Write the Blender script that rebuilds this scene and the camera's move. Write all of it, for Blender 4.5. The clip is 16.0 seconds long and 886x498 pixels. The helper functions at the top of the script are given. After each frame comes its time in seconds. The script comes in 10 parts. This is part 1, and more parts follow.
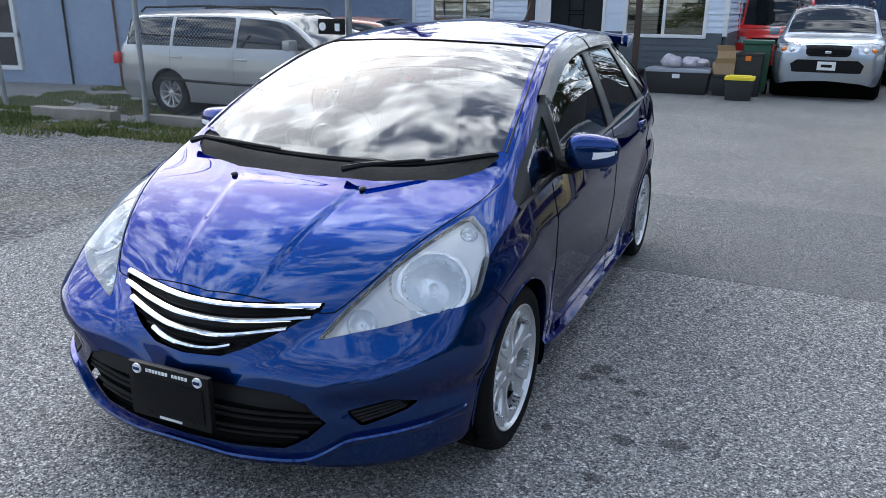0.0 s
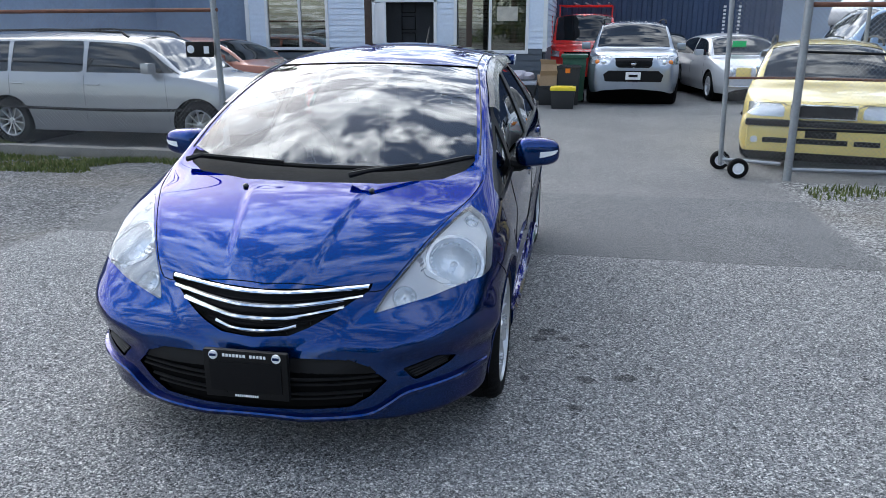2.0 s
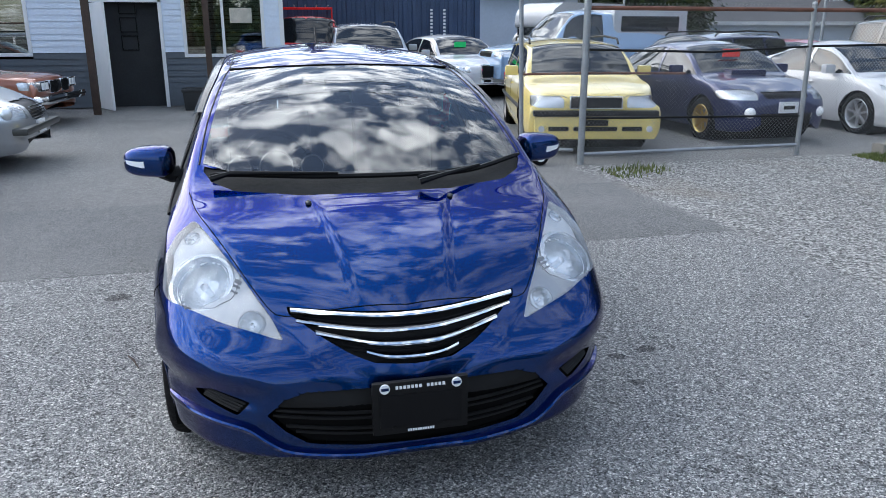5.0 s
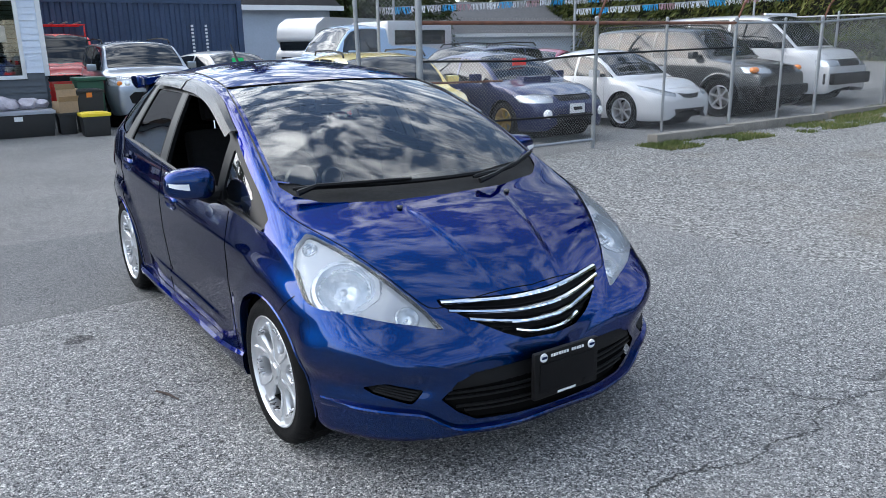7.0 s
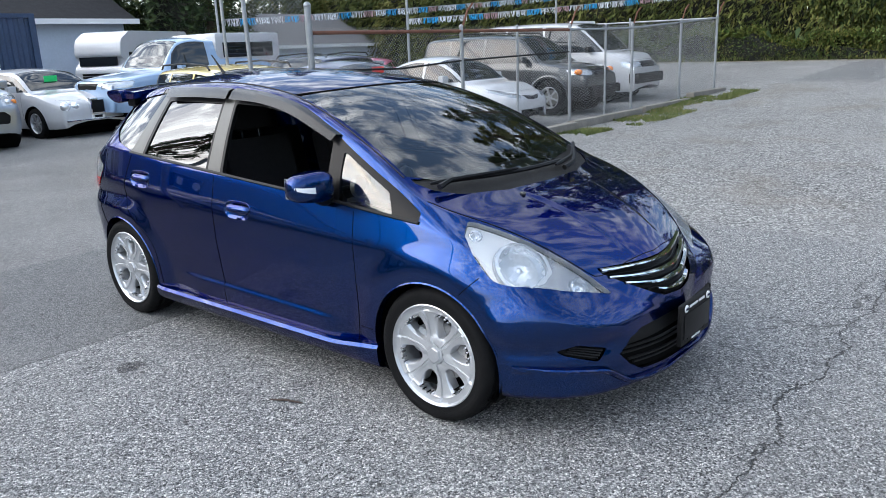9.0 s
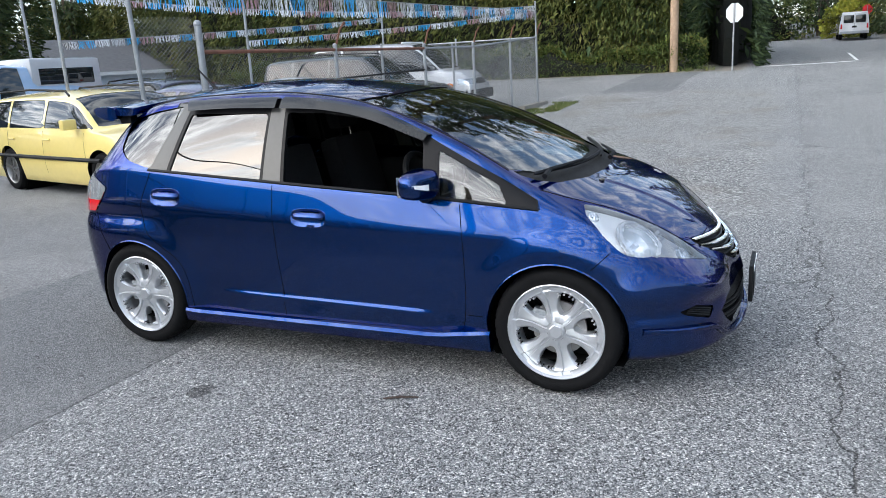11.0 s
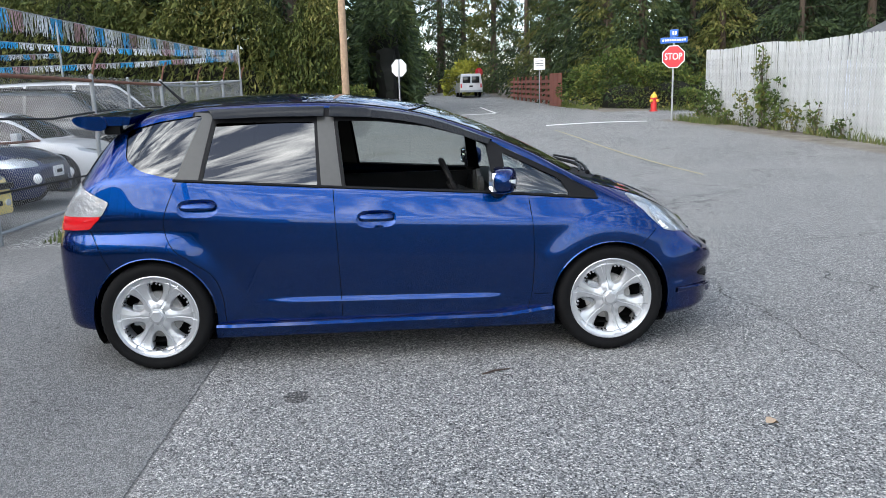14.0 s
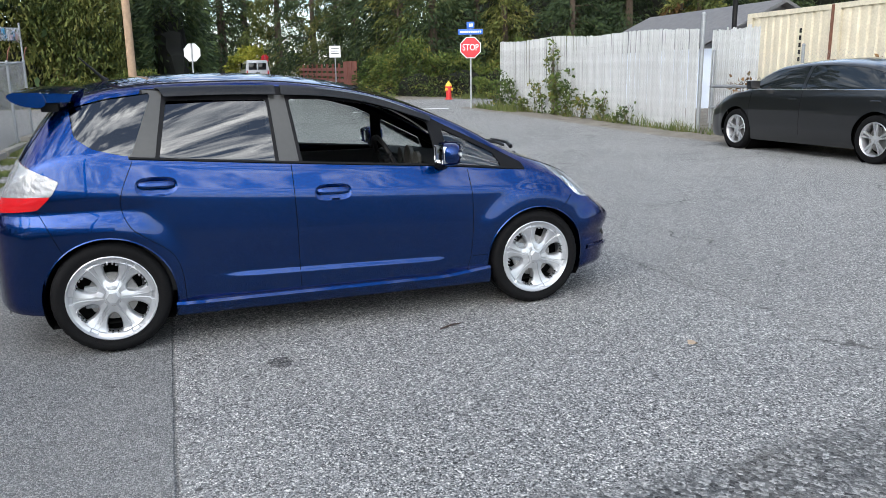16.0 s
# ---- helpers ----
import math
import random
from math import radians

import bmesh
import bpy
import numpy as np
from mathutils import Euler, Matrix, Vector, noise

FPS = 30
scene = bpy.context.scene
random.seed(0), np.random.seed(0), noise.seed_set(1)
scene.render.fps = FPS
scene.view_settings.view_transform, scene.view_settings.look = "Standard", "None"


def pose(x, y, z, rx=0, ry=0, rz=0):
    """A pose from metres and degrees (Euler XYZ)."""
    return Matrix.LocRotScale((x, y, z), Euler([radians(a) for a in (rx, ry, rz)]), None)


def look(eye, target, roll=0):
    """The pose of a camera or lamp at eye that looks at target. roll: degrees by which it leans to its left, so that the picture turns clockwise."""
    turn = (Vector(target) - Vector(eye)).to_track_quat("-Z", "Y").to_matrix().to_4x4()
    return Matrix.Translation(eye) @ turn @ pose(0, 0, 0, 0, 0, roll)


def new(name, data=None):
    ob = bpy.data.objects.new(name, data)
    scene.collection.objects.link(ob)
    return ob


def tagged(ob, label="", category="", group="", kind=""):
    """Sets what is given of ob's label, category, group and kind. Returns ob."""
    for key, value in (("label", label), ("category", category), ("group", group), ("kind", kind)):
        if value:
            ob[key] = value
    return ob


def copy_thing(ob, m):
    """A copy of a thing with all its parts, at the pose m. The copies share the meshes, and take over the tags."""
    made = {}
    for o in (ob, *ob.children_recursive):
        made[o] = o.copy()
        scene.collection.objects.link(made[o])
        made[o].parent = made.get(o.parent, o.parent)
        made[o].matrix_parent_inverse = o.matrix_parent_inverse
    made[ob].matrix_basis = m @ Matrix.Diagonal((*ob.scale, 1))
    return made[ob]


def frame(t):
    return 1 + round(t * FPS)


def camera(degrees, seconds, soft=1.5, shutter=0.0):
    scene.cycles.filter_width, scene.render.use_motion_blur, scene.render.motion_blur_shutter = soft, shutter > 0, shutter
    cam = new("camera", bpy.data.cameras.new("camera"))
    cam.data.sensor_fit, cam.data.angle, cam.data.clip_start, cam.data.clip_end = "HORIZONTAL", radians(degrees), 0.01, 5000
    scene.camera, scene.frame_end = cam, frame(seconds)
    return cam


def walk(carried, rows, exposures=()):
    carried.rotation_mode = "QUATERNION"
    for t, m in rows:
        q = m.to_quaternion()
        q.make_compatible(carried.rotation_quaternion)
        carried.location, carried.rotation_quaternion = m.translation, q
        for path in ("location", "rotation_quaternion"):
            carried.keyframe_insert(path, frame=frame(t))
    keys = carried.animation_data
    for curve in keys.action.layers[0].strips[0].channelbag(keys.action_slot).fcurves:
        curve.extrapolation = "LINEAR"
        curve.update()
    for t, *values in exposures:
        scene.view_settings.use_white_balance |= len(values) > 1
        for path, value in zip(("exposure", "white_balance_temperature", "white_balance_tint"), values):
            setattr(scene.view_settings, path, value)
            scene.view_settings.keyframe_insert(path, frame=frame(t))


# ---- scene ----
cam = camera(60.4, 16.0, soft=0.65)
PATH = [
    (0, (1.628, -3.625, 1.53), (0.852, -1.882, 0.928), 0.6),
    (0.5, (1.392, -3.774, 1.533), (0.727, -1.986, 0.932), 0.4),
    (1, (1.314, -4.017, 1.563), (0.762, -2.189, 0.97), 0.3),
    (1.5, (1.303, -4.21, 1.572), (0.858, -2.347, 0.994), 0.3),
    (2, (1.141, -4.37, 1.581), (0.805, -2.48, 1.02), 0.1),
    (2.5, (0.922, -4.374, 1.563), (0.712, -2.462, 1.016), -0.0),
    (3, (0.688, -4.279, 1.534), (0.613, -2.355, 0.991), -0.2),
    (3.5, (0.419, -4.391, 1.556), (0.472, -2.468, 1.008), -0.2),
    (4, (0.176, -4.42, 1.566), (0.354, -2.507, 1.012), -0.1),
    (4.2, (0.06, -4.376, 1.557), (0.29, -2.468, 1.002), -0.1),
    (6.3, (-1.366, -4.178, 1.582), (-0.486, -2.463, 1.046), -0.4),
    (6.5, (-1.509, -4.155, 1.591), (-0.569, -2.471, 1.059), -0.6),
    (7, (-1.816, -3.987, 1.575), (-0.743, -2.383, 1.049), -1.0),
    (7.5, (-2.187, -3.876, 1.572), (-0.998, -2.355, 1.05), -1.2),
    (8, (-2.51, -3.724, 1.586), (-1.219, -2.288, 1.065), -1.4),
    (8.5, (-2.753, -3.449, 1.579), (-1.366, -2.104, 1.062), -1.8),
    (9, (-3.09, -3.243, 1.578), (-1.611, -1.998, 1.064), -2.2),
    (9.5, (-3.309, -2.972, 1.546), (-1.747, -1.831, 1.037), -2.6),
    (9.7, (-3.395, -2.843, 1.552), (-1.803, -1.745, 1.045), -2.8),
    (11.8, (-4.366, -1.702, 1.517), (-2.509, -1.115, 1.061), -3.1),
    (12, (-4.435, -1.555, 1.504), (-2.558, -1.03, 1.054), -3.0),
    (12.5, (-4.54, -1.178, 1.501), (-2.623, -0.804, 1.069), -2.7),
    (13, (-4.705, -0.833, 1.487), (-2.759, -0.615, 1.078), -2.5),
    (13.5, (-4.742, -0.447, 1.453), (-2.782, -0.389, 1.058), -2.0),
    (14, (-4.882, -0.102, 1.436), (-2.923, -0.206, 1.044), -1.6),
    (14.5, (-5.002, 0.216, 1.427), (-3.06, -0.044, 1.026), -1.3),
    (15, (-4.986, 0.496, 1.404), (-3.073, 0.088, 0.987), -1.1),
    (15.5, (-5.114, 0.723, 1.42), (-3.236, 0.188, 0.99), -1.1),
    (16, (-5.093, 0.882, 1.412), (-3.25, 0.234, 0.98), -0.9),
]
walk(cam, [(t, look(eye, target, roll)) for t, eye, target, roll in PATH],
     [(0, 0.8, 6050, 9), (4, 0.82, 6050, 9), (9, 1.0, 6200, 9), (12, 0.95, 6250, 9), (16, 0.93, 6400, 9)])

# ---- world, sun ----
SUN_AZ, SUN_EL = 46.0, 31.0          # degrees: azimuth from +Y towards -X, elevation
world = bpy.data.worlds.new("sky")
scene.world = world
world.use_nodes = True
wn = world.node_tree
wn.nodes.clear()


def wnode(kind, **kw):
    n = wn.nodes.new(kind)
    for k, v in kw.items():
        n.inputs[k.replace("_", " ")].default_value = v
    return n


sky = wn.nodes.new("ShaderNodeTexSky")
sky.sky_type = "NISHITA"
sky.sun_disc = False
sky.sun_elevation = radians(SUN_EL)
sky.sun_rotation = radians(-SUN_AZ)
sky.dust_density = 1.5
tc = wn.nodes.new("ShaderNodeTexCoord")
# clouds lie on a level sheet overhead: puffs near the zenith, streaks towards the horizon
sx = wn.nodes.new("ShaderNodeSeparateXYZ")
wn.links.new(tc.outputs["Generated"], sx.inputs[0])
rise = wnode("ShaderNodeMath")
rise.operation = "MAXIMUM"
rise.inputs[1].default_value = 0.0
wn.links.new(sx.outputs[2], rise.inputs[0])
lift = wnode("ShaderNodeMath")
lift.operation = "ADD"
lift.inputs[1].default_value = 0.16
wn.links.new(rise.outputs[0], lift.inputs[0])
mp = wn.nodes.new("ShaderNodeVectorMath")
mp.operation = "DIVIDE"
both = wn.nodes.new("ShaderNodeCombineXYZ")
for k_ in range(3):
    wn.links.new(lift.outputs[0], both.inputs[k_])
wn.links.new(tc.outputs["Generated"], mp.inputs[0])
wn.links.new(both.outputs[0], mp.inputs[1])
cl = wnode("ShaderNodeTexNoise", Scale=9.0, Detail=10.0, Roughness=0.6, Distortion=0.3)
wn.links.new(mp.outputs[0], cl.inputs["Vector"])
ramp = wn.nodes.new("ShaderNodeValToRGB")
ramp.color_ramp.elements[0].position, ramp.color_ramp.elements[1].position = 0.45, 0.58
wn.links.new(cl.outputs[0], ramp.inputs[0])
cl2 = wnode("ShaderNodeTexNoise", Scale=10.0, Detail=8.0, Roughness=0.62)
wn.links.new(mp.outputs[0], cl2.inputs["Vector"])
shade = wn.nodes.new("ShaderNodeValToRGB")
shade.color_ramp.elements[0].position, shade.color_ramp.elements[1].position = 0.3, 0.68
shade.color_ramp.elements[0].color, shade.color_ramp.elements[1].color = (4.0, 4.4, 5.1, 1), (19.0, 19.0, 18.6, 1)
wn.links.new(cl2.outputs[0], shade.inputs[0])
mix = wn.nodes.new("ShaderNodeMixRGB")
wn.links.new(sky.outputs[0], mix.inputs[1])
# thin cloud is brighter towards the sun behind it
sdir = wn.nodes.new("ShaderNodeVectorMath")
sdir.operation = "DOT_PRODUCT"
sdir.inputs[1].default_value = (-math.sin(radians(SUN_AZ)) * math.cos(radians(SUN_EL)), math.cos(radians(SUN_AZ)) * math.cos(radians(SUN_EL)), math.sin(radians(SUN_EL)))
wn.links.new(tc.outputs["Generated"], sdir.inputs[0])
glow = wn.nodes.new("ShaderNodeMapRange")
glow.interpolation_type = "SMOOTHSTEP"
glow.inputs[1].default_value, glow.inputs[2].default_value, glow.inputs[3].default_value, glow.inputs[4].default_value = 0.1, 0.95, 0.62, 1.55
wn.links.new(sdir.outputs["Value"], glow.inputs[0])
thin = wn.nodes.new("ShaderNodeMapRange")
thin.interpolation_type = "SMOOTHSTEP"
thin.inputs[1].default_value, thin.inputs[2].default_value, thin.inputs[3].default_value, thin.inputs[4].default_value = 0.05, 0.7, 0.6, 1.0
wn.links.new(sdir.outputs["Value"], thin.inputs[0])
cover = wn.nodes.new("ShaderNodeMath")
cover.operation = "MULTIPLY"
wn.links.new(ramp.outputs[0], cover.inputs[0])
wn.links.new(thin.outputs[0], cover.inputs[1])
wn.links.new(cover.outputs[0], mix.inputs[0])
lit = wn.nodes.new("ShaderNodeVectorMath")
lit.operation = "SCALE"
wn.links.new(shade.outputs[0], lit.inputs[0])
wn.links.new(glow.outputs[0], lit.inputs["Scale"])
wn.links.new(lit.outputs[0], mix.inputs[2])
bg = wn.nodes.new("ShaderNodeBackground")
bg.inputs[1].default_value = 0.15
wn.links.new(mix.outputs[0], bg.inputs[0])
wo = wn.nodes.new("ShaderNodeOutputWorld")
wn.links.new(bg.outputs[0], wo.inputs[0])

sun = new("sun", bpy.data.lights.new("sun", "SUN"))
sun.data.energy, sun.data.angle, sun.data.color = 0.5, radians(52), (1.0, 0.95, 0.87)
sd = Vector((-math.sin(radians(SUN_AZ)) * math.cos(radians(SUN_EL)), math.cos(radians(SUN_AZ)) * math.cos(radians(SUN_EL)), math.sin(radians(SUN_EL))))
sun.matrix_world = look(sd * 50, (0, 0, 0))


# ---- materials ----
def nodes_of(m):
    m.use_nodes = True
    return m.node_tree, m.node_tree.nodes["Principled BSDF"]


def mat(name, color, rough=0.5, metal=0.0, coat=0.0, vary=0.0, vscale=3.0, bump=0.0, bscale=60.0, spec=0.5, rnd=0.0):
    """A plain surface: base colour with two scales of mottling and a fine relief."""
    m = bpy.data.materials.new(name)
    nt, b = nodes_of(m)
    b.inputs["Base Color"].default_value = (*color, 1)
    b.inputs["Roughness"].default_value = rough
    b.inputs["Metallic"].default_value = metal
    b.inputs["Specular IOR Level"].default_value = spec
    if coat:
        b.inputs["Coat Weight"].default_value = coat
        b.inputs["Coat Roughness"].default_value = 0.015
        b.inputs["Coat IOR"].default_value = 1.45
    t = nt.nodes.new("ShaderNodeTexCoord")
    if vary or rnd:
        n1 = nt.nodes.new("ShaderNodeTexNoise")
        n1.inputs["Scale"].default_value = vscale
        n1.inputs["Detail"].default_value = 8
        n2 = nt.nodes.new("ShaderNodeTexNoise")
        n2.inputs["Scale"].default_value = vscale * 11
        n2.inputs["Detail"].default_value = 4
        nt.links.new(t.outputs["Object"], n1.inputs["Vector"])
        nt.links.new(t.outputs["Object"], n2.inputs["Vector"])
        add = nt.nodes.new("ShaderNodeMath")
        nt.links.new(n1.outputs[0], add.inputs[0])
        nt.links.new(n2.outputs[0], add.inputs[1])
        mr = nt.nodes.new("ShaderNodeMapRange")
        mr.inputs["From Min"].default_value, mr.inputs["From Max"].default_value = 0.6, 1.4
        mr.inputs["To Min"].default_value, mr.inputs["To Max"].default_value = 1 - vary, 1 + vary
        nt.links.new(add.outputs[0], mr.inputs[0])
        last = mr.outputs[0]
        if rnd:
            oi = nt.nodes.new("ShaderNodeObjectInfo")
            r2 = nt.nodes.new("ShaderNodeMapRange")
            r2.inputs["To Min"].default_value, r2.inputs["To Max"].default_value = 1 - rnd, 1 + rnd
            nt.links.new(oi.outputs["Random"], r2.inputs[0])
            mu = nt.nodes.new("ShaderNodeMath")
            mu.operation = "MULTIPLY"
            nt.links.new(last, mu.inputs[0])
            nt.links.new(r2.outputs[0], mu.inputs[1])
            last = mu.outputs[0]
        hs = nt.nodes.new("ShaderNodeHueSaturation")
        hs.inputs["Color"].default_value = (*color, 1)
        nt.links.new(last, hs.inputs["Value"])
        nt.links.new(hs.outputs[0], b.inputs["Base Color"])
    if bump:
        n3 = nt.nodes.new("ShaderNodeTexNoise")
        n3.inputs["Scale"].default_value = bscale
        n3.inputs["Detail"].default_value = 5
        nt.links.new(t.outputs["Object"], n3.inputs["Vector"])
        bp = nt.nodes.new("ShaderNodeBump")
        bp.inputs["Strength"].default_value = bump
        bp.inputs["Distance"].default_value = 0.01
        nt.links.new(n3.outputs[0], bp.inputs["Height"])
        nt.links.new(bp.outputs[0], b.inputs["Normal"])
    return m


def paint(name, color, metal=0.0, rough=0.35, flake=0.0):
    """Car paint under clear coat."""
    m = mat(name, color, rough, metal, coat=1.0, vary=0.05, vscale=1.5)
    return m


def glass(name, tint, gloss=1.0, ior=1.5, haze=0.0):
    """A thin pane: what lies behind shows tinted, and Fresnel drives the gloss."""
    m = bpy.data.materials.new(name)
    m.use_nodes = True
    nt = m.node_tree
    nt.nodes.clear()
    tr = nt.nodes.new("ShaderNodeBsdfTransparent")
    tr.inputs[0].default_value = (*tint, 1)
    gl = nt.nodes.new("ShaderNodeBsdfGlossy")
    gl.inputs["Roughness"].default_value = 0.01
    gl.inputs["Color"].default_value = (gloss, gloss, gloss, 1)
    fr = nt.nodes.new("ShaderNodeFresnel")
    fr.inputs[0].default_value = ior
    mx = nt.nodes.new("ShaderNodeMixShader")
    nt.links.new(fr.outputs[0], mx.inputs[0])
    nt.links.new(tr.outputs[0], mx.inputs[1])
    nt.links.new(gl.outputs[0], mx.inputs[2])
    last = mx.outputs[0]
    if haze:
        df = nt.nodes.new("ShaderNodeBsdfDiffuse")
        df.inputs[0].default_value = (0.75, 0.78, 0.8, 1)
        hz = nt.nodes.new("ShaderNodeMixShader")
        hz.inputs[0].default_value = haze
        nt.links.new(last, hz.inputs[1])
        nt.links.new(df.outputs[0], hz.inputs[2])
        last = hz.outputs[0]
    out = nt.nodes.new("ShaderNodeOutputMaterial")
    nt.links.new(last, out.inputs[0])
    return m


M_BLUE = mat("blue_pearl_paint", (0.0001, 0.028, 0.145), 0.27, 1.0, coat=1.0, vary=0.04, vscale=1.5, spec=0.0)
M_BLUE.node_tree.nodes["Principled BSDF"].inputs["Coat IOR"].default_value = 1.43
M_BLUE.node_tree.nodes["Principled BSDF"].inputs["Specular Tint"].default_value = (0.01, 0.08, 0.3, 1)
M_BLACK = mat("black_plastic", (0.006, 0.006, 0.0065), 0.5, vary=0.15, bump=0.15, bscale=400, spec=0.2)
M_GLOSSBLACK = mat("gloss_black_trim", (0.008, 0.008, 0.009), 0.3, vary=0.1, spec=0.12)
M_VISOR = mat("smoked_visor", (0.008, 0.009, 0.011), 0.2, vary=0.1, spec=0.3)
M_PALEBLUE = mat("pale_blue_grey_siding", (0.4, 0.46, 0.55), 0.6, vary=0.08, vscale=1.5)
M_DARKROOF = mat("dark_shingle_roof", (0.035, 0.035, 0.038), 0.95, vary=0.25, vscale=5, bump=0.6, bscale=25, spec=0.1)
M_PILLAR = mat("satin_pillar_tape", (0.05, 0.05, 0.047), 0.3, vary=0.1)
M_RUBBER = mat("tyre_rubber", (0.007, 0.007, 0.0075), 0.7, vary=0.25, bump=0.3, bscale=200, spec=0.1)
M_CHROME = mat("chrome", (0.82, 0.83, 0.85), 0.06, 1.0)
M_ALLOY = mat("silver_alloy", (0.55, 0.56, 0.58), 0.3, 0.7, vary=0.05)
M_DISC = mat("brake_steel", (0.3, 0.29, 0.28), 0.4, 0.9, vary=0.2)
M_GLASS = glass("clear_window_glass", (0.74, 0.8, 0.77), 1.0, 1.88)
M_PRIV = glass("privacy_glass", (0.03, 0.032, 0.032), 1.0, 1.9)
M_CARGLASS = mat("dark_car_glass", (0.012, 0.015, 0.017), 0.03, spec=0.6)
M_LAMPGLASS = glass("lamp_lens", (0.98, 0.985, 0.99), 1.0, 1.5, 0.07)
M_REFLECT = mat("lamp_reflector", (0.92, 0.95, 0.98), 0.18, 0.7, bump=0.7, bscale=38)
M_LAMPWHITE = mat("lamp_housing_white", (0.88, 0.89, 0.9), 0.2)
M_RED = mat("red_lens", (0.55, 0.008, 0.012), 0.12, coat=0.6)
M_AMBER = mat("amber_lens", (0.75, 0.22, 0.03), 0.15, coat=0.5)
M_CLOTH = mat("dark_seat_cloth", (0.018, 0.018, 0.021), 0.9, vary=0.3, bump=0.3, bscale=300)
M_DASH = mat("dashboard_plastic", (0.02, 0.021, 0.022), 0.65, spec=0.2, vary=0.15, bump=0.2, bscale=300)
M_UNDER = mat("underbody", (0.005, 0.005, 0.005), 0.9, spec=0.05)
M_GALV = mat("galvanised_steel", (0.3, 0.315, 0.33), 0.45, 0.6, vary=0.25, vscale=6)
M_RUST = mat("rusty_steel", (0.16, 0.07, 0.045), 0.85, 0.1, vary=0.5, vscale=9, bump=0.4, bscale=80)
M_WIRE = mat("fence_wire", (0.3, 0.305, 0.31), 0.5, 0.4, vary=0.2)
M_CONC = mat("weathered_concrete", (0.22, 0.205, 0.18), 0.9, vary=0.3, vscale=4, bump=0.5, bscale=50)
M_SIDING = mat("white_vinyl_siding", (0.68, 0.75, 0.86), 0.5, vary=0.07, vscale=2)
M_GREYSIDE = mat("slate_grey_siding", (0.085, 0.1, 0.12), 0.6, vary=0.12, vscale=2)
M_TRIM = mat("white_trim", (0.78, 0.79, 0.8), 0.45, vary=0.05)
M_WALLBLUE = mat("blue_grey_painted_wall", (0.27, 0.34, 0.46), 0.75, vary=0.14, vscale=1.2, bump=0.2, bscale=30)
M_NAVY = mat("navy_container_paint", (0.035, 0.06, 0.12), 0.5, vary=0.25, vscale=2)
M_CREAM = mat("cream_container_paint", (0.58, 0.53, 0.41), 0.6, vary=0.2, vscale=2)
M_BROWNPOST = mat("dark_stained_post", (0.055, 0.035, 0.026), 0.75, vary=0.35, vscale=6, bump=0.4, bscale=40)
M_ROOF = mat("grey_shingle_roof", (0.12, 0.12, 0.125), 0.9, vary=0.25, vscale=5, bump=0.6, bscale=25)
M_POLE = mat("weathered_pole_wood", (0.36, 0.25, 0.165), 0.85, vary=0.3, vscale=7, bump=0.5, bscale=60)
M_LINE = mat("white_road_paint", (0.72, 0.72, 0.7), 0.7, vary=0.15, vscale=5)
M_YLINE = mat("faded_yellow_road_paint", (0.36, 0.32, 0.2), 0.85, vary=0.3, vscale=5)


# ---- building tools ----
def part(name, bm, material, parent=None, label="", smooth=True, sharp=35):
    """Links a bmesh as one mesh object, under a thing or a part if one is given."""
    me = bpy.data.meshes.new(name)
    bm.normal_update()
    bm.to_mesh(me)
    bm.free()
    for m in (material if isinstance(material, (list, tuple)) else [material]):
        me.materials.append(m)
    if smooth and len(me.polygons):
        me.polygons.foreach_set("use_smooth", [True] * len(me.polygons))
        me.set_sharp_from_angle(angle=radians(sharp))
    ob = new(name, me)
    if parent is not None:
        ob.parent = parent
    if label:
        tagged(ob, label)
    return ob


def thing(name, label, category, m=None, group="", kind=""):
    ob = new(name)
    ob.matrix_basis = m or Matrix()
    return tagged(ob, label, category, group, kind)


def box(bm, x0, x1, y0, y1, z0, z1, bevel=0.0, m=None):
    r = bmesh.ops.create_cube(bm, size=1.0, matrix=Matrix.LocRotScale(((x0 + x1) / 2, (y0 + y1) / 2, (z0 + z1) / 2), None, (abs(x1 - x0), abs(y1 - y0), abs(z1 - z0))))
    vs = r["verts"]
    if bevel:
        es = list({e for v in vs for e in v.link_edges})
        rb = bmesh.ops.bevel(bm, geom=es, offset=bevel, segments=2, affect="EDGES", profile=0.7)
        vs = list({v for f in rb["faces"] for v in f.verts} | {v for v in vs if v.is_valid})
    if m is not None:
        bmesh.ops.transform(bm, matrix=m, verts=vs)
    return vs


def cyl(bm, p, q, r, r2=None, n=12, caps=True):
    p, q = Vector(p), Vector(q)
    d = q - p
    m = Matrix.Translation((p + q) / 2) @ d.to_track_quat("Z", "Y").to_matrix().to_4x4()
    return bmesh.ops.create_cone(bm, cap_ends=caps, segments=n, radius1=r, radius2=r if r2 is None else r2, depth=d.length, matrix=m)["verts"]


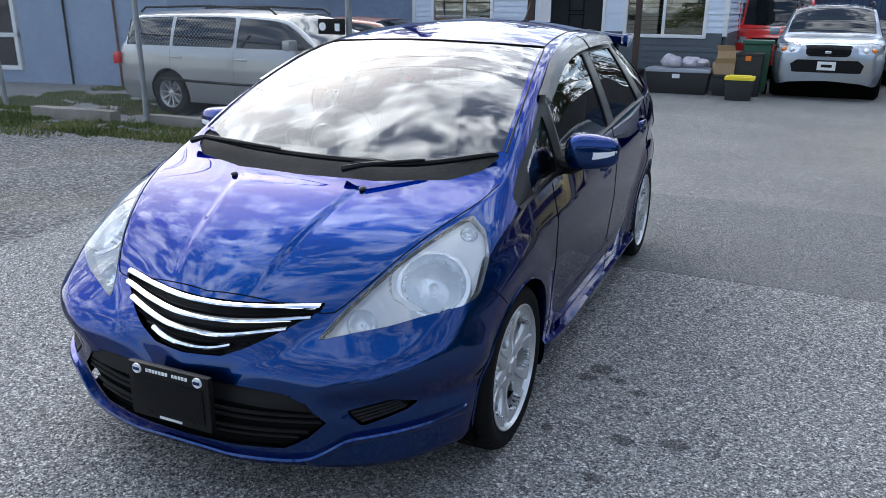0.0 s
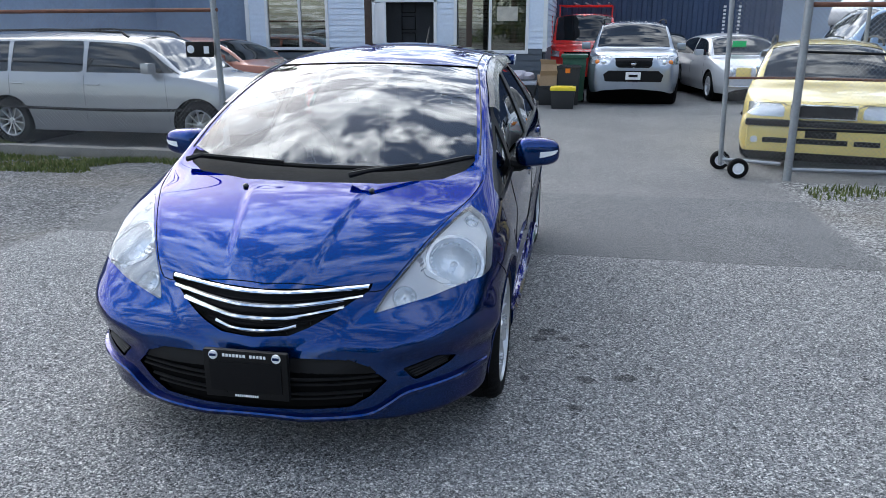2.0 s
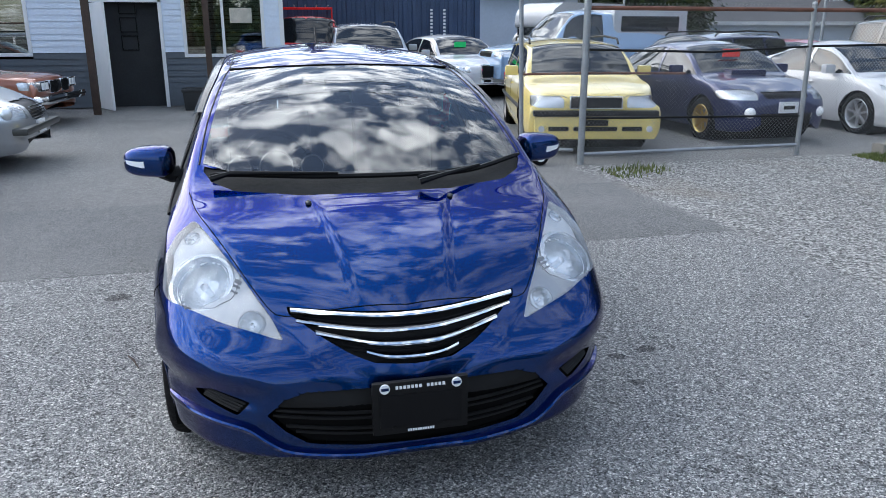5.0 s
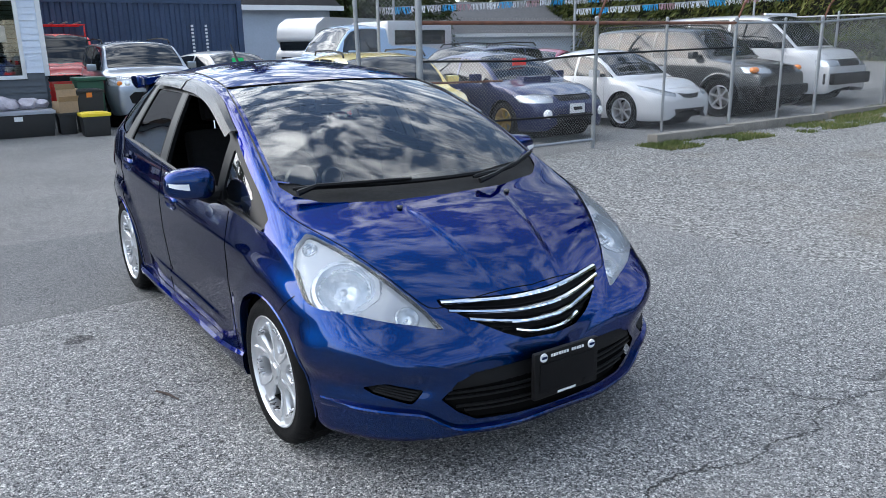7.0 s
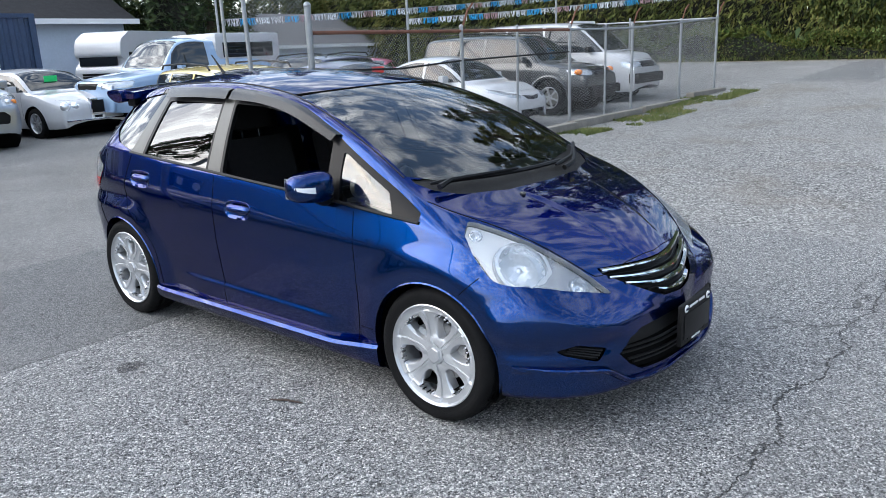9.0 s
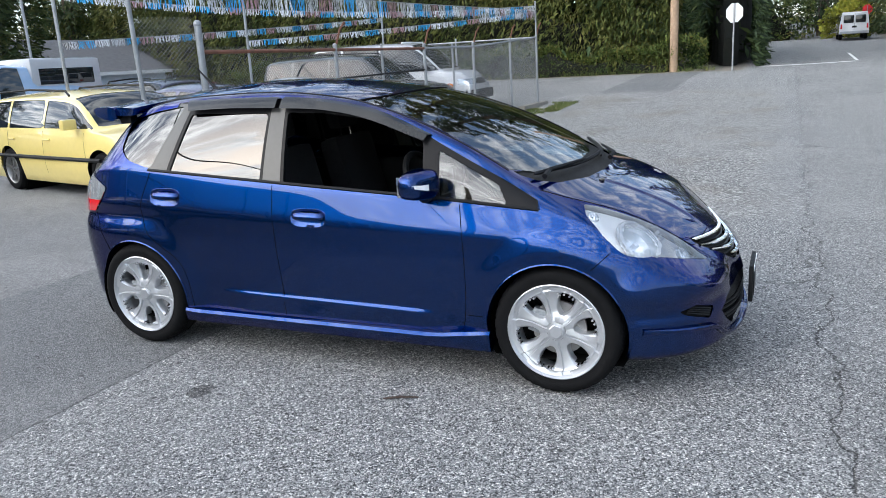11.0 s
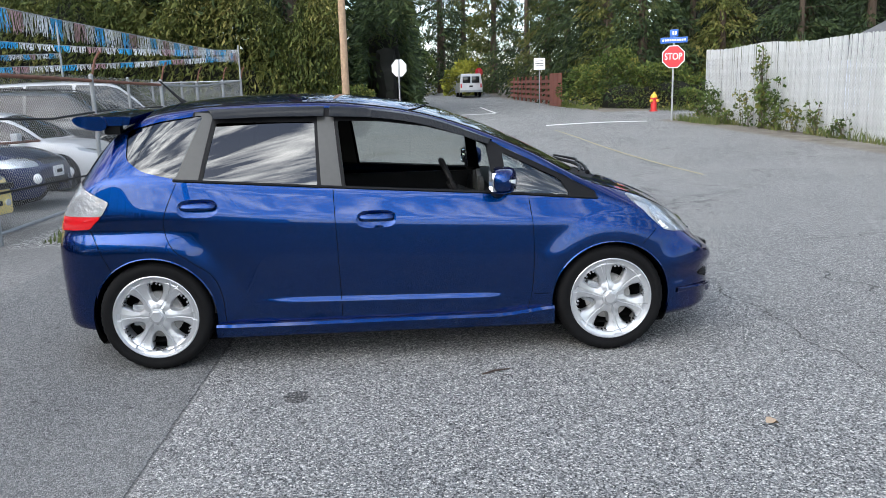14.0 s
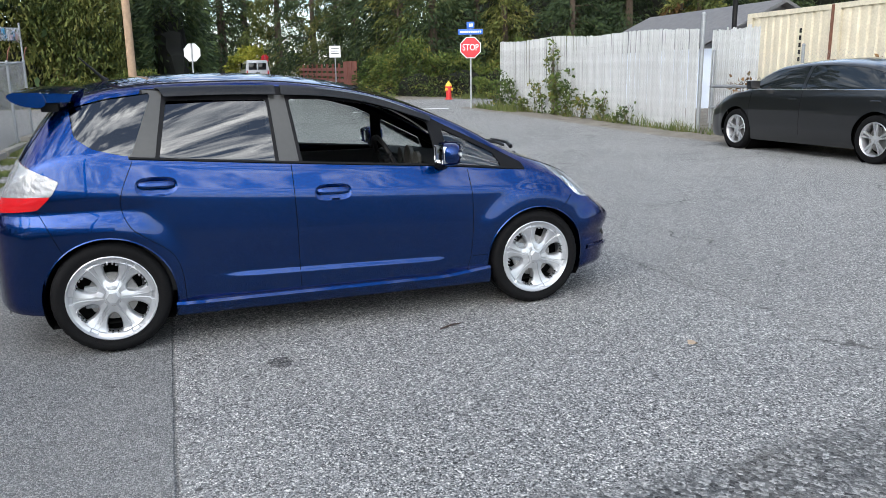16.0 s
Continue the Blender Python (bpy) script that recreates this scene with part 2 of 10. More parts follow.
def tube(bm, pts, r, n=6, closed=False):
    """A round bar along points; r may be a list."""
    pts = [Vector(p) for p in pts]
    rings = []
    for i, p in enumerate(pts):
        a = pts[i - 1] if (i or closed) else p
        b = pts[(i + 1) % len(pts)] if (i < len(pts) - 1 or closed) else p
        d = (b - a).normalized()
        up = Vector((0, 0, 1)) if abs(d.z) < 0.95 else Vector((0, 1, 0))
        u = d.cross(up).normalized()
        w = u.cross(d)
        rr = r[i] if isinstance(r, (list, tuple)) else r
        rings.append([bm.verts.new(p + rr * (math.cos(2 * math.pi * k / n) * u + math.sin(2 * math.pi * k / n) * w)) for k in range(n)])
    for i in range(len(rings) - (0 if closed else 1)):
        a, b = rings[i], rings[(i + 1) % len(rings)]
        for k in range(n):
            bm.faces.new((a[k], a[(k + 1) % n], b[(k + 1) % n], b[k]))
    if not closed:
        bm.faces.new(rings[0][::-1])
        bm.faces.new(rings[-1])


def lathe(bm, prof, n=32, axis="x", c=(0, 0, 0)):
    """Turns a profile of (along, radius) round an axis through c."""
    rings = []
    for a, r in prof:
        ring = []
        for k in range(n):
            t = 2 * math.pi * k / n
            co = (a, r * math.cos(t), r * math.sin(t)) if axis == "x" else (r * math.cos(t), r * math.sin(t), a) if axis == "z" else (r * math.cos(t), a, r * math.sin(t))
            ring.append(bm.verts.new((co[0] + c[0], co[1] + c[1], co[2] + c[2])))
        rings.append(ring)
    for p, q in zip(rings, rings[1:]):
        for k in range(n):
            bm.faces.new((p[k], p[(k + 1) % n], q[(k + 1) % n], q[k]))
    return rings


def prism(bm, poly, f0, f1):
    """A slab between two placings of a flat outline: f0(p) and f1(p) give the 3D points."""
    a = [bm.verts.new(f0(p)) for p in poly]
    b = [bm.verts.new(f1(p)) for p in poly]
    n = len(poly)
    bm.faces.new(a[::-1])
    bm.faces.new(b)
    for i in range(n):
        bm.faces.new((a[i], a[(i + 1) % n], b[(i + 1) % n], b[i]))


def from_arrays(name, verts, faces, material, parent=None, smooth=False, label=""):
    me = bpy.data.meshes.new(name)
    me.from_pydata(verts, [], faces)
    me.materials.append(material)
    if smooth:
        me.polygons.foreach_set("use_smooth", [True] * len(me.polygons))
    ob = new(name, me)
    if parent is not None:
        ob.parent = parent
    if label:
        tagged(ob, label)
    return ob


def curve1(pts):
    """A smooth monotone curve through (x, y) points."""
    x = np.array([p[0] for p in pts], float)
    y = np.array([p[1] for p in pts], float)
    hh = np.diff(x)
    d = np.diff(y) / hh
    m = np.zeros(len(x))
    for i in range(1, len(x) - 1):
        if d[i - 1] * d[i] > 0:
            w1, w2 = 2 * hh[i] + hh[i - 1], hh[i] + 2 * hh[i - 1]
            m[i] = (w1 + w2) / (w1 / d[i - 1] + w2 / d[i])
    m[0], m[-1] = d[0], d[-1]

    def f(q):
        q = np.clip(np.asarray(q, float), x[0], x[-1])
        i = np.clip(np.searchsorted(x, q) - 1, 0, len(x) - 2)
        t = (q - x[i]) / hh[i]
        return (2 * t**3 - 3 * t**2 + 1) * y[i] + (t**3 - 2 * t**2 + t) * hh[i] * m[i] + (3 * t**2 - 2 * t**3) * y[i + 1] + (t**3 - t**2) * hh[i] * m[i + 1]
    return f


def spline2(pts, n):
    """n points along a Catmull-Rom curve through 2D or 3D points, evenly by length."""
    P = np.array(pts, float)
    P = np.vstack([2 * P[0] - P[1], P, 2 * P[-1] - P[-2]])
    out = []
    for i in range(1, len(P) - 2):
        for t in np.linspace(0, 1, 24, endpoint=False):
            a, b, c, d = P[i - 1], P[i], P[i + 1], P[i + 2]
            out.append(0.5 * (2 * b + (c - a) * t + (2 * a - 5 * b + 4 * c - d) * t * t + (3 * b - a - 3 * c + d) * t**3))
    out.append(P[-2])
    out = np.array(out)
    s = np.r_[0, np.cumsum(np.linalg.norm(np.diff(out, axis=0), axis=1))]
    q = np.linspace(0, s[-1], n)
    return np.stack([np.interp(q, s, out[:, k]) for k in range(out.shape[1])], 1)


def smoothstep(a, b, x):
    t = min(1, max(0, (x - a) / (b - a)))
    return t * t * (3 - 2 * t)


def ground_z(x, y):
    """The lie of the land: level round the car, a slight rise to the street and the crossroads."""
    s = smoothstep(-2.5, -7.5, y)
    k = min(x, 25.0)
    return 0.3 * s * (0.67 + 0.33 * smoothstep(8, 13, x)) + (1 - 0.5 * s) * 0.034 * max(0.0, k - 11) * smoothstep(9, 16, k) + 0.017 * max(0.0, x - 25) + 0.02 * max(0.0, x - 60)


def inside(poly, P):
    """Which of the 2D points P lie inside the outline."""
    poly = np.asarray(poly, float)
    a, b = poly, np.roll(poly, -1, 0)
    r = np.zeros(P.shape[:-1], bool)
    for (x0, y0), (x1, y1) in zip(a, b):
        if y0 == y1:
            continue
        c = (P[..., 1] < y0) != (P[..., 1] < y1)
        r ^= c & (P[..., 0] < (x1 - x0) * (P[..., 1] - y0) / (y1 - y0) + x0)
    return r


def nearest_on(poly, P):
    poly = np.asarray(poly, float)
    best, bd = np.zeros_like(P), np.full(P.shape[:-1], 1e9)
    for a, b in zip(poly, np.roll(poly, -1, 0)):
        d = b - a
        t = np.clip(((P - a) @ d) / max(d @ d, 1e-12), 0, 1)
        q = a + t[..., None] * d
        e = np.linalg.norm(P - q, axis=-1)
        k = e < bd
        best[k], bd[k] = q[k], e[k]
    return best, bd


def round_poly(poly, r=0.03, n=4):
    """The outline with its corners rounded."""
    out = []
    P = [Vector(p) for p in poly]
    for i, p in enumerate(P):
        a, b = P[i - 1], P[(i + 1) % len(P)]
        da, db = (a - p), (b - p)
        k = min(r, da.length * 0.45, db.length * 0.45)
        s, e = p + da.normalized() * k, p + db.normalized() * k
        for j in range(n + 1):
            t = j / n
            out.append(tuple((1 - t) ** 2 * s + 2 * t * (1 - t) * p + t * t * e))
    return out


# ---- car bodies ----
class Shell:
    """A car's outer skin as a surface over (station, girth): lofted from its plan, its top line, its shoulder and its roof rail."""

    def __init__(self, plan, top, bottom, shoulder, rail_x, rail_z, ny=90, nv=44, bulge=0.012, crown=2.2, soft=3, side=(0.96, 1.0, 1.0, 0.985), tweak=None, crease=None, even=0.0):
        self.tweak, self.even = tweak, even
        self.crease = curve1(crease) if crease else None
        self.plan = spline2(plan, 400)
        self.top, self.bottom, self.shoulder, self.rail_x, self.rail_z = curve1(top), curve1(bottom), curve1(shoulder), curve1(rail_x), curve1(rail_z)
        self.ny, self.nv, self.bulge, self.crown, self.soft, self.side = ny, nv, bulge, crown, soft, side
        n = 97 if ny < 200 else 193
        self.coarse = self._grid(np.linspace(0, 1, 401), n)
        self.fine = self._dense(self._dense(self.coarse, 2, 1), 2, 0) if ny > 200 else self.coarse
        self.n = n

    @staticmethod
    def _dense(G, k, axis):
        """k times as many rows, on smooth curves through the given ones."""
        G = np.moveaxis(G, axis, 0)
        P = np.concatenate([2 * G[:1] - G[1:2], G, 2 * G[-1:] - G[-2:-1]])
        out = []
        for t in np.arange(k) / k:
            a, b, c, d = P[:-3], P[1:-2], P[2:-1], P[3:]
            out.append(0.5 * (2 * b + (c - a) * t + (2 * a - 5 * b + 4 * c - d) * t * t + (3 * b - a - 3 * c + d) * t ** 3))
        H = np.stack(out, 1).reshape(-1, *G.shape[1:])
        return np.moveaxis(np.concatenate([H, G[-1:]]), 0, axis)

    def _grid(self, ss, n):
        s0 = np.linspace(0, 1, len(self.plan))
        y = np.interp(ss, s0, self.plan[:, 0])
        w = np.interp(ss, s0, self.plan[:, 1])
        zt, zb, ze, zg = self.top(y), self.bottom(y), self.shoulder(y), self.rail_z(y)
        ze = np.minimum(ze, zt - 0.02)
        ze = np.maximum(ze, zb + 0.02)
        xe = 0.955 * w
        xg = np.minimum(self.rail_x(y), xe * 0.97)
        zg = np.clip(zg, ze + 0.005, zt - 0.004)
        G = np.zeros((len(ss), n, 3))
        k1, k2 = int(n * 0.42), int(n * 0.70)
        a = np.linspace(0, 1, k1, endpoint=False)[None, :]
        prof = np.interp(a[0], [0, 0.06, 0.3, 0.65, 0.88, 1.0], [self.side[0] - 0.03, self.side[0], self.side[1], self.side[2], self.side[3], 0.955])
        G[:, :k1, 0] = w[:, None] * prof[None, :]
        if self.crease is not None:
            # upright flank up to the crease, leaning in above it
            h = np.clip((self.crease(y) - zb) / (ze - zb), 0.3, 0.93)[:, None]
            lo = np.interp(a[0], [0, 0.04, 0.3, 0.55, 1.0], [self.side[0] - 0.03, self.side[0], self.side[1], 1.0, 1.0])[None, :]
            up = np.clip((a - h) / (1 - h), 0, 1)
            G[:, :k1, 0] = w[:, None] * (lo - 0.045 * up)
        G[:, :k1, 2] = zb[:, None] + (ze - zb)[:, None] * a
        b = np.linspace(0, 1, k2 - k1, endpoint=False)[None, :]
        G[:, k1:k2, 0] = xe[:, None] + (xg - xe)[:, None] * b + self.bulge * 4 * b * (1 - b)
        G[:, k1:k2, 2] = ze[:, None] + (zg - ze)[:, None] * b
        c = np.linspace(0, 1, n - k2)[None, :]
        G[:, k2:, 0] = xg[:, None] * (1 - c)
        G[:, k2:, 2] = zg[:, None] + (zt - zg)[:, None] * (1 - (1 - c) ** self.crown)
        G[:, :, 1] = y[:, None]
        for _ in range(self.soft):
            H = G.copy()
            H[:, 1:-1] = 0.25 * G[:, :-2] + 0.5 * G[:, 1:-1] + 0.25 * G[:, 2:]
            G = H
        if self.even:
            # evens out the curvature from station to station; the ends mirror across the middle
            r = int(3 * self.even)
            flip = np.array([-1.0, 1.0, 1.0])
            P = np.concatenate([G[1:r + 1][::-1] * flip, G, G[-r - 1:-1][::-1] * flip])
            k = np.exp(-0.5 * (np.arange(-r, r + 1) / self.even) ** 2)
            k /= k.sum()
            G = sum(k[i] * P[i:i + len(G)] for i in range(2 * r + 1))
        if self.tweak is not None:
            G = self.tweak(G)
        return G

    def at(self, s, v):
        """Points of the skin at station s and girth v, both 0 to 1 arrays."""
        F = self.fine
        s = np.clip(s, 0, 1) * (F.shape[0] - 1)
        v = np.clip(v, 0, 1) * (F.shape[1] - 1)
        i, j = np.minimum(s.astype(int), F.shape[0] - 2), np.minimum(v.astype(int), F.shape[1] - 2)
        a, b = (s - i)[..., None], (v - j)[..., None]
        return (1 - a) * (1 - b) * F[i, j] + a * (1 - b) * F[i + 1, j] + (1 - a) * b * F[i, j + 1] + a * b * F[i + 1, j + 1]

    def normal(self, s, v):
        e = 0.004
        a = self.at(np.minimum(s + e, 1), v) - self.at(np.maximum(s - e, 0), v)
        b = self.at(s, np.minimum(v + e, 1)) - self.at(s, np.maximum(v - e, 0))
        n = np.cross(a, b)
        return n / np.maximum(np.linalg.norm(n, axis=-1, keepdims=True), 1e-9)

    def find(self, p, view, guess=None):
        """Station and girth of the skin's point that shows at p in a view: 'side' (y, z), 'front' (x, z) or 'plan' (x, y)."""
        ax = {"side": (1, 2), "front": (0, 2), "plan": (0, 1)}[view]
        F = self.coarse
        if guess is None:
            d = np.abs(F[..., ax[0]] - p[0]) + np.abs(F[..., ax[1]] - p[1])
            if view == "front":
                d = d + (F[..., 1] > 0) * 9
            i, j = np.unravel_index(np.argmin(d), d.shape)
            guess = (i / (F.shape[0] - 1), j / (F.shape[1] - 1))
        s, v = np.array([guess[0]]), np.array([guess[1]])
        return self._newton(s, v, np.array([p], float), ax, 8)

    def _newton(self, s, v, target, ax, steps):
        e = 0.003
        for _ in range(steps):
            q = self.at(s, v)[..., ax]
            r = target - q
            ds = (self.at(s + e, v)[..., ax] - self.at(s - e, v)[..., ax]) / (np.minimum(s + e, 1) - np.maximum(s - e, 0))[..., None]
            dv = (self.at(s, v + e)[..., ax] - self.at(s, v - e)[..., ax]) / (np.minimum(v + e, 1) - np.maximum(v - e, 0))[..., None]
            det = ds[..., 0] * dv[..., 1] - ds[..., 1] * dv[..., 0]
            det = np.where(np.abs(det) < 1e-4, 1e9, det)
            s = np.clip(s + np.clip((r[..., 0] * dv[..., 1] - r[..., 1] * dv[..., 0]) / det, -0.02, 0.02), 0, 1)
            v = np.clip(v + np.clip((ds[..., 0] * r[..., 1] - ds[..., 1] * r[..., 0]) / det, -0.03, 0.03), 0, 1)
        return s, v

    def outline(self, pts, per=8):
        """An outline of 3D points laid on the skin, in its own (station, girth) cells."""
        out = []
        P = [np.array(p, float) for p in pts]
        for a, b in zip(P, P[1:] + P[:1]):
            for t in np.linspace(0, 1, per, endpoint=False):
                d = np.sum((self.fine - (a + (b - a) * t)) ** 2, -1)
                i, j = np.unravel_index(np.argmin(d), d.shape)
                out.append((i / (self.fine.shape[0] - 1) * (self.ny - 1), j / (self.fine.shape[1] - 1) * (self.nv - 1)))
        o = np.array(out)
        for _ in range(2):
            o = 0.25 * np.roll(o, 1, 0) + 0.5 * o + 0.25 * np.roll(o, -1, 0)
        return [tuple(p) for p in o]

    def line(self, pts, view, off=0.0, n=24, sign=1):
        """A curve laid on the skin through points of a view, off metres proud of it."""
        out = []
        g = None
        for p in spline2(pts, n) if len(pts) > 2 else np.array([np.array(pts[0]) + (np.array(pts[1]) - np.array(pts[0])) * t for t in np.linspace(0, 1, n)]):
            s, v = self.find(p, view)
            q = self.at(s, v)[0] + off * self.normal(s, v)[0]
            out.append((sign * q[0], q[1], q[2]))
        return out

    def skin(self, regions):
        """The skin cut along the outlines of regions (name, view, outline, limit). Returns {name: (verts, faces)} for one half, 'body' the rest."""
        sg, vg = np.meshgrid(np.linspace(0, 1, self.ny), np.linspace(0, 1, self.nv), indexing="ij")
        lab = np.zeros((self.ny - 1, self.nv - 1, 2), int)
        diag = np.zeros((self.ny - 1, self.nv - 1), int)
        locked = np.zeros(diag.shape, bool)
        fixed = np.zeros(sg.shape, bool)
        names = ["body"]

        def corners(A):
            return A[:-1, :-1], A[1:, :-1], A[1:, 1:], A[:-1, 1:]

        def thirds(A):
            """Middles of each cell's two triangles."""
            a, b, c, d = corners(A)
            k = diag if A.ndim == 2 else diag[..., None]
            return np.where(k == 0, (a + b + c) / 3, (a + b + d) / 3), np.where(k == 0, (a + c + d) / 3, (b + c + d) / 3)

        for name, view, poly, limit in regions:
            P3 = self.at(sg, vg)
            ok = limit(P3, vg)
            ax = None if view == "skin" else list({"side": (1, 2), "front": (0, 2), "plan": (0, 1)}[view])

            def flat(P3_, s_, v_):
                return np.stack([s_ * (self.ny - 1), v_ * (self.nv - 1)], -1) if ax is None else P3_[..., ax]

            P = flat(P3, sg, vg)
            step = np.ones(sg.shape) if ax is None else np.maximum(np.linalg.norm(np.gradient(P, axis=0), axis=-1), np.linalg.norm(np.gradient(P, axis=1), axis=-1))
            q, d = nearest_on(poly, P)
            near = ok & (d < 0.55 * step) & ~fixed
            near[:, -1] = False
            near[0, :] = near[-1, :] = False
            if near.any() and ax is None:
                idx = np.argwhere(near)
                sg[idx[:, 0], idx[:, 1]], vg[idx[:, 0], idx[:, 1]] = q[near][:, 0] / (self.ny - 1), q[near][:, 1] / (self.nv - 1)
                fixed |= near
            elif near.any():
                s2, v2 = self._newton(sg[near], vg[near], q[near], ax, 5)
                r = np.linalg.norm(self.at(s2, v2)[..., ax] - q[near], axis=-1)
                good = (r < 0.004) & (np.abs(s2 - sg[near]) < 1.1 / self.ny) & (np.abs(v2 - vg[near]) < 1.1 / self.nv)
                idx = np.argwhere(near)[good]
                sg[idx[:, 0], idx[:, 1]], vg[idx[:, 0], idx[:, 1]] = s2[good], v2[good]
                fixed[idx[:, 0], idx[:, 1]] = True
            P3 = self.at(sg, vg)
            P = flat(P3, sg, vg)
            on = nearest_on(poly, P)[1] < 0.06 * step
            a, b, c, e = corners(on)
            one, two = a & c & ~locked, b & e & ~locked
            diag[two & ~one] = 1
            locked |= (one | two) & limit(P3[:-1, :-1], vg[:-1, :-1])
            names.append(name)
            for k, (m3, ms, mv) in enumerate(zip(thirds(P3), thirds(sg), thirds(vg))):
                hit = inside(poly, flat(m3, ms, mv)) & limit(m3, mv) & (lab[..., k] == 0)
                lab[..., k][hit] = len(names) - 1
        N3 = self.normal(sg, vg).reshape(-1, 3)
        P3 = self.at(sg, vg).reshape(-1, 3)
        a, b, c, e = corners(np.arange(self.ny * self.nv).reshape(self.ny, self.nv))
        t0 = np.where(diag[..., None] == 0, np.stack([a, b, c], -1), np.stack([a, b, e], -1))
        t1 = np.where(diag[..., None] == 0, np.stack([a, c, e], -1), np.stack([b, c, e], -1))
        quads = np.stack([a, b, c, e], -1)
        out = {}
        for k, name in enumerate(names):
            whole = (lab[..., 0] == k) & (lab[..., 1] == k)
            f = [list(q) for q in quads[whole]] + [list(q) for q in t0[(lab[..., 0] == k) & ~whole]] + [list(q) for q in t1[(lab[..., 1] == k) & ~whole]]
            f = [q for q in f if len(q) == 4 or np.linalg.norm(np.cross(P3[q[1]] - P3[q[0]], P3[q[2]] - P3[q[0]])) > 4e-6]
            if not f:
                continue
            used = np.unique(np.concatenate(f))
            back = {int(u): i for i, u in enumerate(used)}
            V, Fq = np.hstack([P3[used], N3[used]]), [[back[int(i)] for i in q] for q in f]
            if name in out:
                o = len(out[name][0])
                out[name] = (np.vstack([out[name][0], V]), out[name][1] + [[i + o for i in q] for q in Fq])
            else:
                out[name] = (V, Fq)
        return out


def skin_part(name, patch, material, parent, sides=(1, -1), label="", off=0.0, thick=0.0, shift=None):
    """A cut piece of skin as a mesh; on both sides joined at the middle, or on one side only."""
    bm = bmesh.new()
    lay = bm.verts.layers.float_vector.new("skin_normal")
    V, F = patch
    for sg in sides:
        vs = [bm.verts.new((sg * (p[0] + off * p[3]), p[1] + off * p[4], p[2] + off * p[5])) for p in V]
        for v, p in zip(vs, V):
            v[lay] = (sg * p[3], p[4], p[5])
        for f in F:
            q = [vs[i] for i in f]
            try:
                bm.faces.new(q if sg > 0 else q[::-1])
            except ValueError:
                pass
    bmesh.ops.remove_doubles(bm, verts=bm.verts, dist=0.0008)
    bm.normal_update()
    if shift is not None:
        for v in bm.verts:
            v.co += Vector((shift[0] * sides[0], shift[1], shift[2]))
    if thick:
        r = bmesh.ops.extrude_face_region(bm, geom=list(bm.faces))
        nv = [g for g in r["geom"] if isinstance(g, bmesh.types.BMVert)]
        for v in nv:
            v.co.x -= math.copysign(thick, v.co.x)
        return part(name, bm, material, parent, label, sharp=40)
    # shade by the surface's own normals, so that the cut edges leave no dents
    bm.verts.index_update()
    nrm = []
    for v in bm.verts:
        q = Vector(v[lay])
        if len(sides) == 2 and abs(v.co.x) < 0.002:
            q.x = 0.0
        nrm.append(tuple(q.normalized()) if q.length > 0.1 else tuple(v.normal))
    ob = part(name, bm, material, parent, label, sharp=180)
    ob.data.normals_split_custom_set_from_vertices(nrm)
    return ob


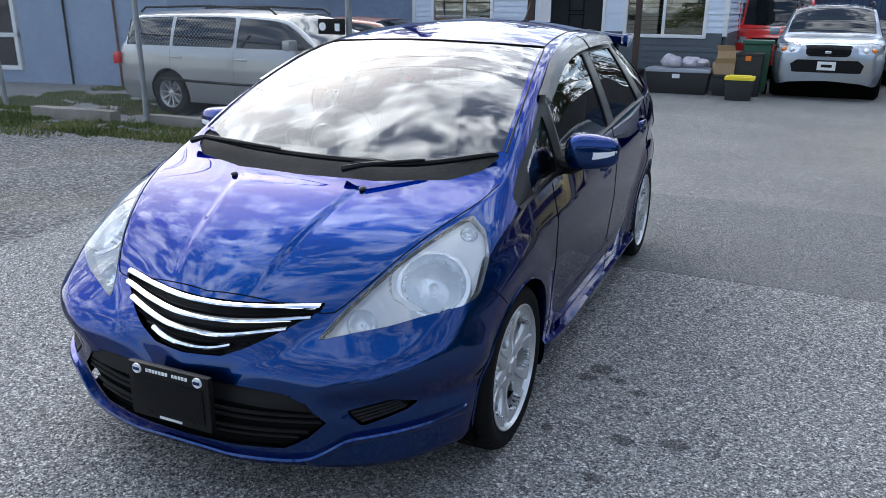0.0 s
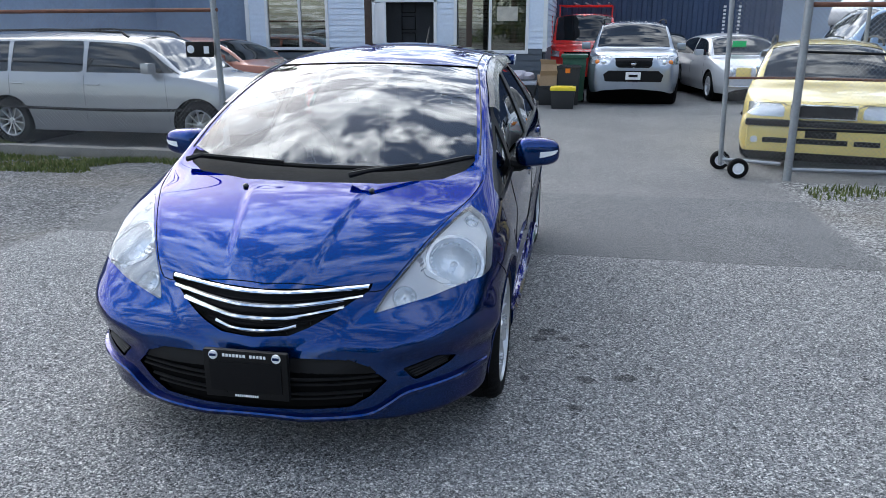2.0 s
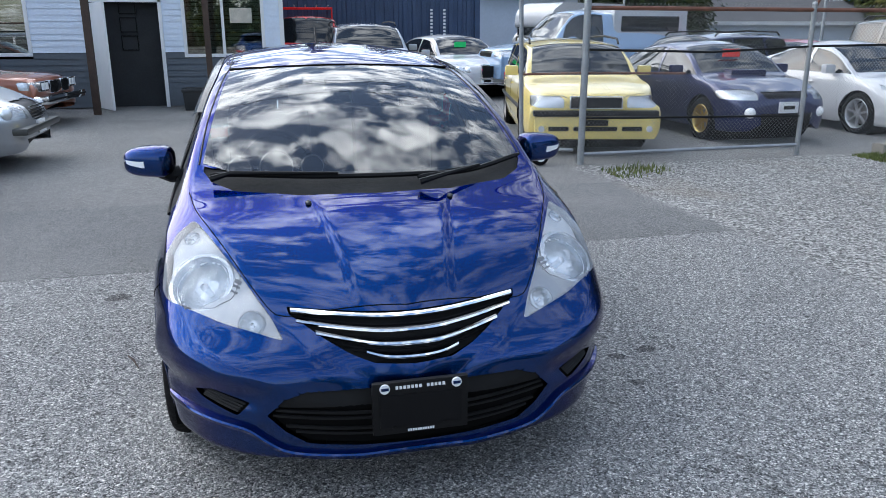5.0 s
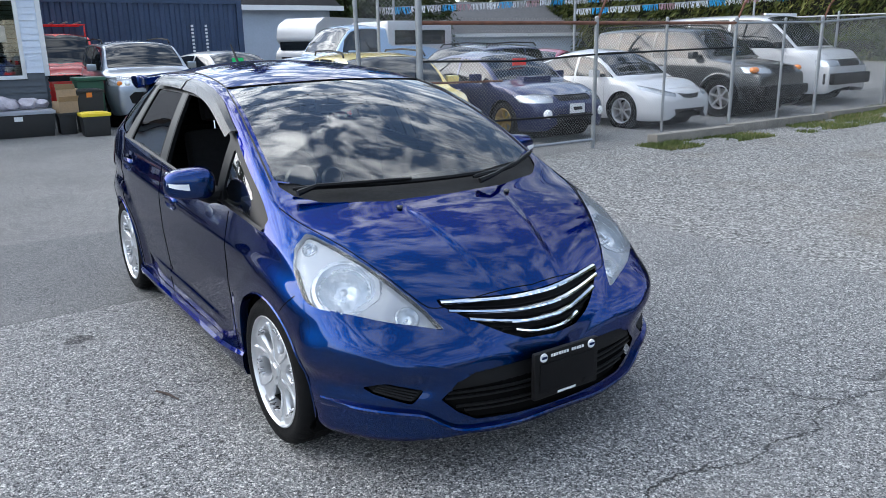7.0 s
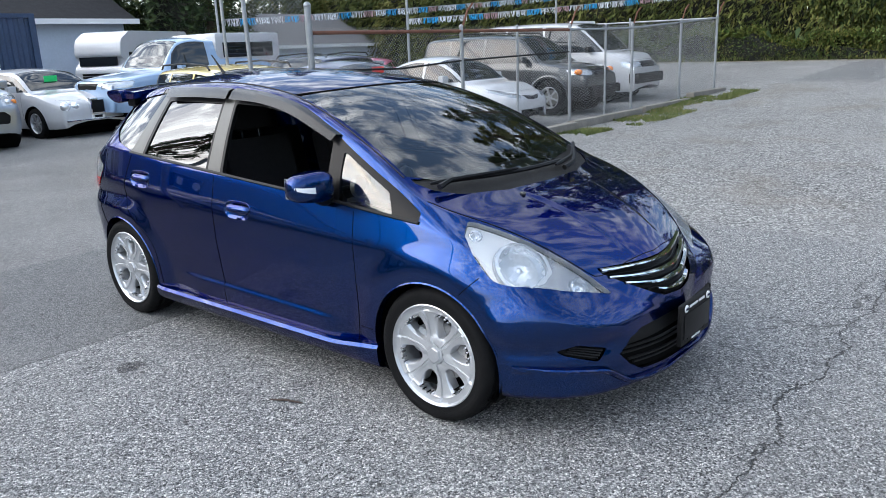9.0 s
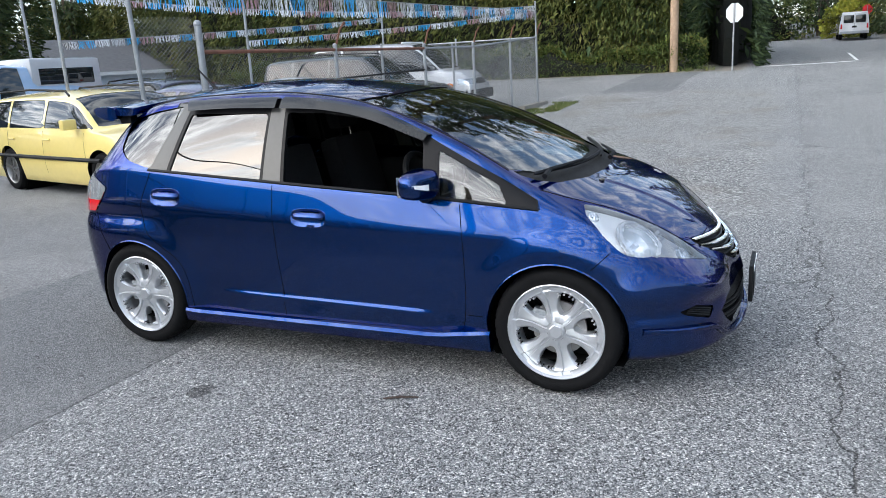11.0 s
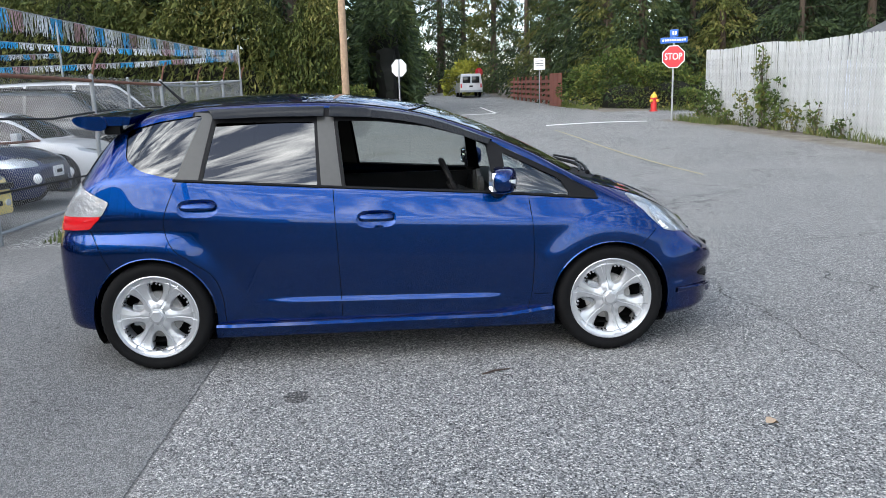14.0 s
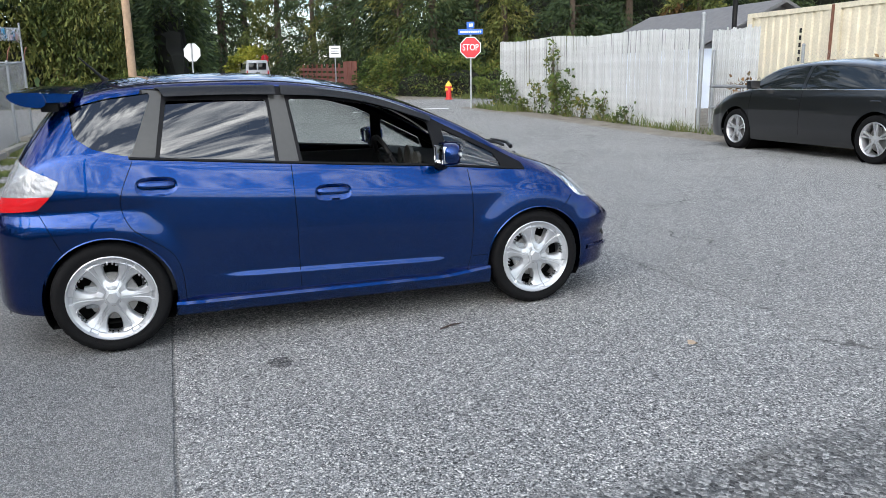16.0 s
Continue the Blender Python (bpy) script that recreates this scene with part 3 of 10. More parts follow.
def wheel(parent, x, y, r, width, rim_r, spokes, side, rim_mat, style="spoke", parts=True):
    """Tyre and rim; side is +1 or -1, the way the face looks along x."""
    bm = bmesh.new()
    w = width
    prof = [(0.5 * w - 0.012, rim_r), (0.5 * w, rim_r + 0.012), (0.5 * w + 0.006, (r + rim_r) / 2), (0.5 * w - 0.004, r - 0.022), (0.5 * w - 0.03, r - 0.004), (0.2 * w, r), (-0.2 * w, r), (-0.5 * w + 0.03, r - 0.004), (-0.5 * w, r - 0.03), (-0.5 * w, rim_r)]
    lathe(bm, [(a * side, b) for a, b in prof], 40)
    wh = new("wheel")
    wh.parent = parent
    wh.matrix_basis = Matrix.Translation((x - side * w / 2, y, r))
    part("tyre", bm, M_RUBBER, wh)
    bm = bmesh.new()
    f = side
    lathe(bm, [(f * (0.5 * w - 0.01), rim_r + 0.004), (f * (0.5 * w - 0.004), rim_r - 0.004), (f * (0.5 * w - 0.02), rim_r - 0.018), (f * (-0.1 * w), rim_r - 0.03), (f * (-0.3 * w), rim_r - 0.02)], 40)
    hub = 0.26 * rim_r
    lathe(bm, [(f * (0.5 * w - 0.05), hub), (f * (0.5 * w - 0.028), hub * 0.9), (f * (0.5 * w - 0.024), 0.1 * rim_r), (f * (0.5 * w - 0.016), 0.09 * rim_r), (f * (0.5 * w - 0.014), 0.001)], 24)
    for k in range(spokes):
        a = 2 * math.pi * (k + 0.25) / spokes
        for da in ((-0.09, 0.09) if style == "twin" else (0,)):
            ca, sa = math.cos(a + da * 0.4), math.sin(a + da * 0.4)
            cb, sb = math.cos(a + da * 1.6), math.sin(a + da * 1.6)
            hw = (0.055 if style == "twin" else 0.5 / spokes) * rim_r * 2
            n0 = (-sa, ca)
            q = []
            for (c, s, rr, d, ww) in ((ca, sa, 0.18 * rim_r, 0.03, hw * 0.8), (cb, sb, 0.6 * rim_r, 0.026, hw * 0.75), (cb, sb, 0.96 * rim_r, 0.016, hw)):
                for sg in (-1, 1):
                    q.append(bm.verts.new((f * (0.5 * w - d), rr * c - sg * ww / 2 * s, rr * s + sg * ww / 2 * c)))
                for sg in (1, -1):
                    q.append(bm.verts.new((f * (0.5 * w - d - 0.03), rr * c - sg * ww * 0.7 * s, rr * s + sg * ww * 0.7 * c)))
            for o in (0, 4):
                for j in range(4):
                    bm.faces.new((q[o + j], q[o + (j + 1) % 4], q[o + 4 + (j + 1) % 4], q[o + 4 + j]))
    bmesh.ops.recalc_face_normals(bm, faces=bm.faces)
    part("rim", bm, rim_mat, wh)
    bm = bmesh.new()
    lathe(bm, [(f * (-0.05 * w), 0.02), (f * (-0.05 * w), rim_r * 0.72), (f * (-0.12 * w), rim_r * 0.72)], 28)
    part("brake_disc", bm, M_DISC, wh)
    return wh


def seam(parent, shell, pts, view, sides=(1, -1), r=0.0019, name="panel_gap", n=22, mat_=None):
    bm = bmesh.new()
    for sg in sides:
        tube(bm, shell.line(pts, view, 0.0004, n, sg), r, 4)
    return part(name, bm, mat_ or M_UNDER, parent)


def make_car(name, label, m, L, W, H, wb, fo, paint_, kind="sedan", nh=0.72, ch=0.95, belt=0.92, clear=0.2, yc=None, yrs=None, yre=None, deck=None, wheel_r=0.31, rim_r=0.2, spokes=7,
             rim_mat=None, lamp=None, grille=None, intake=None, nose=0.16, square=0.55, rack=False, extras=None, plate=None, tumble=0.76, lower=None, glassm=None, style="spoke", mirror_mat=None, arch=0.045, wx=None, doors=None, ny=84, nv=40):
    """A parked car. m: its pose, at the ground under its middle; it faces -Y."""
    car = thing(name, label, "car" if kind != "van" else "van", m)
    yf, yr = -wb / 2 - fo, -wb / 2 - fo + L
    hw = W / 2
    yc = yf + 1.05 if yc is None else yc
    yrs = yc + 0.75 if yrs is None else yrs
    c = square
    plan = [(yf, 0.0), (yf + 0.015, hw * c * 0.6), (yf + 0.05, hw * (c + 0.12)), (yf + 0.2, hw * 0.86), (yf + 0.5, hw * 0.965), (yf + 0.9, hw), (0.3 * yr, hw), (yr - 0.8, hw * 0.985), (yr - 0.3, hw * 0.93), (yr - 0.08, hw * 0.82), (yr - 0.02, hw * 0.5), (yr, 0)]
    front = [(yf, 0.46), (yf + 0.02, nh - 0.14), (yf + nose * 0.6, nh - 0.03), (yf + nose + 0.06, nh + 0.01), (yc - 0.4, ch - 0.05), (yc, ch)]
    if kind == "sedan":
        yre = yr - 1.35 if yre is None else yre
        dk = deck or 1.0
        rear = [(yre, H - 0.06), (yre + 0.35, H - 0.2), (yr - 0.52, dk + 0.03), (yr - 0.1, dk - 0.04), (yr - 0.03, dk - 0.2), (yr, 0.5)]
        ge = (yre + 0.12, yr - 0.56)
    else:
        yre = yr - 0.5 if yre is None else yre
        rear = [(yre, H - 0.03), (yr - 0.3, H - 0.1), (yr - 0.12, belt + 0.12), (yr - 0.05, belt - 0.05), (yr, 0.5)]
        ge = (yr - 0.3, yr - 0.13)
    top = front + [((yc + yrs) / 2, (ch + H) / 2 + 0.0), (yrs, H - 0.05), ((yrs + yre) / 2, H)] + rear
    rx = [(yf, hw * 0.3), (yf + 0.2, hw * 0.7), (yc, hw * 0.86), (yrs, hw * tumble), (yre, hw * (tumble - 0.01)), (yr - 0.3, hw * (0.8 if kind == "sedan" else tumble - 0.04)), (yr, hw * 0.4)]
    t1 = curve1(top)
    rz = [(y, float(t1(y)) - (0.075 if yrs - 0.1 < y < yre + 0.1 else 0.035)) for y, _ in top]
    sh = [(yf, 0.44), (yf + 0.05, nh - 0.2), (yf + nose + 0.1, nh - 0.09), (yc, belt - 0.02), (0, belt), (yr - 0.5, belt + 0.03), (yr - 0.1, belt - 0.06 if kind == "sedan" else belt), (yr, 0.46)]
    bot = [(yf, 0.36), (yf + 0.06, clear + 0.03), (yf + 0.4, clear), (yr - 0.4, clear), (yr - 0.05, clear + 0.08), (yr, 0.4)]
    S = Shell(plan, top, bot, sh, rx, rz, ny, nv, crown=2.4, soft=2)
    reg = []
    any_ = lambda P, v: np.ones(v.shape, bool)
    low = lambda P, v: v < 0.5
    for wy in (-wb / 2, wb / 2):
        R = wheel_r + arch
        reg.append(("arch", "side", [(wy + R * math.cos(a), wheel_r + R * math.sin(a)) for a in np.linspace(-math.pi * 0.28, math.pi * 1.28, 22)], low))
    sidev = lambda P, v: (v > 0.40) & (v < 0.76)
    rail = curve1(rz)
    if doors is None:
        e = yre + (0.42 if kind == "sedan" else 0.2)
        if kind == "pickup":
            e = yre
        y0 = yc + 0.24
        b1 = y0 + (e - y0) * (0.42 if kind != "wagon" else 0.36)
        b2 = None if kind in ("sedan", "coupe", "pickup") else b1 + (e - b1) * 0.55
        doors = [(y0, b1)] + ([(b1 + 0.07, e)] if b2 is None else [(b1 + 0.07, b2), (b2 + 0.07, e)])
    for i, (a, b) in enumerate(doors):
        n = 7
        zb0 = belt + 0.035
        up = [(y, float(rail(y)) - 0.035) for y in np.linspace(b, a, n)]
        poly = [(a - 0.02 if i else a - 0.14, zb0), (b, zb0)] + [(y, max(z, zb0 + 0.015)) for y, z in up]
        reg.append((f"side_window{i}", "side", poly, sidev))
    wt = lambda P, v: v > 0.66
    wy0, wy1 = yc + 0.03, yrs - 0.06
    rxf = curve1(rx)
    reg.append(("windshield", "plan", [(-0.02, wy0)] + [(float(rxf(y)) - 0.05, y) for y in np.linspace(wy0 + 0.06, wy1 + 0.06, 6)] + [(-0.02, wy1)], lambda P, v: (v > 0.66) & (P[..., 1] < 0.5 * (yrs + yre))))
    reg.append(("rear_window", "plan", [(-0.02, ge[0])] + [(float(rxf(y)) - 0.07, y) for y in np.linspace(ge[0], ge[1], 5)] + [(-0.02, ge[1])], lambda P, v: (v > 0.66) & (P[..., 1] > 0.5 * (yrs + yre))))
    fr = lambda P, v: P[..., 1] < yf + 0.75
    lamp = lamp or [(0.52, nh - 0.02), (hw * 0.97, nh - 0.0), (hw * 0.97, nh - 0.15), (0.52, nh - 0.16)]
    reg.append(("headlight", "front", lamp, lambda P, v: (P[..., 1] < yf + 0.6)))
    grille = grille or [(-0.02, nh - 0.04), (0.4, nh - 0.04), (0.36, nh - 0.17), (-0.02, nh - 0.17)]
    reg.append(("grille", "front", grille, fr))
    if intake:
        reg.append(("intake", "front", intake, fr))
    if lower:
        reg.append(("cladding", "side", [(yf - 0.1, 0), (yr + 0.1, 0), (yr + 0.1, lower), (yf - 0.1, lower)], lambda P, v: v < 0.44))
    pcs = S.skin(reg)
    skin_part("body", pcs["body"], paint_, car)
    gm = glassm or M_CARGLASS
    for k, p in pcs.items():
        if k.startswith("side_window"):
            for sg in (1, -1):
                skin_part("side_window", p, gm, car, (sg,), off=-0.006)
        elif k in ("windshield", "rear_window"):
            skin_part(k, p, gm, car, off=-0.004)
        elif k == "headlight":
            for sg in (1, -1):
                hl = skin_part("headlight", p, M_REFLECT, car, (sg,), off=-0.01)
                skin_part("lens", p, M_LAMPGLASS, hl, (sg,), off=0.003)
        elif k == "grille":
            skin_part("grille", p, M_GLOSSBLACK, car, off=-0.012)
        elif k == "intake":
            skin_part("air_intake", p, M_BLACK, car, off=-0.02)
        elif k == "cladding":
            skin_part("lower_cladding", p, M_BLACK, car, off=0.004)
    # wheel wells, floor pan
    bm = bmesh.new()
    for wy in (-wb / 2, wb / 2):
        lathe(bm, [(-hw + 0.07, wheel_r + arch + 0.01), (hw - 0.07, wheel_r + arch + 0.01)], 24, "x", (0, wy, wheel_r))
    box(bm, -hw * 0.8, hw * 0.8, yf + 0.3, yr - 0.3, clear + 0.02, clear + 0.1)
    box(bm, -hw * 0.72, hw * 0.72, yc + 0.2, yr - 0.4, clear + 0.1, belt - 0.12)
    part("underbody", bm, M_UNDER, car)
    for wy in (-wb / 2, wb / 2):
        for sg in (1, -1):
            wheel(car, sg * ((wx or hw) - 0.012), wy, wheel_r, 0.2, rim_r, spokes, sg, rim_mat or M_ALLOY, style)
    # mirrors, handles, gaps
    for sg in (1, -1):
        bm = bmesh.new()
        my = yc + 0.42
        box(bm, sg * (hw - 0.02), sg * (hw + 0.17), my - 0.06, my + 0.06, belt + 0.03, belt + 0.17, 0.035)
        part("wing_mirror", bm, mirror_mat or paint_, car)
    for y0, y1 in doors[:2]:
        for sg in (1, -1):
            bm = bmesh.new()
            zz = belt - 0.12
            p = S.line([(y1 - 0.2, zz), (y1 - 0.03, zz)], "side", 0.012, 5, sg)
            tube(bm, p, 0.014, 6)
            part("door_handle", bm, paint_, car)
        seam(car, S, [(y1 + 0.035, belt), (y1 + 0.03, clear + 0.14)], "side", n=10)
    seam(car, S, [(doors[0][0] + 0.02, belt - 0.02), (doors[0][0] - 0.02, clear + 0.14)], "side", n=10)
    seam(car, S, [(0.0, yf + nose + 0.03), (hw * 0.5, yf + nose + 0.06), (hw * 0.78, yf + nose + 0.2)], "plan", n=14)
    if rack:
        for sg in (1, -1):
            bm = bmesh.new()
            pts = [(sg * (float(rxf(y)) - 0.03), y, float(rail(y)) + 0.05 + d) for y, d in ((yrs + 0.1, 0.0), (yrs + 0.2, 0.06), (0.5 * (yrs + yre), 0.06), (yre - 0.1, 0.06), (yre, 0.0))]
            tube(bm, pts, 0.017, 6)
            part("roof_rail", bm, M_BLACK, car)
    if plate:
        bm = bmesh.new()
        box(bm, -0.15, 0.15, yf - 0.02, yf + 0.01, plate - 0.075, plate + 0.075, 0.004)
        pl = part("number_plate", bm, M_TRIM, car, "white number plate with a dark bar")
        bm = bmesh.new()
        box(bm, -0.09, 0.09, yf - 0.024, yf - 0.018, plate - 0.025, plate + 0.025)
        part("plate_bar", bm, M_BLACK, pl)
    # tail lamps
    for sg in (1, -1):
        bm = bmesh.new()
        box(bm, sg * hw * 0.66, sg * hw * 0.93, yr - 0.14, yr - 0.02, belt - 0.26, belt - 0.08, 0.03)
        part("tail_light", bm, M_RED, car)
    if extras:
        extras(car, S, dict(yf=yf, yr=yr, hw=hw, yc=yc, yrs=yrs, yre=yre, H=H, nh=nh, belt=belt))
    return car


# ---- the blue hatchback ----
def make_hatchback():
    car = thing("hatchback", "glossy dark blue compact hatchback with chrome grille parked on asphalt", "car", pose(0.02, 0, 0))
    plan = [(-2.02, 0), (-2.008, 0.22), (-1.965, 0.43), (-1.89, 0.61), (-1.78, 0.745), (-1.64, 0.815), (-1.42, 0.843), (-1.0, 0.85), (0.0, 0.85), (1.1, 0.85), (1.42, 0.832), (1.63, 0.795), (1.76, 0.715), (1.825, 0.58), (1.862, 0.4), (1.88, 0.2), (1.885, 0)]
    top = [(-2.02, 0.34), (-2.012, 0.43), (-1.985, 0.515), (-1.92, 0.61), (-1.85, 0.672), (-1.72, 0.765), (-1.55, 0.85), (-1.38, 0.915), (-1.22, 0.965), (-1.1, 1.03), (-0.9, 1.14), (-0.57, 1.29), (-0.3, 1.385), (-0.05, 1.435), (0.3, 1.475), (0.64, 1.485), (1.0, 1.47), (1.3, 1.435), (1.45, 1.39), (1.565, 1.25), (1.675, 1.08), (1.745, 0.95), (1.805, 0.8), (1.85, 0.65), (1.88, 0.52), (1.885, 0.42)]
    bottom = [(-2.02, 0.225), (-2.0, 0.208), (-1.9, 0.195), (-1.6, 0.185), (0, 0.19), (1.5, 0.22), (1.76, 0.235), (1.86, 0.26), (1.885, 0.32)]
    shoulder = [(-2.02, 0.32), (-1.98, 0.42), (-1.9, 0.51), (-1.8, 0.58), (-1.66, 0.655), (-1.5, 0.755), (-1.36, 0.83), (-1.15, 0.86), (-0.8, 0.885), (0.0, 0.945), (0.6, 0.985), (1.1, 1.04), (1.38, 1.06), (1.56, 1.02), (1.71, 0.9), (1.82, 0.68), (1.885, 0.4)]
    rail_x = [(-2.02, 0), (-1.95, 0.24), (-1.85, 0.4), (-1.7, 0.51), (-1.5, 0.61), (-1.35, 0.68), (-1.2, 0.735), (-1.0, 0.72), (-0.57, 0.665), (-0.1, 0.61), (0.3, 0.585), (0.8, 0.57), (1.2, 0.56), (1.42, 0.55), (1.6, 0.57), (1.74, 0.55), (1.84, 0.38), (1.885, 0)]
    rail_z = [(-2.02, 0.33), (-1.985, 0.465), (-1.9, 0.545), (-1.84, 0.607), (-1.75, 0.692), (-1.66, 0.76), (-1.5, 0.842), (-1.35, 0.893), (-1.22, 0.925), (-1.1, 0.965), (-0.9, 1.085), (-0.57, 1.235), (-0.3, 1.325), (0, 1.385), (0.4, 1.42), (0.9, 1.41), (1.25, 1.375), (1.42, 1.31), (1.555, 1.19), (1.675, 1.02), (1.8, 0.76), (1.885, 0.41)]

    def ease(t):
        t = np.clip(t, 0, 1)
        return t * t * (3 - 2 * t)

    def tweak(G):
        x, y, z = G[..., 0].copy(), G[..., 1].copy(), G[..., 2].copy()
        # raised middle of the hood between two creases
        xc = np.interp(y, [-1.85, -1.3], [0.165, 0.27])
        k = ease((y + 1.86) / 0.16) * ease((-1.30 - y) / 0.12) * (z > 0.6)
        G[..., 2] += 0.006 * ease((xc + 0.012 - x) / 0.035) * k
        flank = ease((x - 0.55) / 0.15) * ease((0.98 - z) / 0.1)
        # front arch flare, and the rear haunch with a ledge running on into the bumper
        d = np.sqrt((y + 1.25) ** 2 + (z - 0.3) ** 2)
        G[..., 0] += 0.016 * ease((0.50 - d) / 0.13) * flank
        d = np.sqrt(np.minimum(y - 1.25, 0) ** 2 + (z - 0.3) ** 2)
        G[..., 0] += 0.021 * ease((0.50 - d) / 0.15) * flank * ease((y - 0.6) / 0.2)
        # hollow behind the rear door, under the shoulder
        G[..., 0] -= 0.010 * np.exp(-((z - 0.775) / 0.04) ** 2) * flank * ease((y - 0.9) / 0.4)
        # ledge low on the doors
        e = ease((0.80 - y) / 0.35) * ease((y + 0.72) / 0.2)
        zl = 0.362 + 0.018 * y
        G[..., 0] += 0.013 * ease((zl + 0.016 - z) / 0.03) * e * (x > 0.6) * (z > 0.2)
        # bumper: beak line under the lamps, undercut below it
        T = np.gradient(G[:, 20, :2], axis=0)
        nrm = np.stack([T[:, 1], -T[:, 0]], -1)
        nrm /= np.maximum(np.linalg.norm(nrm, axis=-1, keepdims=True), 1e-9)
        f = ease((z - 0.42) / 0.085) * ease((0.625 - z) / 0.1) * ease((-1.5 - y) / 0.12) * ease((x - 0.12) / 0.22)
        f = 0.02 * f - 0.012 * np.exp(-((z - 0.40) / 0.035) ** 2) * ease((-1.52 - y) / 0.12) * ease((x - 0.45) / 0.1)
        G[..., 0] += f * nrm[:, None, 0]
        G[..., 1] += f * nrm[:, None, 1]
        return G

    S = Shell(plan, top, bottom, shoulder, rail_x, rail_z, ny=340, nv=190, bulge=0.014, crown=2.0, soft=7, side=(0.955, 0.978, 1.0, 0.98), tweak=tweak, even=7.0,
              crease=[(-2.0, 0.5), (-1.5, 0.66), (-1.2, 0.735), (-0.8, 0.75), (0.0, 0.785), (0.6, 0.82), (1.1, 0.855), (1.5, 0.87), (1.88, 0.6)])
    reg = []
    low = lambda P, v: v < 0.5
    R = 0.338
    for wy in (-1.25, 1.25):
        reg.append(("arch", "side", [(wy + R * math.cos(a), 0.3 + R * math.sin(a)) for a in np.linspace(-math.pi * 0.25, math.pi * 1.25, 40)], low))
    sidev = lambda P, v: (v > 0.37) & (v < 0.715)
    belt = lambda y: float(np.interp(y, [-1.215, -0.65, 0.2, 0.95, 1.105], [0.867, 0.917, 0.975, 1.03, 1.041]))
    quarter = round_poly([(1.385, 1.30), (1.2, 1.345), (0.965, 1.375), (1.09, 1.045), (1.27, 1.09), (1.36, 1.15)], 0.03)
    rear_g = round_poly([(0.895, 1.33), (0.36, 1.325), (0.345, belt(0.345)), (0.95, belt(0.95))], 0.016)
    front_g = round_poly([(0.235, 1.325), (0.0, 1.315), (-0.25, 1.28), (-0.45, 1.225), (-0.575, 1.17), (-0.61, belt(-0.61)), (0.195, belt(0.195))], 0.016)
    vent_g = round_poly([(-0.66, 1.132), (-0.975, 0.978), (-1.03, belt(-1.03)), (-0.69, belt(-0.69))], 0.016)
    tri = round_poly([(-1.005, 0.962), (-1.135, 0.895), (-1.15, belt(-1.15)), (-1.055, belt(-1.055))], 0.01)
    for nm, p in (("quarter", quarter), ("rear_g", rear_g), ("front_g", front_g), ("vent_g", vent_g), ("tri", tri)):
        reg.append((nm, "side", p, sidev))
    frame_ = [(1.02, 1.392), (0.9, 1.396), (0.3, 1.396), (-0.05, 1.365), (-0.35, 1.30), (-0.6, 1.195), (-0.675, 1.155), (-1.0, 0.995), (-1.165, 0.908), (-1.18, belt(-1.18)), (-0.65, 0.917), (0.2, 0.975), (0.95, 1.03), (1.105, 1.041)]
    reg.append(("pillar_b", "side", [(0.215, belt(0.215)), (0.325, belt(0.325)), (0.345, 1.35), (0.255, 1.345)], sidev))
    reg.append(("pillar_c", "side", [(0.972, belt(0.972)), (1.105, 1.041), (1.01, 1.39), (0.91, 1.38)], sidev))
    reg.append(("frame", "side", frame_, sidev))
    front = lambda P, v: P[..., 1] < -1.2
    head = S.outline([(0.70, -1.355, 0.885), (0.765, -1.385, 0.84), (0.80, -1.45, 0.77), (0.80, -1.55, 0.675), (0.735, -1.64, 0.63), (0.605, -1.75, 0.598), (0.41, -1.86, 0.565), (0.45, -1.815, 0.645), (0.555, -1.66, 0.775), (0.635, -1.5, 0.845)])
    white = S.outline([(0.70, -1.355, 0.885), (0.765, -1.385, 0.84), (0.80, -1.45, 0.77), (0.80, -1.55, 0.675), (0.735, -1.64, 0.63), (0.64, -1.69, 0.652), (0.58, -1.70, 0.70), (0.555, -1.66, 0.775), (0.635, -1.5, 0.845)])
    reg.append(("head_white", "skin", white, lambda P, v: P[..., 1] < -1.25))
    reg.append(("head", "skin", head, lambda P, v: P[..., 1] < -1.25))
    grille = [(-0.05, 0.652), (0.0, 0.652), (0.16, 0.655), (0.40, 0.668), (0.393, 0.648), (0.30, 0.592), (0.2, 0.54), (0.13, 0.512), (0.0, 0.507), (-0.05, 0.507)]
    reg.append(("grille", "front", grille, front))
    lowr = [(-0.05, 0.435), (0.38, 0.435), (0.43, 0.41), (0.485, 0.355), (0.43, 0.30), (0.36, 0.258), (0.2, 0.246), (0.0, 0.243), (-0.05, 0.243)]
    reg.append(("lowband", "front", [(-0.05, 0.437), (0.36, 0.437), (0.43, 0.412), (0.455, 0.385), (-0.05, 0.385)], front))
    reg.append(("lower", "front", lowr, front))
    slot = round_poly([(0.535, 0.392), (0.655, 0.427), (0.715, 0.407), (0.69, 0.385), (0.58, 0.345)], 0.01)
    reg.append(("slot", "front", slot, front))
    wsl = lambda P, v: (v > 0.60) & (P[..., 1] < 0.2) & (P[..., 1] > -1.4)
    rxf = curve1(rail_x)
    ws = [(-0.05, -1.175), (0.3, -1.15), (0.55, -1.085), (0.675, -1.0), (0.64, -0.75), (0.60, -0.5), (0.565, -0.25), (0.55, -0.17), (0.4, -0.235), (0.2, -0.275), (-0.05, -0.285)]
    reg.append(("windshield", "plan", ws, wsl))
    cowl = [(-0.05, -1.31), (0.3, -1.285), (0.55, -1.205), (0.64, -1.12), (0.675, -1.04), (0.668, -1.015), (0.65, -1.03), (0.5, -1.1), (-0.05, -1.16)]
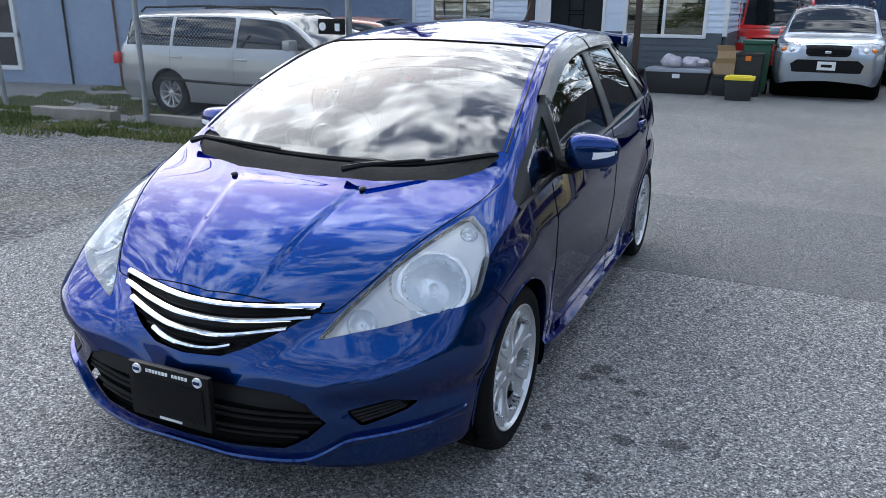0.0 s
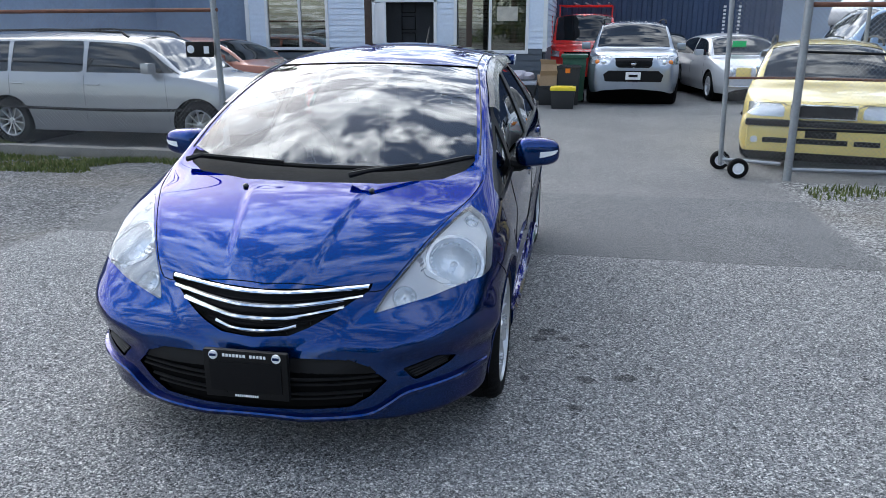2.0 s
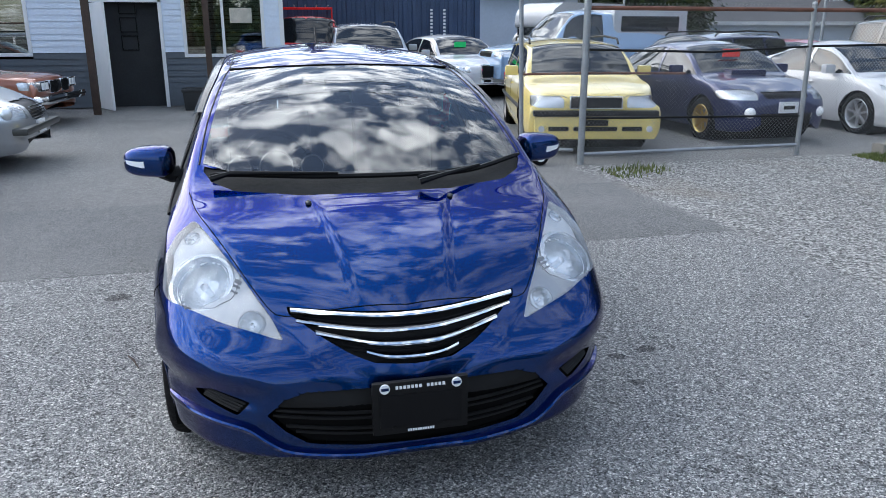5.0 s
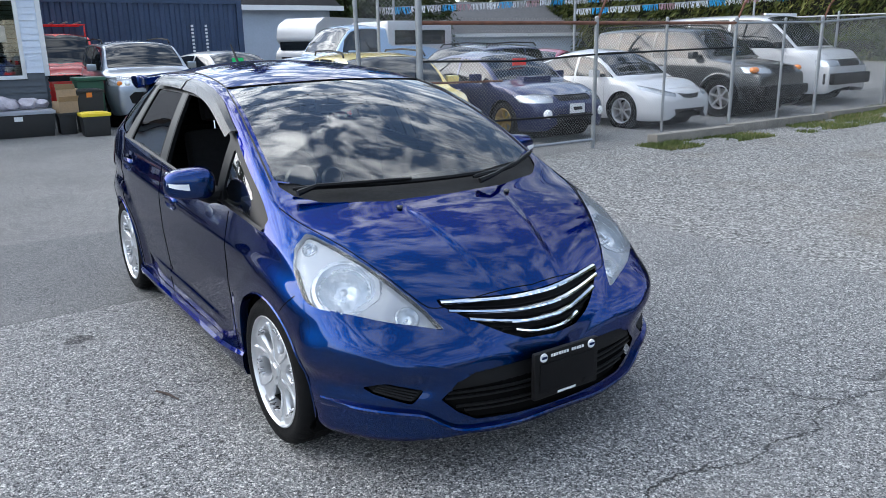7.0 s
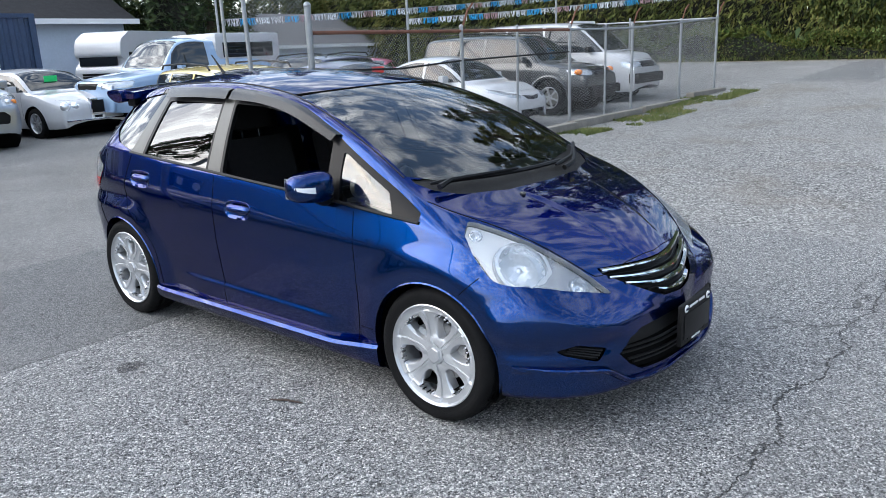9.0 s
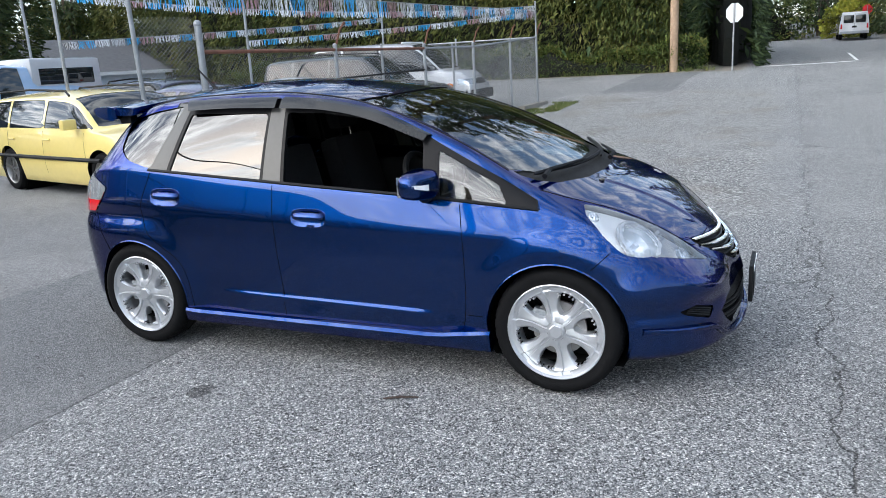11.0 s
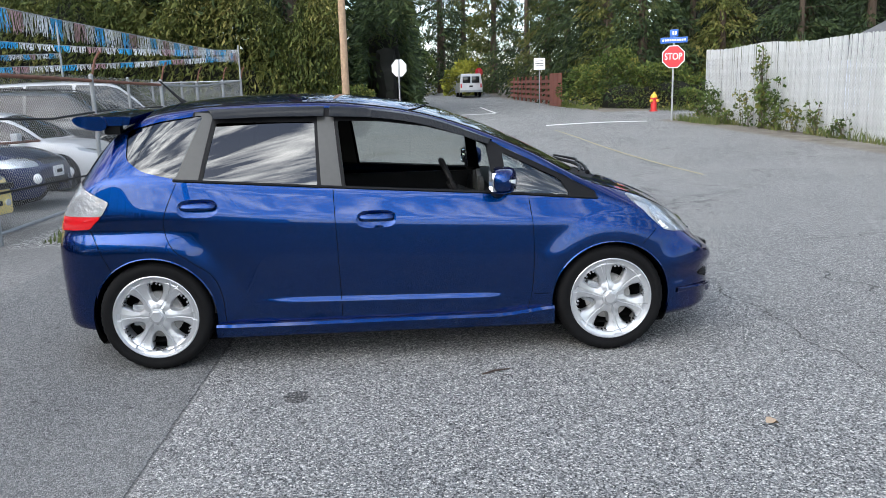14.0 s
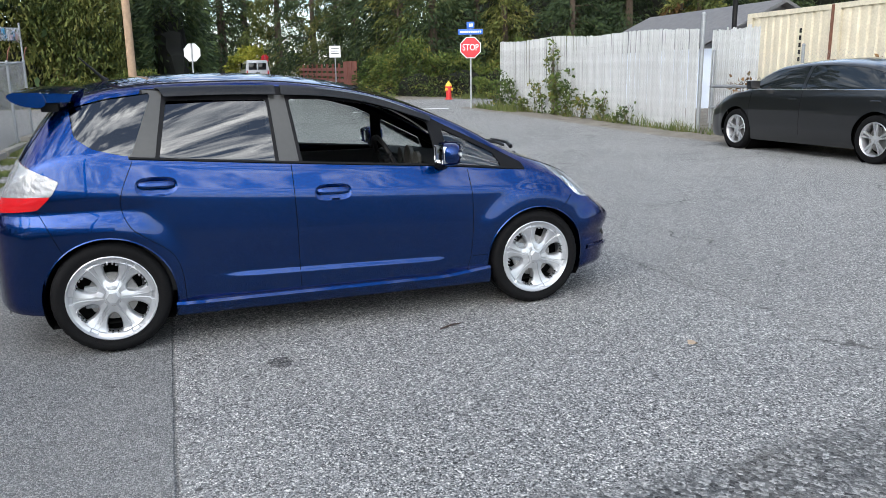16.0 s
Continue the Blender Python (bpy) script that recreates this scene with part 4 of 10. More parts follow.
    reg.append(("cowl", "plan", cowl, wsl))
    rw = [(-0.05, 1.46), (0.46, 1.46), (0.5, 1.62), (-0.05, 1.64)]
    reg.append(("rear_window", "plan", rw, lambda P, v: (v > 0.66) & (P[..., 1] > 1.2)))
    tl = lambda P, v: (v < 0.72) & (P[..., 1] > 1.3)
    reg.append(("tail_clear", "side", round_poly([(1.655, 1.04), (1.44, 0.935), (1.485, 0.862), (1.79, 0.858), (1.735, 0.97)], 0.012), tl))
    reg.append(("tail_red", "side", round_poly([(1.487, 0.86), (1.56, 0.795), (1.81, 0.775), (1.79, 0.856)], 0.012), tl))
    for nm, cy, cz, hz in (("cup_front", 0.037, 0.802, 0.046), ("cup_rear", 0.978, 0.89, 0.048)):
        cup = [(cy + 0.106 * math.copysign(abs(math.cos(a)) ** 0.55, math.cos(a)), cz + hz * math.copysign(abs(math.sin(a)) ** 0.75, math.sin(a))) for a in np.linspace(0, 2 * math.pi, 48, endpoint=False)]
        reg.append((nm, "side", cup, low))
    pcs = S.skin(reg)
    skin_part("body", pcs["body"], M_BLUE, car)
    return car, S, pcs




hero, HS, HP = make_hatchback()


def hero_wheel(y, sg):
    """Low-profile tyre and a six-spoke polished alloy with teardrop openings."""
    R, rim, w = 0.305, 0.232, 0.19
    wh = new("wheel")
    wh.parent = hero
    wh.matrix_basis = Matrix.Translation((sg * 0.842, y, R)) @ Matrix.Rotation(0.3 if y < 0 else 0.02, 4, "X")
    bm = bmesh.new()
    n = 144
    prof = [(0.0, rim - 0.004, 0), (-0.002, rim + 0.006, 0), (0.004, rim + 0.02, 0), (0.006, R - 0.035, 0), (0.0, R - 0.02, 0), (-0.014, R - 0.008, 1), (-0.03, R - 0.002, 1), (-0.055, R, 2), (-0.06, R - 0.007, 0), (-0.066, R - 0.007, 0), (-0.07, R, 0), (-0.12, R, 0), (-0.124, R - 0.007, 0), (-0.13, R - 0.007, 0), (-0.135, R, 2), (-0.16, R - 0.002, 1), (-w + 0.01, R - 0.012, 1), (-w, R - 0.04, 0), (-w, rim, 0)]
    rings = []
    for a, r, cut in prof:
        ring = []
        for k in range(n):
            t = 2 * math.pi * k / n
            rr = r - (0.004 if cut and (k + (1 if cut == 2 else 0)) % 4 == 0 else 0)
            ring.append(bm.verts.new((sg * a, rr * math.cos(t), rr * math.sin(t))))
        rings.append(ring)
    for p, q in zip(rings, rings[1:]):
        for k in range(n):
            bm.faces.new((p[k], p[(k + 1) % n], q[(k + 1) % n], q[k]) if sg < 0 else (p[k], q[k], q[(k + 1) % n], p[(k + 1) % n]))
    part("tyre", bm, M_RUBBER, wh, "low-profile black tyre", sharp=50)
    # rim lip and barrel
    bm = bmesh.new()
    lathe(bm, [(sg * -0.002, rim + 0.001), (sg * 0.002, rim - 0.006), (sg * -0.008, rim - 0.014), (sg * -0.02, rim - 0.02), (sg * -0.15, rim - 0.03), (sg * -0.17, rim - 0.01)], 72)
    rim_ob = part("rim", bm, M_ALLOY, wh, "polished silver alloy rim")
    # spokes
    ah = curve1([(0.0, 0.0), (0.082, 0.0), (0.087, 0.1), (0.097, 0.2), (0.112, 0.27), (0.132, 0.292), (0.155, 0.275), (0.178, 0.238), (0.186, 0.21), (0.191, 0.13), (0.194, 0.0), (0.24, 0.0)])
    dish = curve1([(0.0, -0.018), (0.05, -0.02), (0.1, -0.03), (0.17, -0.024), (0.21, -0.012), (0.226, -0.006)])
    rr = [0.045, 0.065, 0.076, 0.082, 0.0845, 0.087, 0.091, 0.097, 0.104, 0.112, 0.122, 0.132, 0.143, 0.155, 0.167, 0.178, 0.183, 0.187, 0.19, 0.192, 0.194, 0.2, 0.212, 0.22, 0.227]
    cols = [-1, -0.88, -0.8, -0.5, -0.22, -0.16, 0, 0.16, 0.22, 0.5, 0.8, 0.88, 1]
    for k in range(6):
        bm = bmesh.new()
        phi = k * math.pi / 3
        G = []
        for r in rr:
            half = math.pi / 6 - 0.88 * float(ah(r)) - 0.0005
            row = []
            for c in cols:
                a = phi + half * c
                open_ = float(ah(r)) > 0.02
                x = float(dish(r)) - (0.008 * (abs(c) > 0.9) if open_ else 0) - (0.008 if abs(c) < 0.2 and 0.06 < r < 0.222 else 0) - (0.003 if abs(c) > 0.85 and open_ else 0) + 0.006 * (1 - abs(c)) * (0.05 < r < 0.2)
                row.append(bm.verts.new((sg * x, r * math.cos(a), r * math.sin(a))))
            G.append(row)
        for i in range(len(rr) - 1):
            for j in range(len(cols) - 1):
                q = (G[i][j], G[i][j + 1], G[i + 1][j + 1], G[i + 1][j])
                bm.faces.new(q if sg < 0 else q[::-1])
        for j in (0, len(cols) - 1):
            back = [bm.verts.new((g[j].co.x - sg * 0.04, g[j].co.y, g[j].co.z)) for g in G]
            for i in range(len(rr) - 1):
                bm.faces.new((G[i][j], G[i + 1][j], back[i + 1], back[i]))
        bmesh.ops.recalc_face_normals(bm, faces=bm.faces)
        part("spoke", bm, M_ALLOY, rim_ob, sharp=28)
    bm = bmesh.new()
    lathe(bm, [(sg * -0.03, 0.05), (sg * -0.018, 0.049), (sg * -0.015, 0.036), (sg * -0.009, 0.034), (sg * -0.007, 0.031), (sg * -0.007, 0.0005)], 6)
    part("centre_cap", bm, M_ALLOY, rim_ob)
    bm = bmesh.new()
    for k in range(6):
        for da, r in ((-0.17, 0.184), (-0.07, 0.188), (0.07, 0.188), (0.17, 0.184)):
            a = (k + 0.5) * math.pi / 3 + da
            cyl(bm, (sg * -0.03, r * math.cos(a), r * math.sin(a)), (sg * -0.006, r * math.cos(a), r * math.sin(a)), 0.0055, n=8)
    tagged(part("rim_studs", bm, M_CHROME, rim_ob), "small chrome studs", kind="stuff")
    bm = bmesh.new()
    lathe(bm, [(sg * -0.075, 0.03), (sg * -0.075, 0.13), (sg * -0.09, 0.13)], 40)
    part("brake_disc", bm, M_DISC, wh)
    bm = bmesh.new()
    box(bm, sg * -0.1, sg * -0.055, 0.07, 0.14, -0.06, 0.06, 0.012)
    part("brake_caliper", bm, M_GALV, wh)
    bm = bmesh.new()
    lathe(bm, [(sg * -0.13, 0.001), (sg * -0.13, rim - 0.02)], 32)
    part("backing_plate", bm, M_UNDER, wh)


for wy_ in (-1.25, 1.25):
    for sg_ in (1, -1):
        hero_wheel(wy_, sg_)

# glass and trim
M_COWL = mat("dusty_cowl_plastic", (0.026, 0.026, 0.026), 0.7, vary=0.3, vscale=6, bump=0.3, bscale=150, spec=0.12)
M_TAILCLEAR = mat("clear_tail_reflector", (0.42, 0.43, 0.45), 0.25, 0.5, vary=0.25, vscale=18, bump=0.5, bscale=45)
V_, F_ = HP["windshield"]
X_, Y_ = V_[:, 0], V_[:, 1] + 0.65


def bow(x, y):
    return np.stack([np.ones_like(x), y, y * y, y ** 3, x * x, x ** 4, x * x * y, x * x * y * y], -1)


clear_ = V_[:, 1] > -1.08
k_ = np.linalg.lstsq(bow(X_[clear_], Y_[clear_]), V_[clear_, 2], rcond=None)[0]
W_ = V_.copy()
W_[:, 2] = bow(X_, Y_) @ k_
gx_ = (bow(X_ + 1e-3, Y_) - bow(X_ - 1e-3, Y_)) @ k_ / 2e-3
gy_ = (bow(X_, Y_ + 1e-3) - bow(X_, Y_ - 1e-3)) @ k_ / 2e-3
W_[:, 3:] = np.stack([-gx_, -gy_, np.ones_like(gx_)], -1) / np.sqrt(1 + gx_ ** 2 + gy_ ** 2)[:, None]
skin_part("windshield", (W_, F_), M_GLASS, hero, label="clear laminated windshield")
skin_part("rear_window", HP["rear_window"], M_PRIV, hero)
skin_part("cowl_panel", HP["cowl"], M_COWL, hero, off=-0.008, label="dark grey plastic cowl")
for sg_ in (1, -1):
    skin_part("rear_door_window", HP["rear_g"], M_PRIV, hero, (sg_,), off=-0.008)
    skin_part("quarter_window", HP["quarter"], M_PRIV, hero, (sg_,), off=-0.006)
    skin_part("vent_window", HP["vent_g"], M_GLASS, hero, (sg_,), off=-0.008)
    skin_part("corner_trim", HP["tri"], M_GLOSSBLACK, hero, (sg_,), off=-0.002)
    skin_part("window_frame", HP["frame"], M_GLOSSBLACK, hero, (sg_,), off=-0.002, thick=0.02)
    skin_part("door_pillar", HP["pillar_b"], M_PILLAR, hero, (sg_,), off=-0.001, thick=0.02)
    skin_part("door_pillar", HP["pillar_c"], M_PILLAR, hero, (sg_,), off=-0.001, thick=0.02)
    tc_ = skin_part("tail_light", HP["tail_clear"], M_TAILCLEAR, hero, (sg_,), off=0.004, label="clear and red tail light")
    skin_part("clear_lens", HP["tail_clear"], M_LAMPGLASS, tc_, (sg_,), off=0.008)
    skin_part("red_lens", HP["tail_red"], M_RED, tc_, (sg_,), off=0.006)
skin_part("front_door_window", HP["front_g"], M_GLASS, hero, (1,), off=-0.008)

# grille
gr = skin_part("grille", HP["grille"], M_BLACK, hero, off=-0.035, label="black grille with chrome bars")
for pts in ([(0.388, 0.656), (0.25, 0.647), (0.13, 0.641), (0.06, 0.639), (0, 0.639)], [(0.372, 0.629), (0.25, 0.614), (0.13, 0.604), (0.06, 0.601), (0, 0.601)], [(0.312, 0.597), (0.21, 0.581), (0.12, 0.569), (0.06, 0.566), (0, 0.566)], [(0.155, 0.545), (0.115, 0.535), (0.08, 0.53), (0.04, 0.528), (0, 0.528)]):
    right = HS.line(pts, "front", 0.002, 18)
    line = right + [(-x, y, z) for x, y, z in right[::-1][1:]]
    bm = bmesh.new()
    rows = [[bm.verts.new((x, y + dy, z + dz)) for dy, dz in ((0.012, 0.0085), (-0.002, 0.006), (-0.005, 0.0), (-0.002, -0.006), (0.012, -0.0085))] for x, y, z in line]
    for a, b in zip(rows, rows[1:]):
        for j in range(4):
            bm.faces.new((a[j], a[j + 1], b[j + 1], b[j]))
    bmesh.ops.recalc_face_normals(bm, faces=bm.faces)
    part("grille_bar", bm, M_CHROME, gr, "chrome grille bar")
for k, (w_, z_, d_) in enumerate(((0.375, 0.643, 0.022), (0.335, 0.612, 0.028), (0.27, 0.58, 0.03), (0.2, 0.556, 0.01), (0.12, 0.522, 0.008))):
    right = HS.line([(w_, z_), (w_ * 0.4, z_ - d_ * 0.9), (0, z_ - d_)], "front", -0.014, 12)
    bm = bmesh.new()
    tube(bm, right + [(-x, y, z) for x, y, z in right[::-1][1:]], 0.0055, 5)
    part("grille_slat", bm, M_GLOSSBLACK, gr)

# lower intake, fog slots, splitter
skin_part("intake_band", HP["lowband"], M_BLACK, hero, off=-0.006)
low = skin_part("air_intake", HP["lower"], M_UNDER, hero, off=-0.022, label="black lower air intake")
for z_, w_ in ((0.372, 0.46), (0.352, 0.47), (0.315, 0.43), (0.296, 0.40)):
    right = HS.line([(w_, z_), (w_ * 0.5, z_ - 0.012), (0, z_ - 0.016)], "front", -0.012, 10)
    bm = bmesh.new()
    tube(bm, right + [(-x, y, z) for x, y, z in right[::-1][1:]], 0.0065, 5)
    part("intake_slat", bm, M_BLACK, low)
for sg_ in (1, -1):
    sl = skin_part("bumper_vent", HP["slot"], M_BLACK, hero, (sg_,), off=-0.02)
    for t_ in (0.2, 0.45, 0.7, 0.95):
        a_ = (0.548 + 0.032 * t_, 0.391 - 0.033 * t_)
        b_ = (0.668 + 0.02 * t_, 0.423 - 0.03 * t_)
        bm = bmesh.new()
        tube(bm, HS.line([a_, b_], "front", -0.004, 6, sg_), 0.005, 4)
        part("vent_slat", bm, M_BLACK, sl)

b1_ = HS.line([(0.805, 0.335), (0.72, 0.33), (0.6, 0.315), (0.535, 0.30), (0.475, 0.26), (0.40, 0.228), (0.2, 0.216), (0.02, 0.213)], "front", 0.006, 36)
bm = bmesh.new()
rows = []
for sg_, pts in ((1, b1_), (-1, b1_[::-1])):
    for x, y, z in pts:
        k_ = min(1, (0.83 - x) / 0.08)
        rows.append([bm.verts.new((sg_ * (x + dx * k_), y + dy * k_, z + dz)) for dx, dy, dz in ((0, 0.02, 0.011), (0.006, -0.009, 0.007), (0.008, -0.012, 0.0), (0.005, -0.006, -0.014), (0, 0.02, -0.022))])
for a, b in zip(rows, rows[1:]):
    for j in range(4):
        bm.faces.new((a[j], a[j + 1], b[j + 1], b[j]))
bmesh.ops.recalc_face_normals(bm, faces=bm.faces)
part("splitter_lip", bm, M_BLUE, hero)

# number plate holder
pl = part("plate_holder", (lambda b: (box(b, -0.158, 0.158, -2.062, -2.04, 0.299, 0.482, 0.008), b)[1])(bmesh.new()), M_BLACK, hero, "black plastic dealer plate frame with white badges")
bm = bmesh.new()
box(bm, -0.135, 0.135, -2.066, -2.06, 0.326, 0.439, 0.003)
part("plate_insert", bm, M_GLOSSBLACK, pl)
for x_ in (-0.118, 0.118):
    bm = bmesh.new()
    lathe(bm, [(-2.062, 0.017), (-2.067, 0.016), (-2.067, 0.0005)], 20, "y", (x_, 0, 0.463))
    bd = part("badge", bm, M_TRIM, pl, "round white badge")
    bm = bmesh.new()
    box(bm, x_ - 0.012, x_ + 0.012, -2.0695, -2.066, 0.459, 0.468)
    part("badge_bar", bm, M_BLUE, bd)
bm = bmesh.new()
for k in range(13):
    if k != 7:
        box(bm, -0.083 + k * 0.0128, -0.0745 + k * 0.0128, -2.0645, -2.0615, 0.4585, 0.469)
tagged(part("name_bar", bm, M_TRIM, pl), "row of small white bars", kind="stuff")
bm = bmesh.new()
for k in range(11):
    box(bm, -0.045 + k * 0.0082, -0.039 + k * 0.0082, -2.0645, -2.0615, 0.306, 0.314)
tagged(part("text_bar", bm, M_TRIM, pl), "row of small white bars", kind="stuff")
for x_ in (-0.085, 0.085):
    bm = bmesh.new()
    box(bm, x_ - 0.01, x_ + 0.01, -2.066, -2.058, 0.317, 0.337, 0.004)
    part("plate_clip", bm, M_BLACK, pl)

# headlights
V1_, F1_ = HP["head"]
V2_, F2_ = HP["head_white"]
HEAD = (np.vstack([V1_, V2_]), F1_ + [[i + len(V1_) for i in f] for f in F2_])
M_LAMPEDGE = mat("lamp_housing_grey", (0.6, 0.61, 0.63), 0.22, 0.3, vary=0.1)
for sg_ in (1, -1):
    bowls = []
    for (px_, pz_), r_, nm_ in (((0.685, 0.73), 0.096, "main_reflector"), ((0.52, 0.632), 0.038, "turn_signal"), ((0.72, 0.845), 0.024, "side_marker")):
        s_, v_ = HS.find((px_, pz_), "front")
        bowls.append((HS.at(s_, v_)[0], HS.normal(s_, v_)[0], r_, nm_))

    def opened(patch):
        V_, F_ = patch
        keep = [f for f in F_ if all(np.linalg.norm(V_[f][:, :3].mean(0) - p_) > 0.98 * r_ for p_, n_, r_, nm_ in bowls)]
        return V_, keep

    hl = skin_part("headlight", opened(HP["head"]), M_LAMPEDGE, hero, (sg_,), off=-0.034, label="large clear almond headlight with chrome bowl")
    skin_part("bezel", opened(HP["head_white"]), M_LAMPWHITE, hl, (sg_,), off=-0.03)
    skin_part("lens", HEAD, M_LAMPGLASS, hl, (sg_,), off=0.002)
    bm = bmesh.new()
    V_, F_ = HEAD
    key_ = {}
    same_ = [key_.setdefault(tuple(np.round(p[:3], 4)), i) for i, p in enumerate(V_)]
    cnt = {}
    for f in F_:
        f = [same_[i] for i in f]
        for a, b in zip(f, f[1:] + f[:1]):
            cnt[(min(a, b), max(a, b))] = cnt.get((min(a, b), max(a, b)), 0) + 1
    nrm = np.array([0.55, -0.62, 0.55])
    for (a, b), c in cnt.items():
        if c == 1:
            pa, pb = V_[a][:3], V_[b][:3]
            q = [bm.verts.new((sg_ * p[0], p[1], p[2])) for p in (pa + 0.001 * nrm, pb + 0.001 * nrm, pb - 0.045 * nrm, pa - 0.045 * nrm)]
            bm.faces.new(q)
    bmesh.ops.remove_doubles(bm, verts=bm.verts, dist=0.001)
    part("lamp_surround", bm, M_LAMPEDGE, hl)
    for p_, n_, r_, nm_ in bowls:
        n_ = Vector(n_)
        d_ = (n_ * 5 + Vector((0, -1, 0))).normalized()
        c_ = Vector(p_) - 0.029 * n_
        bm = bmesh.new()
        R_ = Matrix.Translation(c_) @ d_.to_track_quat("Z", "Y").to_matrix().to_4x4()
        lathe(bm, [(-0.012, r_ * 1.26), (0.006, r_ * 1.2), (0.009, r_ * 1.06), (0.0, r_), (-0.35 * r_, r_ * 0.93), (-0.62 * r_, r_ * 0.72), (-0.8 * r_, r_ * 0.45), (-0.86 * r_, r_ * 0.16), (-0.2 * r_, r_ * 0.15), (-0.12 * r_, 0.001)], 40, "z")
        bmesh.ops.transform(bm, matrix=Matrix.Diagonal((sg_, 1, 1, 1)) @ R_, verts=bm.verts)
        bmesh.ops.recalc_face_normals(bm, faces=bm.faces)
        part(nm_, bm, M_REFLECT, hl, sharp=25)

# panel gaps
for sg_ in (1, -1):
    one = (sg_,)
    seam(hero, HS, [(1.085, 1.025), (1.15, 0.87), (1.16, 0.78), (1.12, 0.68), (1.04, 0.615), (0.93, 0.53), (0.885, 0.42), (0.875, 0.255)], "side", one, n=40)
    seam(hero, HS, [(0.262, 0.965), (0.25, 0.6), (0.245, 0.255)], "side", one, n=20)
    seam(hero, HS, [(-0.795, 0.885), (-0.815, 0.7), (-0.815, 0.45), (-0.79, 0.29), (-0.72, 0.255), (0.0, 0.252), (0.875, 0.252)], "side", one, n=50)
    seam(hero, HS, [(-1.42, 0.615), (-1.5, 0.69)], "side", one, n=6)
    seam(hero, HS, [(1.46, 0.56), (1.52, 0.7), (1.565, 0.79)], "side", one, n=10)
    seam(hero, HS, [(0.0, -1.855), (0.2, -1.835), (0.4, -1.81), (0.47, -1.76), (0.565, -1.6), (0.685, -1.33), (0.725, -1.16)], "plan", one, n=40)
    seam(hero, HS, [(-0.82, 0.352), (-0.9, 0.352)], "side", one, n=4)
    seam(hero, HS, [(1.44, 1.33), (1.52, 1.2), (1.64, 1.03)], "side", one, n=12)
    seam(hero, HS, [(0.56, -0.16), (0.4, -0.225), (0.2, -0.265), (0.0, -0.275)], "plan", one, n=16, r=0.006, name="windshield_seal")
    seam(hero, HS, [(0.69, -1.0), (0.66, -0.75), (0.62, -0.5), (0.58, -0.25), (0.555, -0.1), (0.54, 0.3), (0.525, 0.8), (0.5, 1.3)], "plan", one, n=50, r=0.004, name="roof_moulding", mat_=M_BLACK)
    seam(hero, HS, [(0.2, 0.973), (0.55, 0.998), (0.95, 1.028), (1.1, 1.039)], "side", one, n=24, r=0.009, name="belt_moulding", mat_=M_GLOSSBLACK)
    seam(hero, HS, [(0.2, 0.973), (-0.3, 0.939), (-0.65, 0.915), (-1.175, 0.869)], "side", one, n=30, r=0.009, name="belt_moulding", mat_=M_GLOSSBLACK)
    # side skirt
    bm = bmesh.new()
    rows = []
    for y in np.linspace(-0.93, 0.93, 25):
        e = min(1, (0.93 - abs(y)) / 0.06 + 0.25)
        up = 0.03 * smoothstep(-0.6, -0.93, y)
        rows.append([bm.verts.new((sg_ * x, y, z)) for x, z in ((0.80, 0.255 + up), (0.842 + 0.012 * e, 0.25 + up), (0.85 + 0.018 * e, 0.236 + up), (0.848 + 0.014 * e, 0.21), (0.84, 0.175), (0.80, 0.16))])
    for a, b in zip(rows, rows[1:]):
        for j in range(5):
            bm.faces.new((a[j], a[j + 1], b[j + 1], b[j]))
    for r_ in (rows[0], rows[-1]):
        bm.faces.new(r_)
    bmesh.ops.recalc_face_normals(bm, faces=bm.faces)
    part("side_skirt", bm, M_BLUE, hero)
    # wheel arch lips and wells
    for wy_ in (-1.25, 1.25):
        bm = bmesh.new()
        pts = [(wy_ + 0.338 * math.cos(a), 0.3 + 0.338 * math.sin(a)) for a in np.linspace(-0.3, math.pi + 0.3, 30)]
        ln = []
        for p in pts:
            s_, v_ = HS.find(p, "side")
            q = HS.at(s_, v_)[0]
            ln.append((sg_ * (q[0] + 0.001), p[0], p[1]))
        rows = [[bm.verts.new(c) for c in ((x, y, z), (x + sg_ * 0.004, y + (wy_ - y) * 0.018, z + (0.3 - z) * 0.018), (x - sg_ * 0.03, y + (wy_ - y) * 0.035, z + (0.3 - z) * 0.035))] for x, y, z in ln]
        for a, b in zip(rows, rows[1:]):
            for j in range(2):
                bm.faces.new((a[j], a[j + 1], b[j + 1], b[j]))
        bmesh.ops.recalc_face_normals(bm, faces=bm.faces)
        part("arch_lip", bm, M_BLUE, hero)
        bm = bmesh.new()
        lathe(bm, [(sg_ * 0.81, 0.342), (sg_ * 0.55, 0.35), (sg_ * 0.55, 0.001)], 40, "x", (0, wy_, 0.3))
        for v in [v for v in bm.verts if v.co.z < 0.16]:
            v.co.z = 0.16
        part("wheel_well", bm, M_UNDER, hero)
    # door handles: a grip bar across a hollow in the door skin
    for nm_, y_, z_, hz_ in (("cup_front", 0.037, 0.802, 0.046), ("cup_rear", 0.978, 0.89, 0.048)):
        V_, F_ = HP[nm_]
        W_ = V_.copy()
        q_ = np.clip((np.abs((V_[:, 1] - y_) / 0.106) ** 3.2 + np.abs((V_[:, 2] - z_) / hz_) ** 2.4), 0, 1)
        W_[:, :3] -= V_[:, 3:] * (0.012 * (1 - q_) ** 0.7)[:, None]
        # normals of the hollow
        W_[:, 3:] = 0
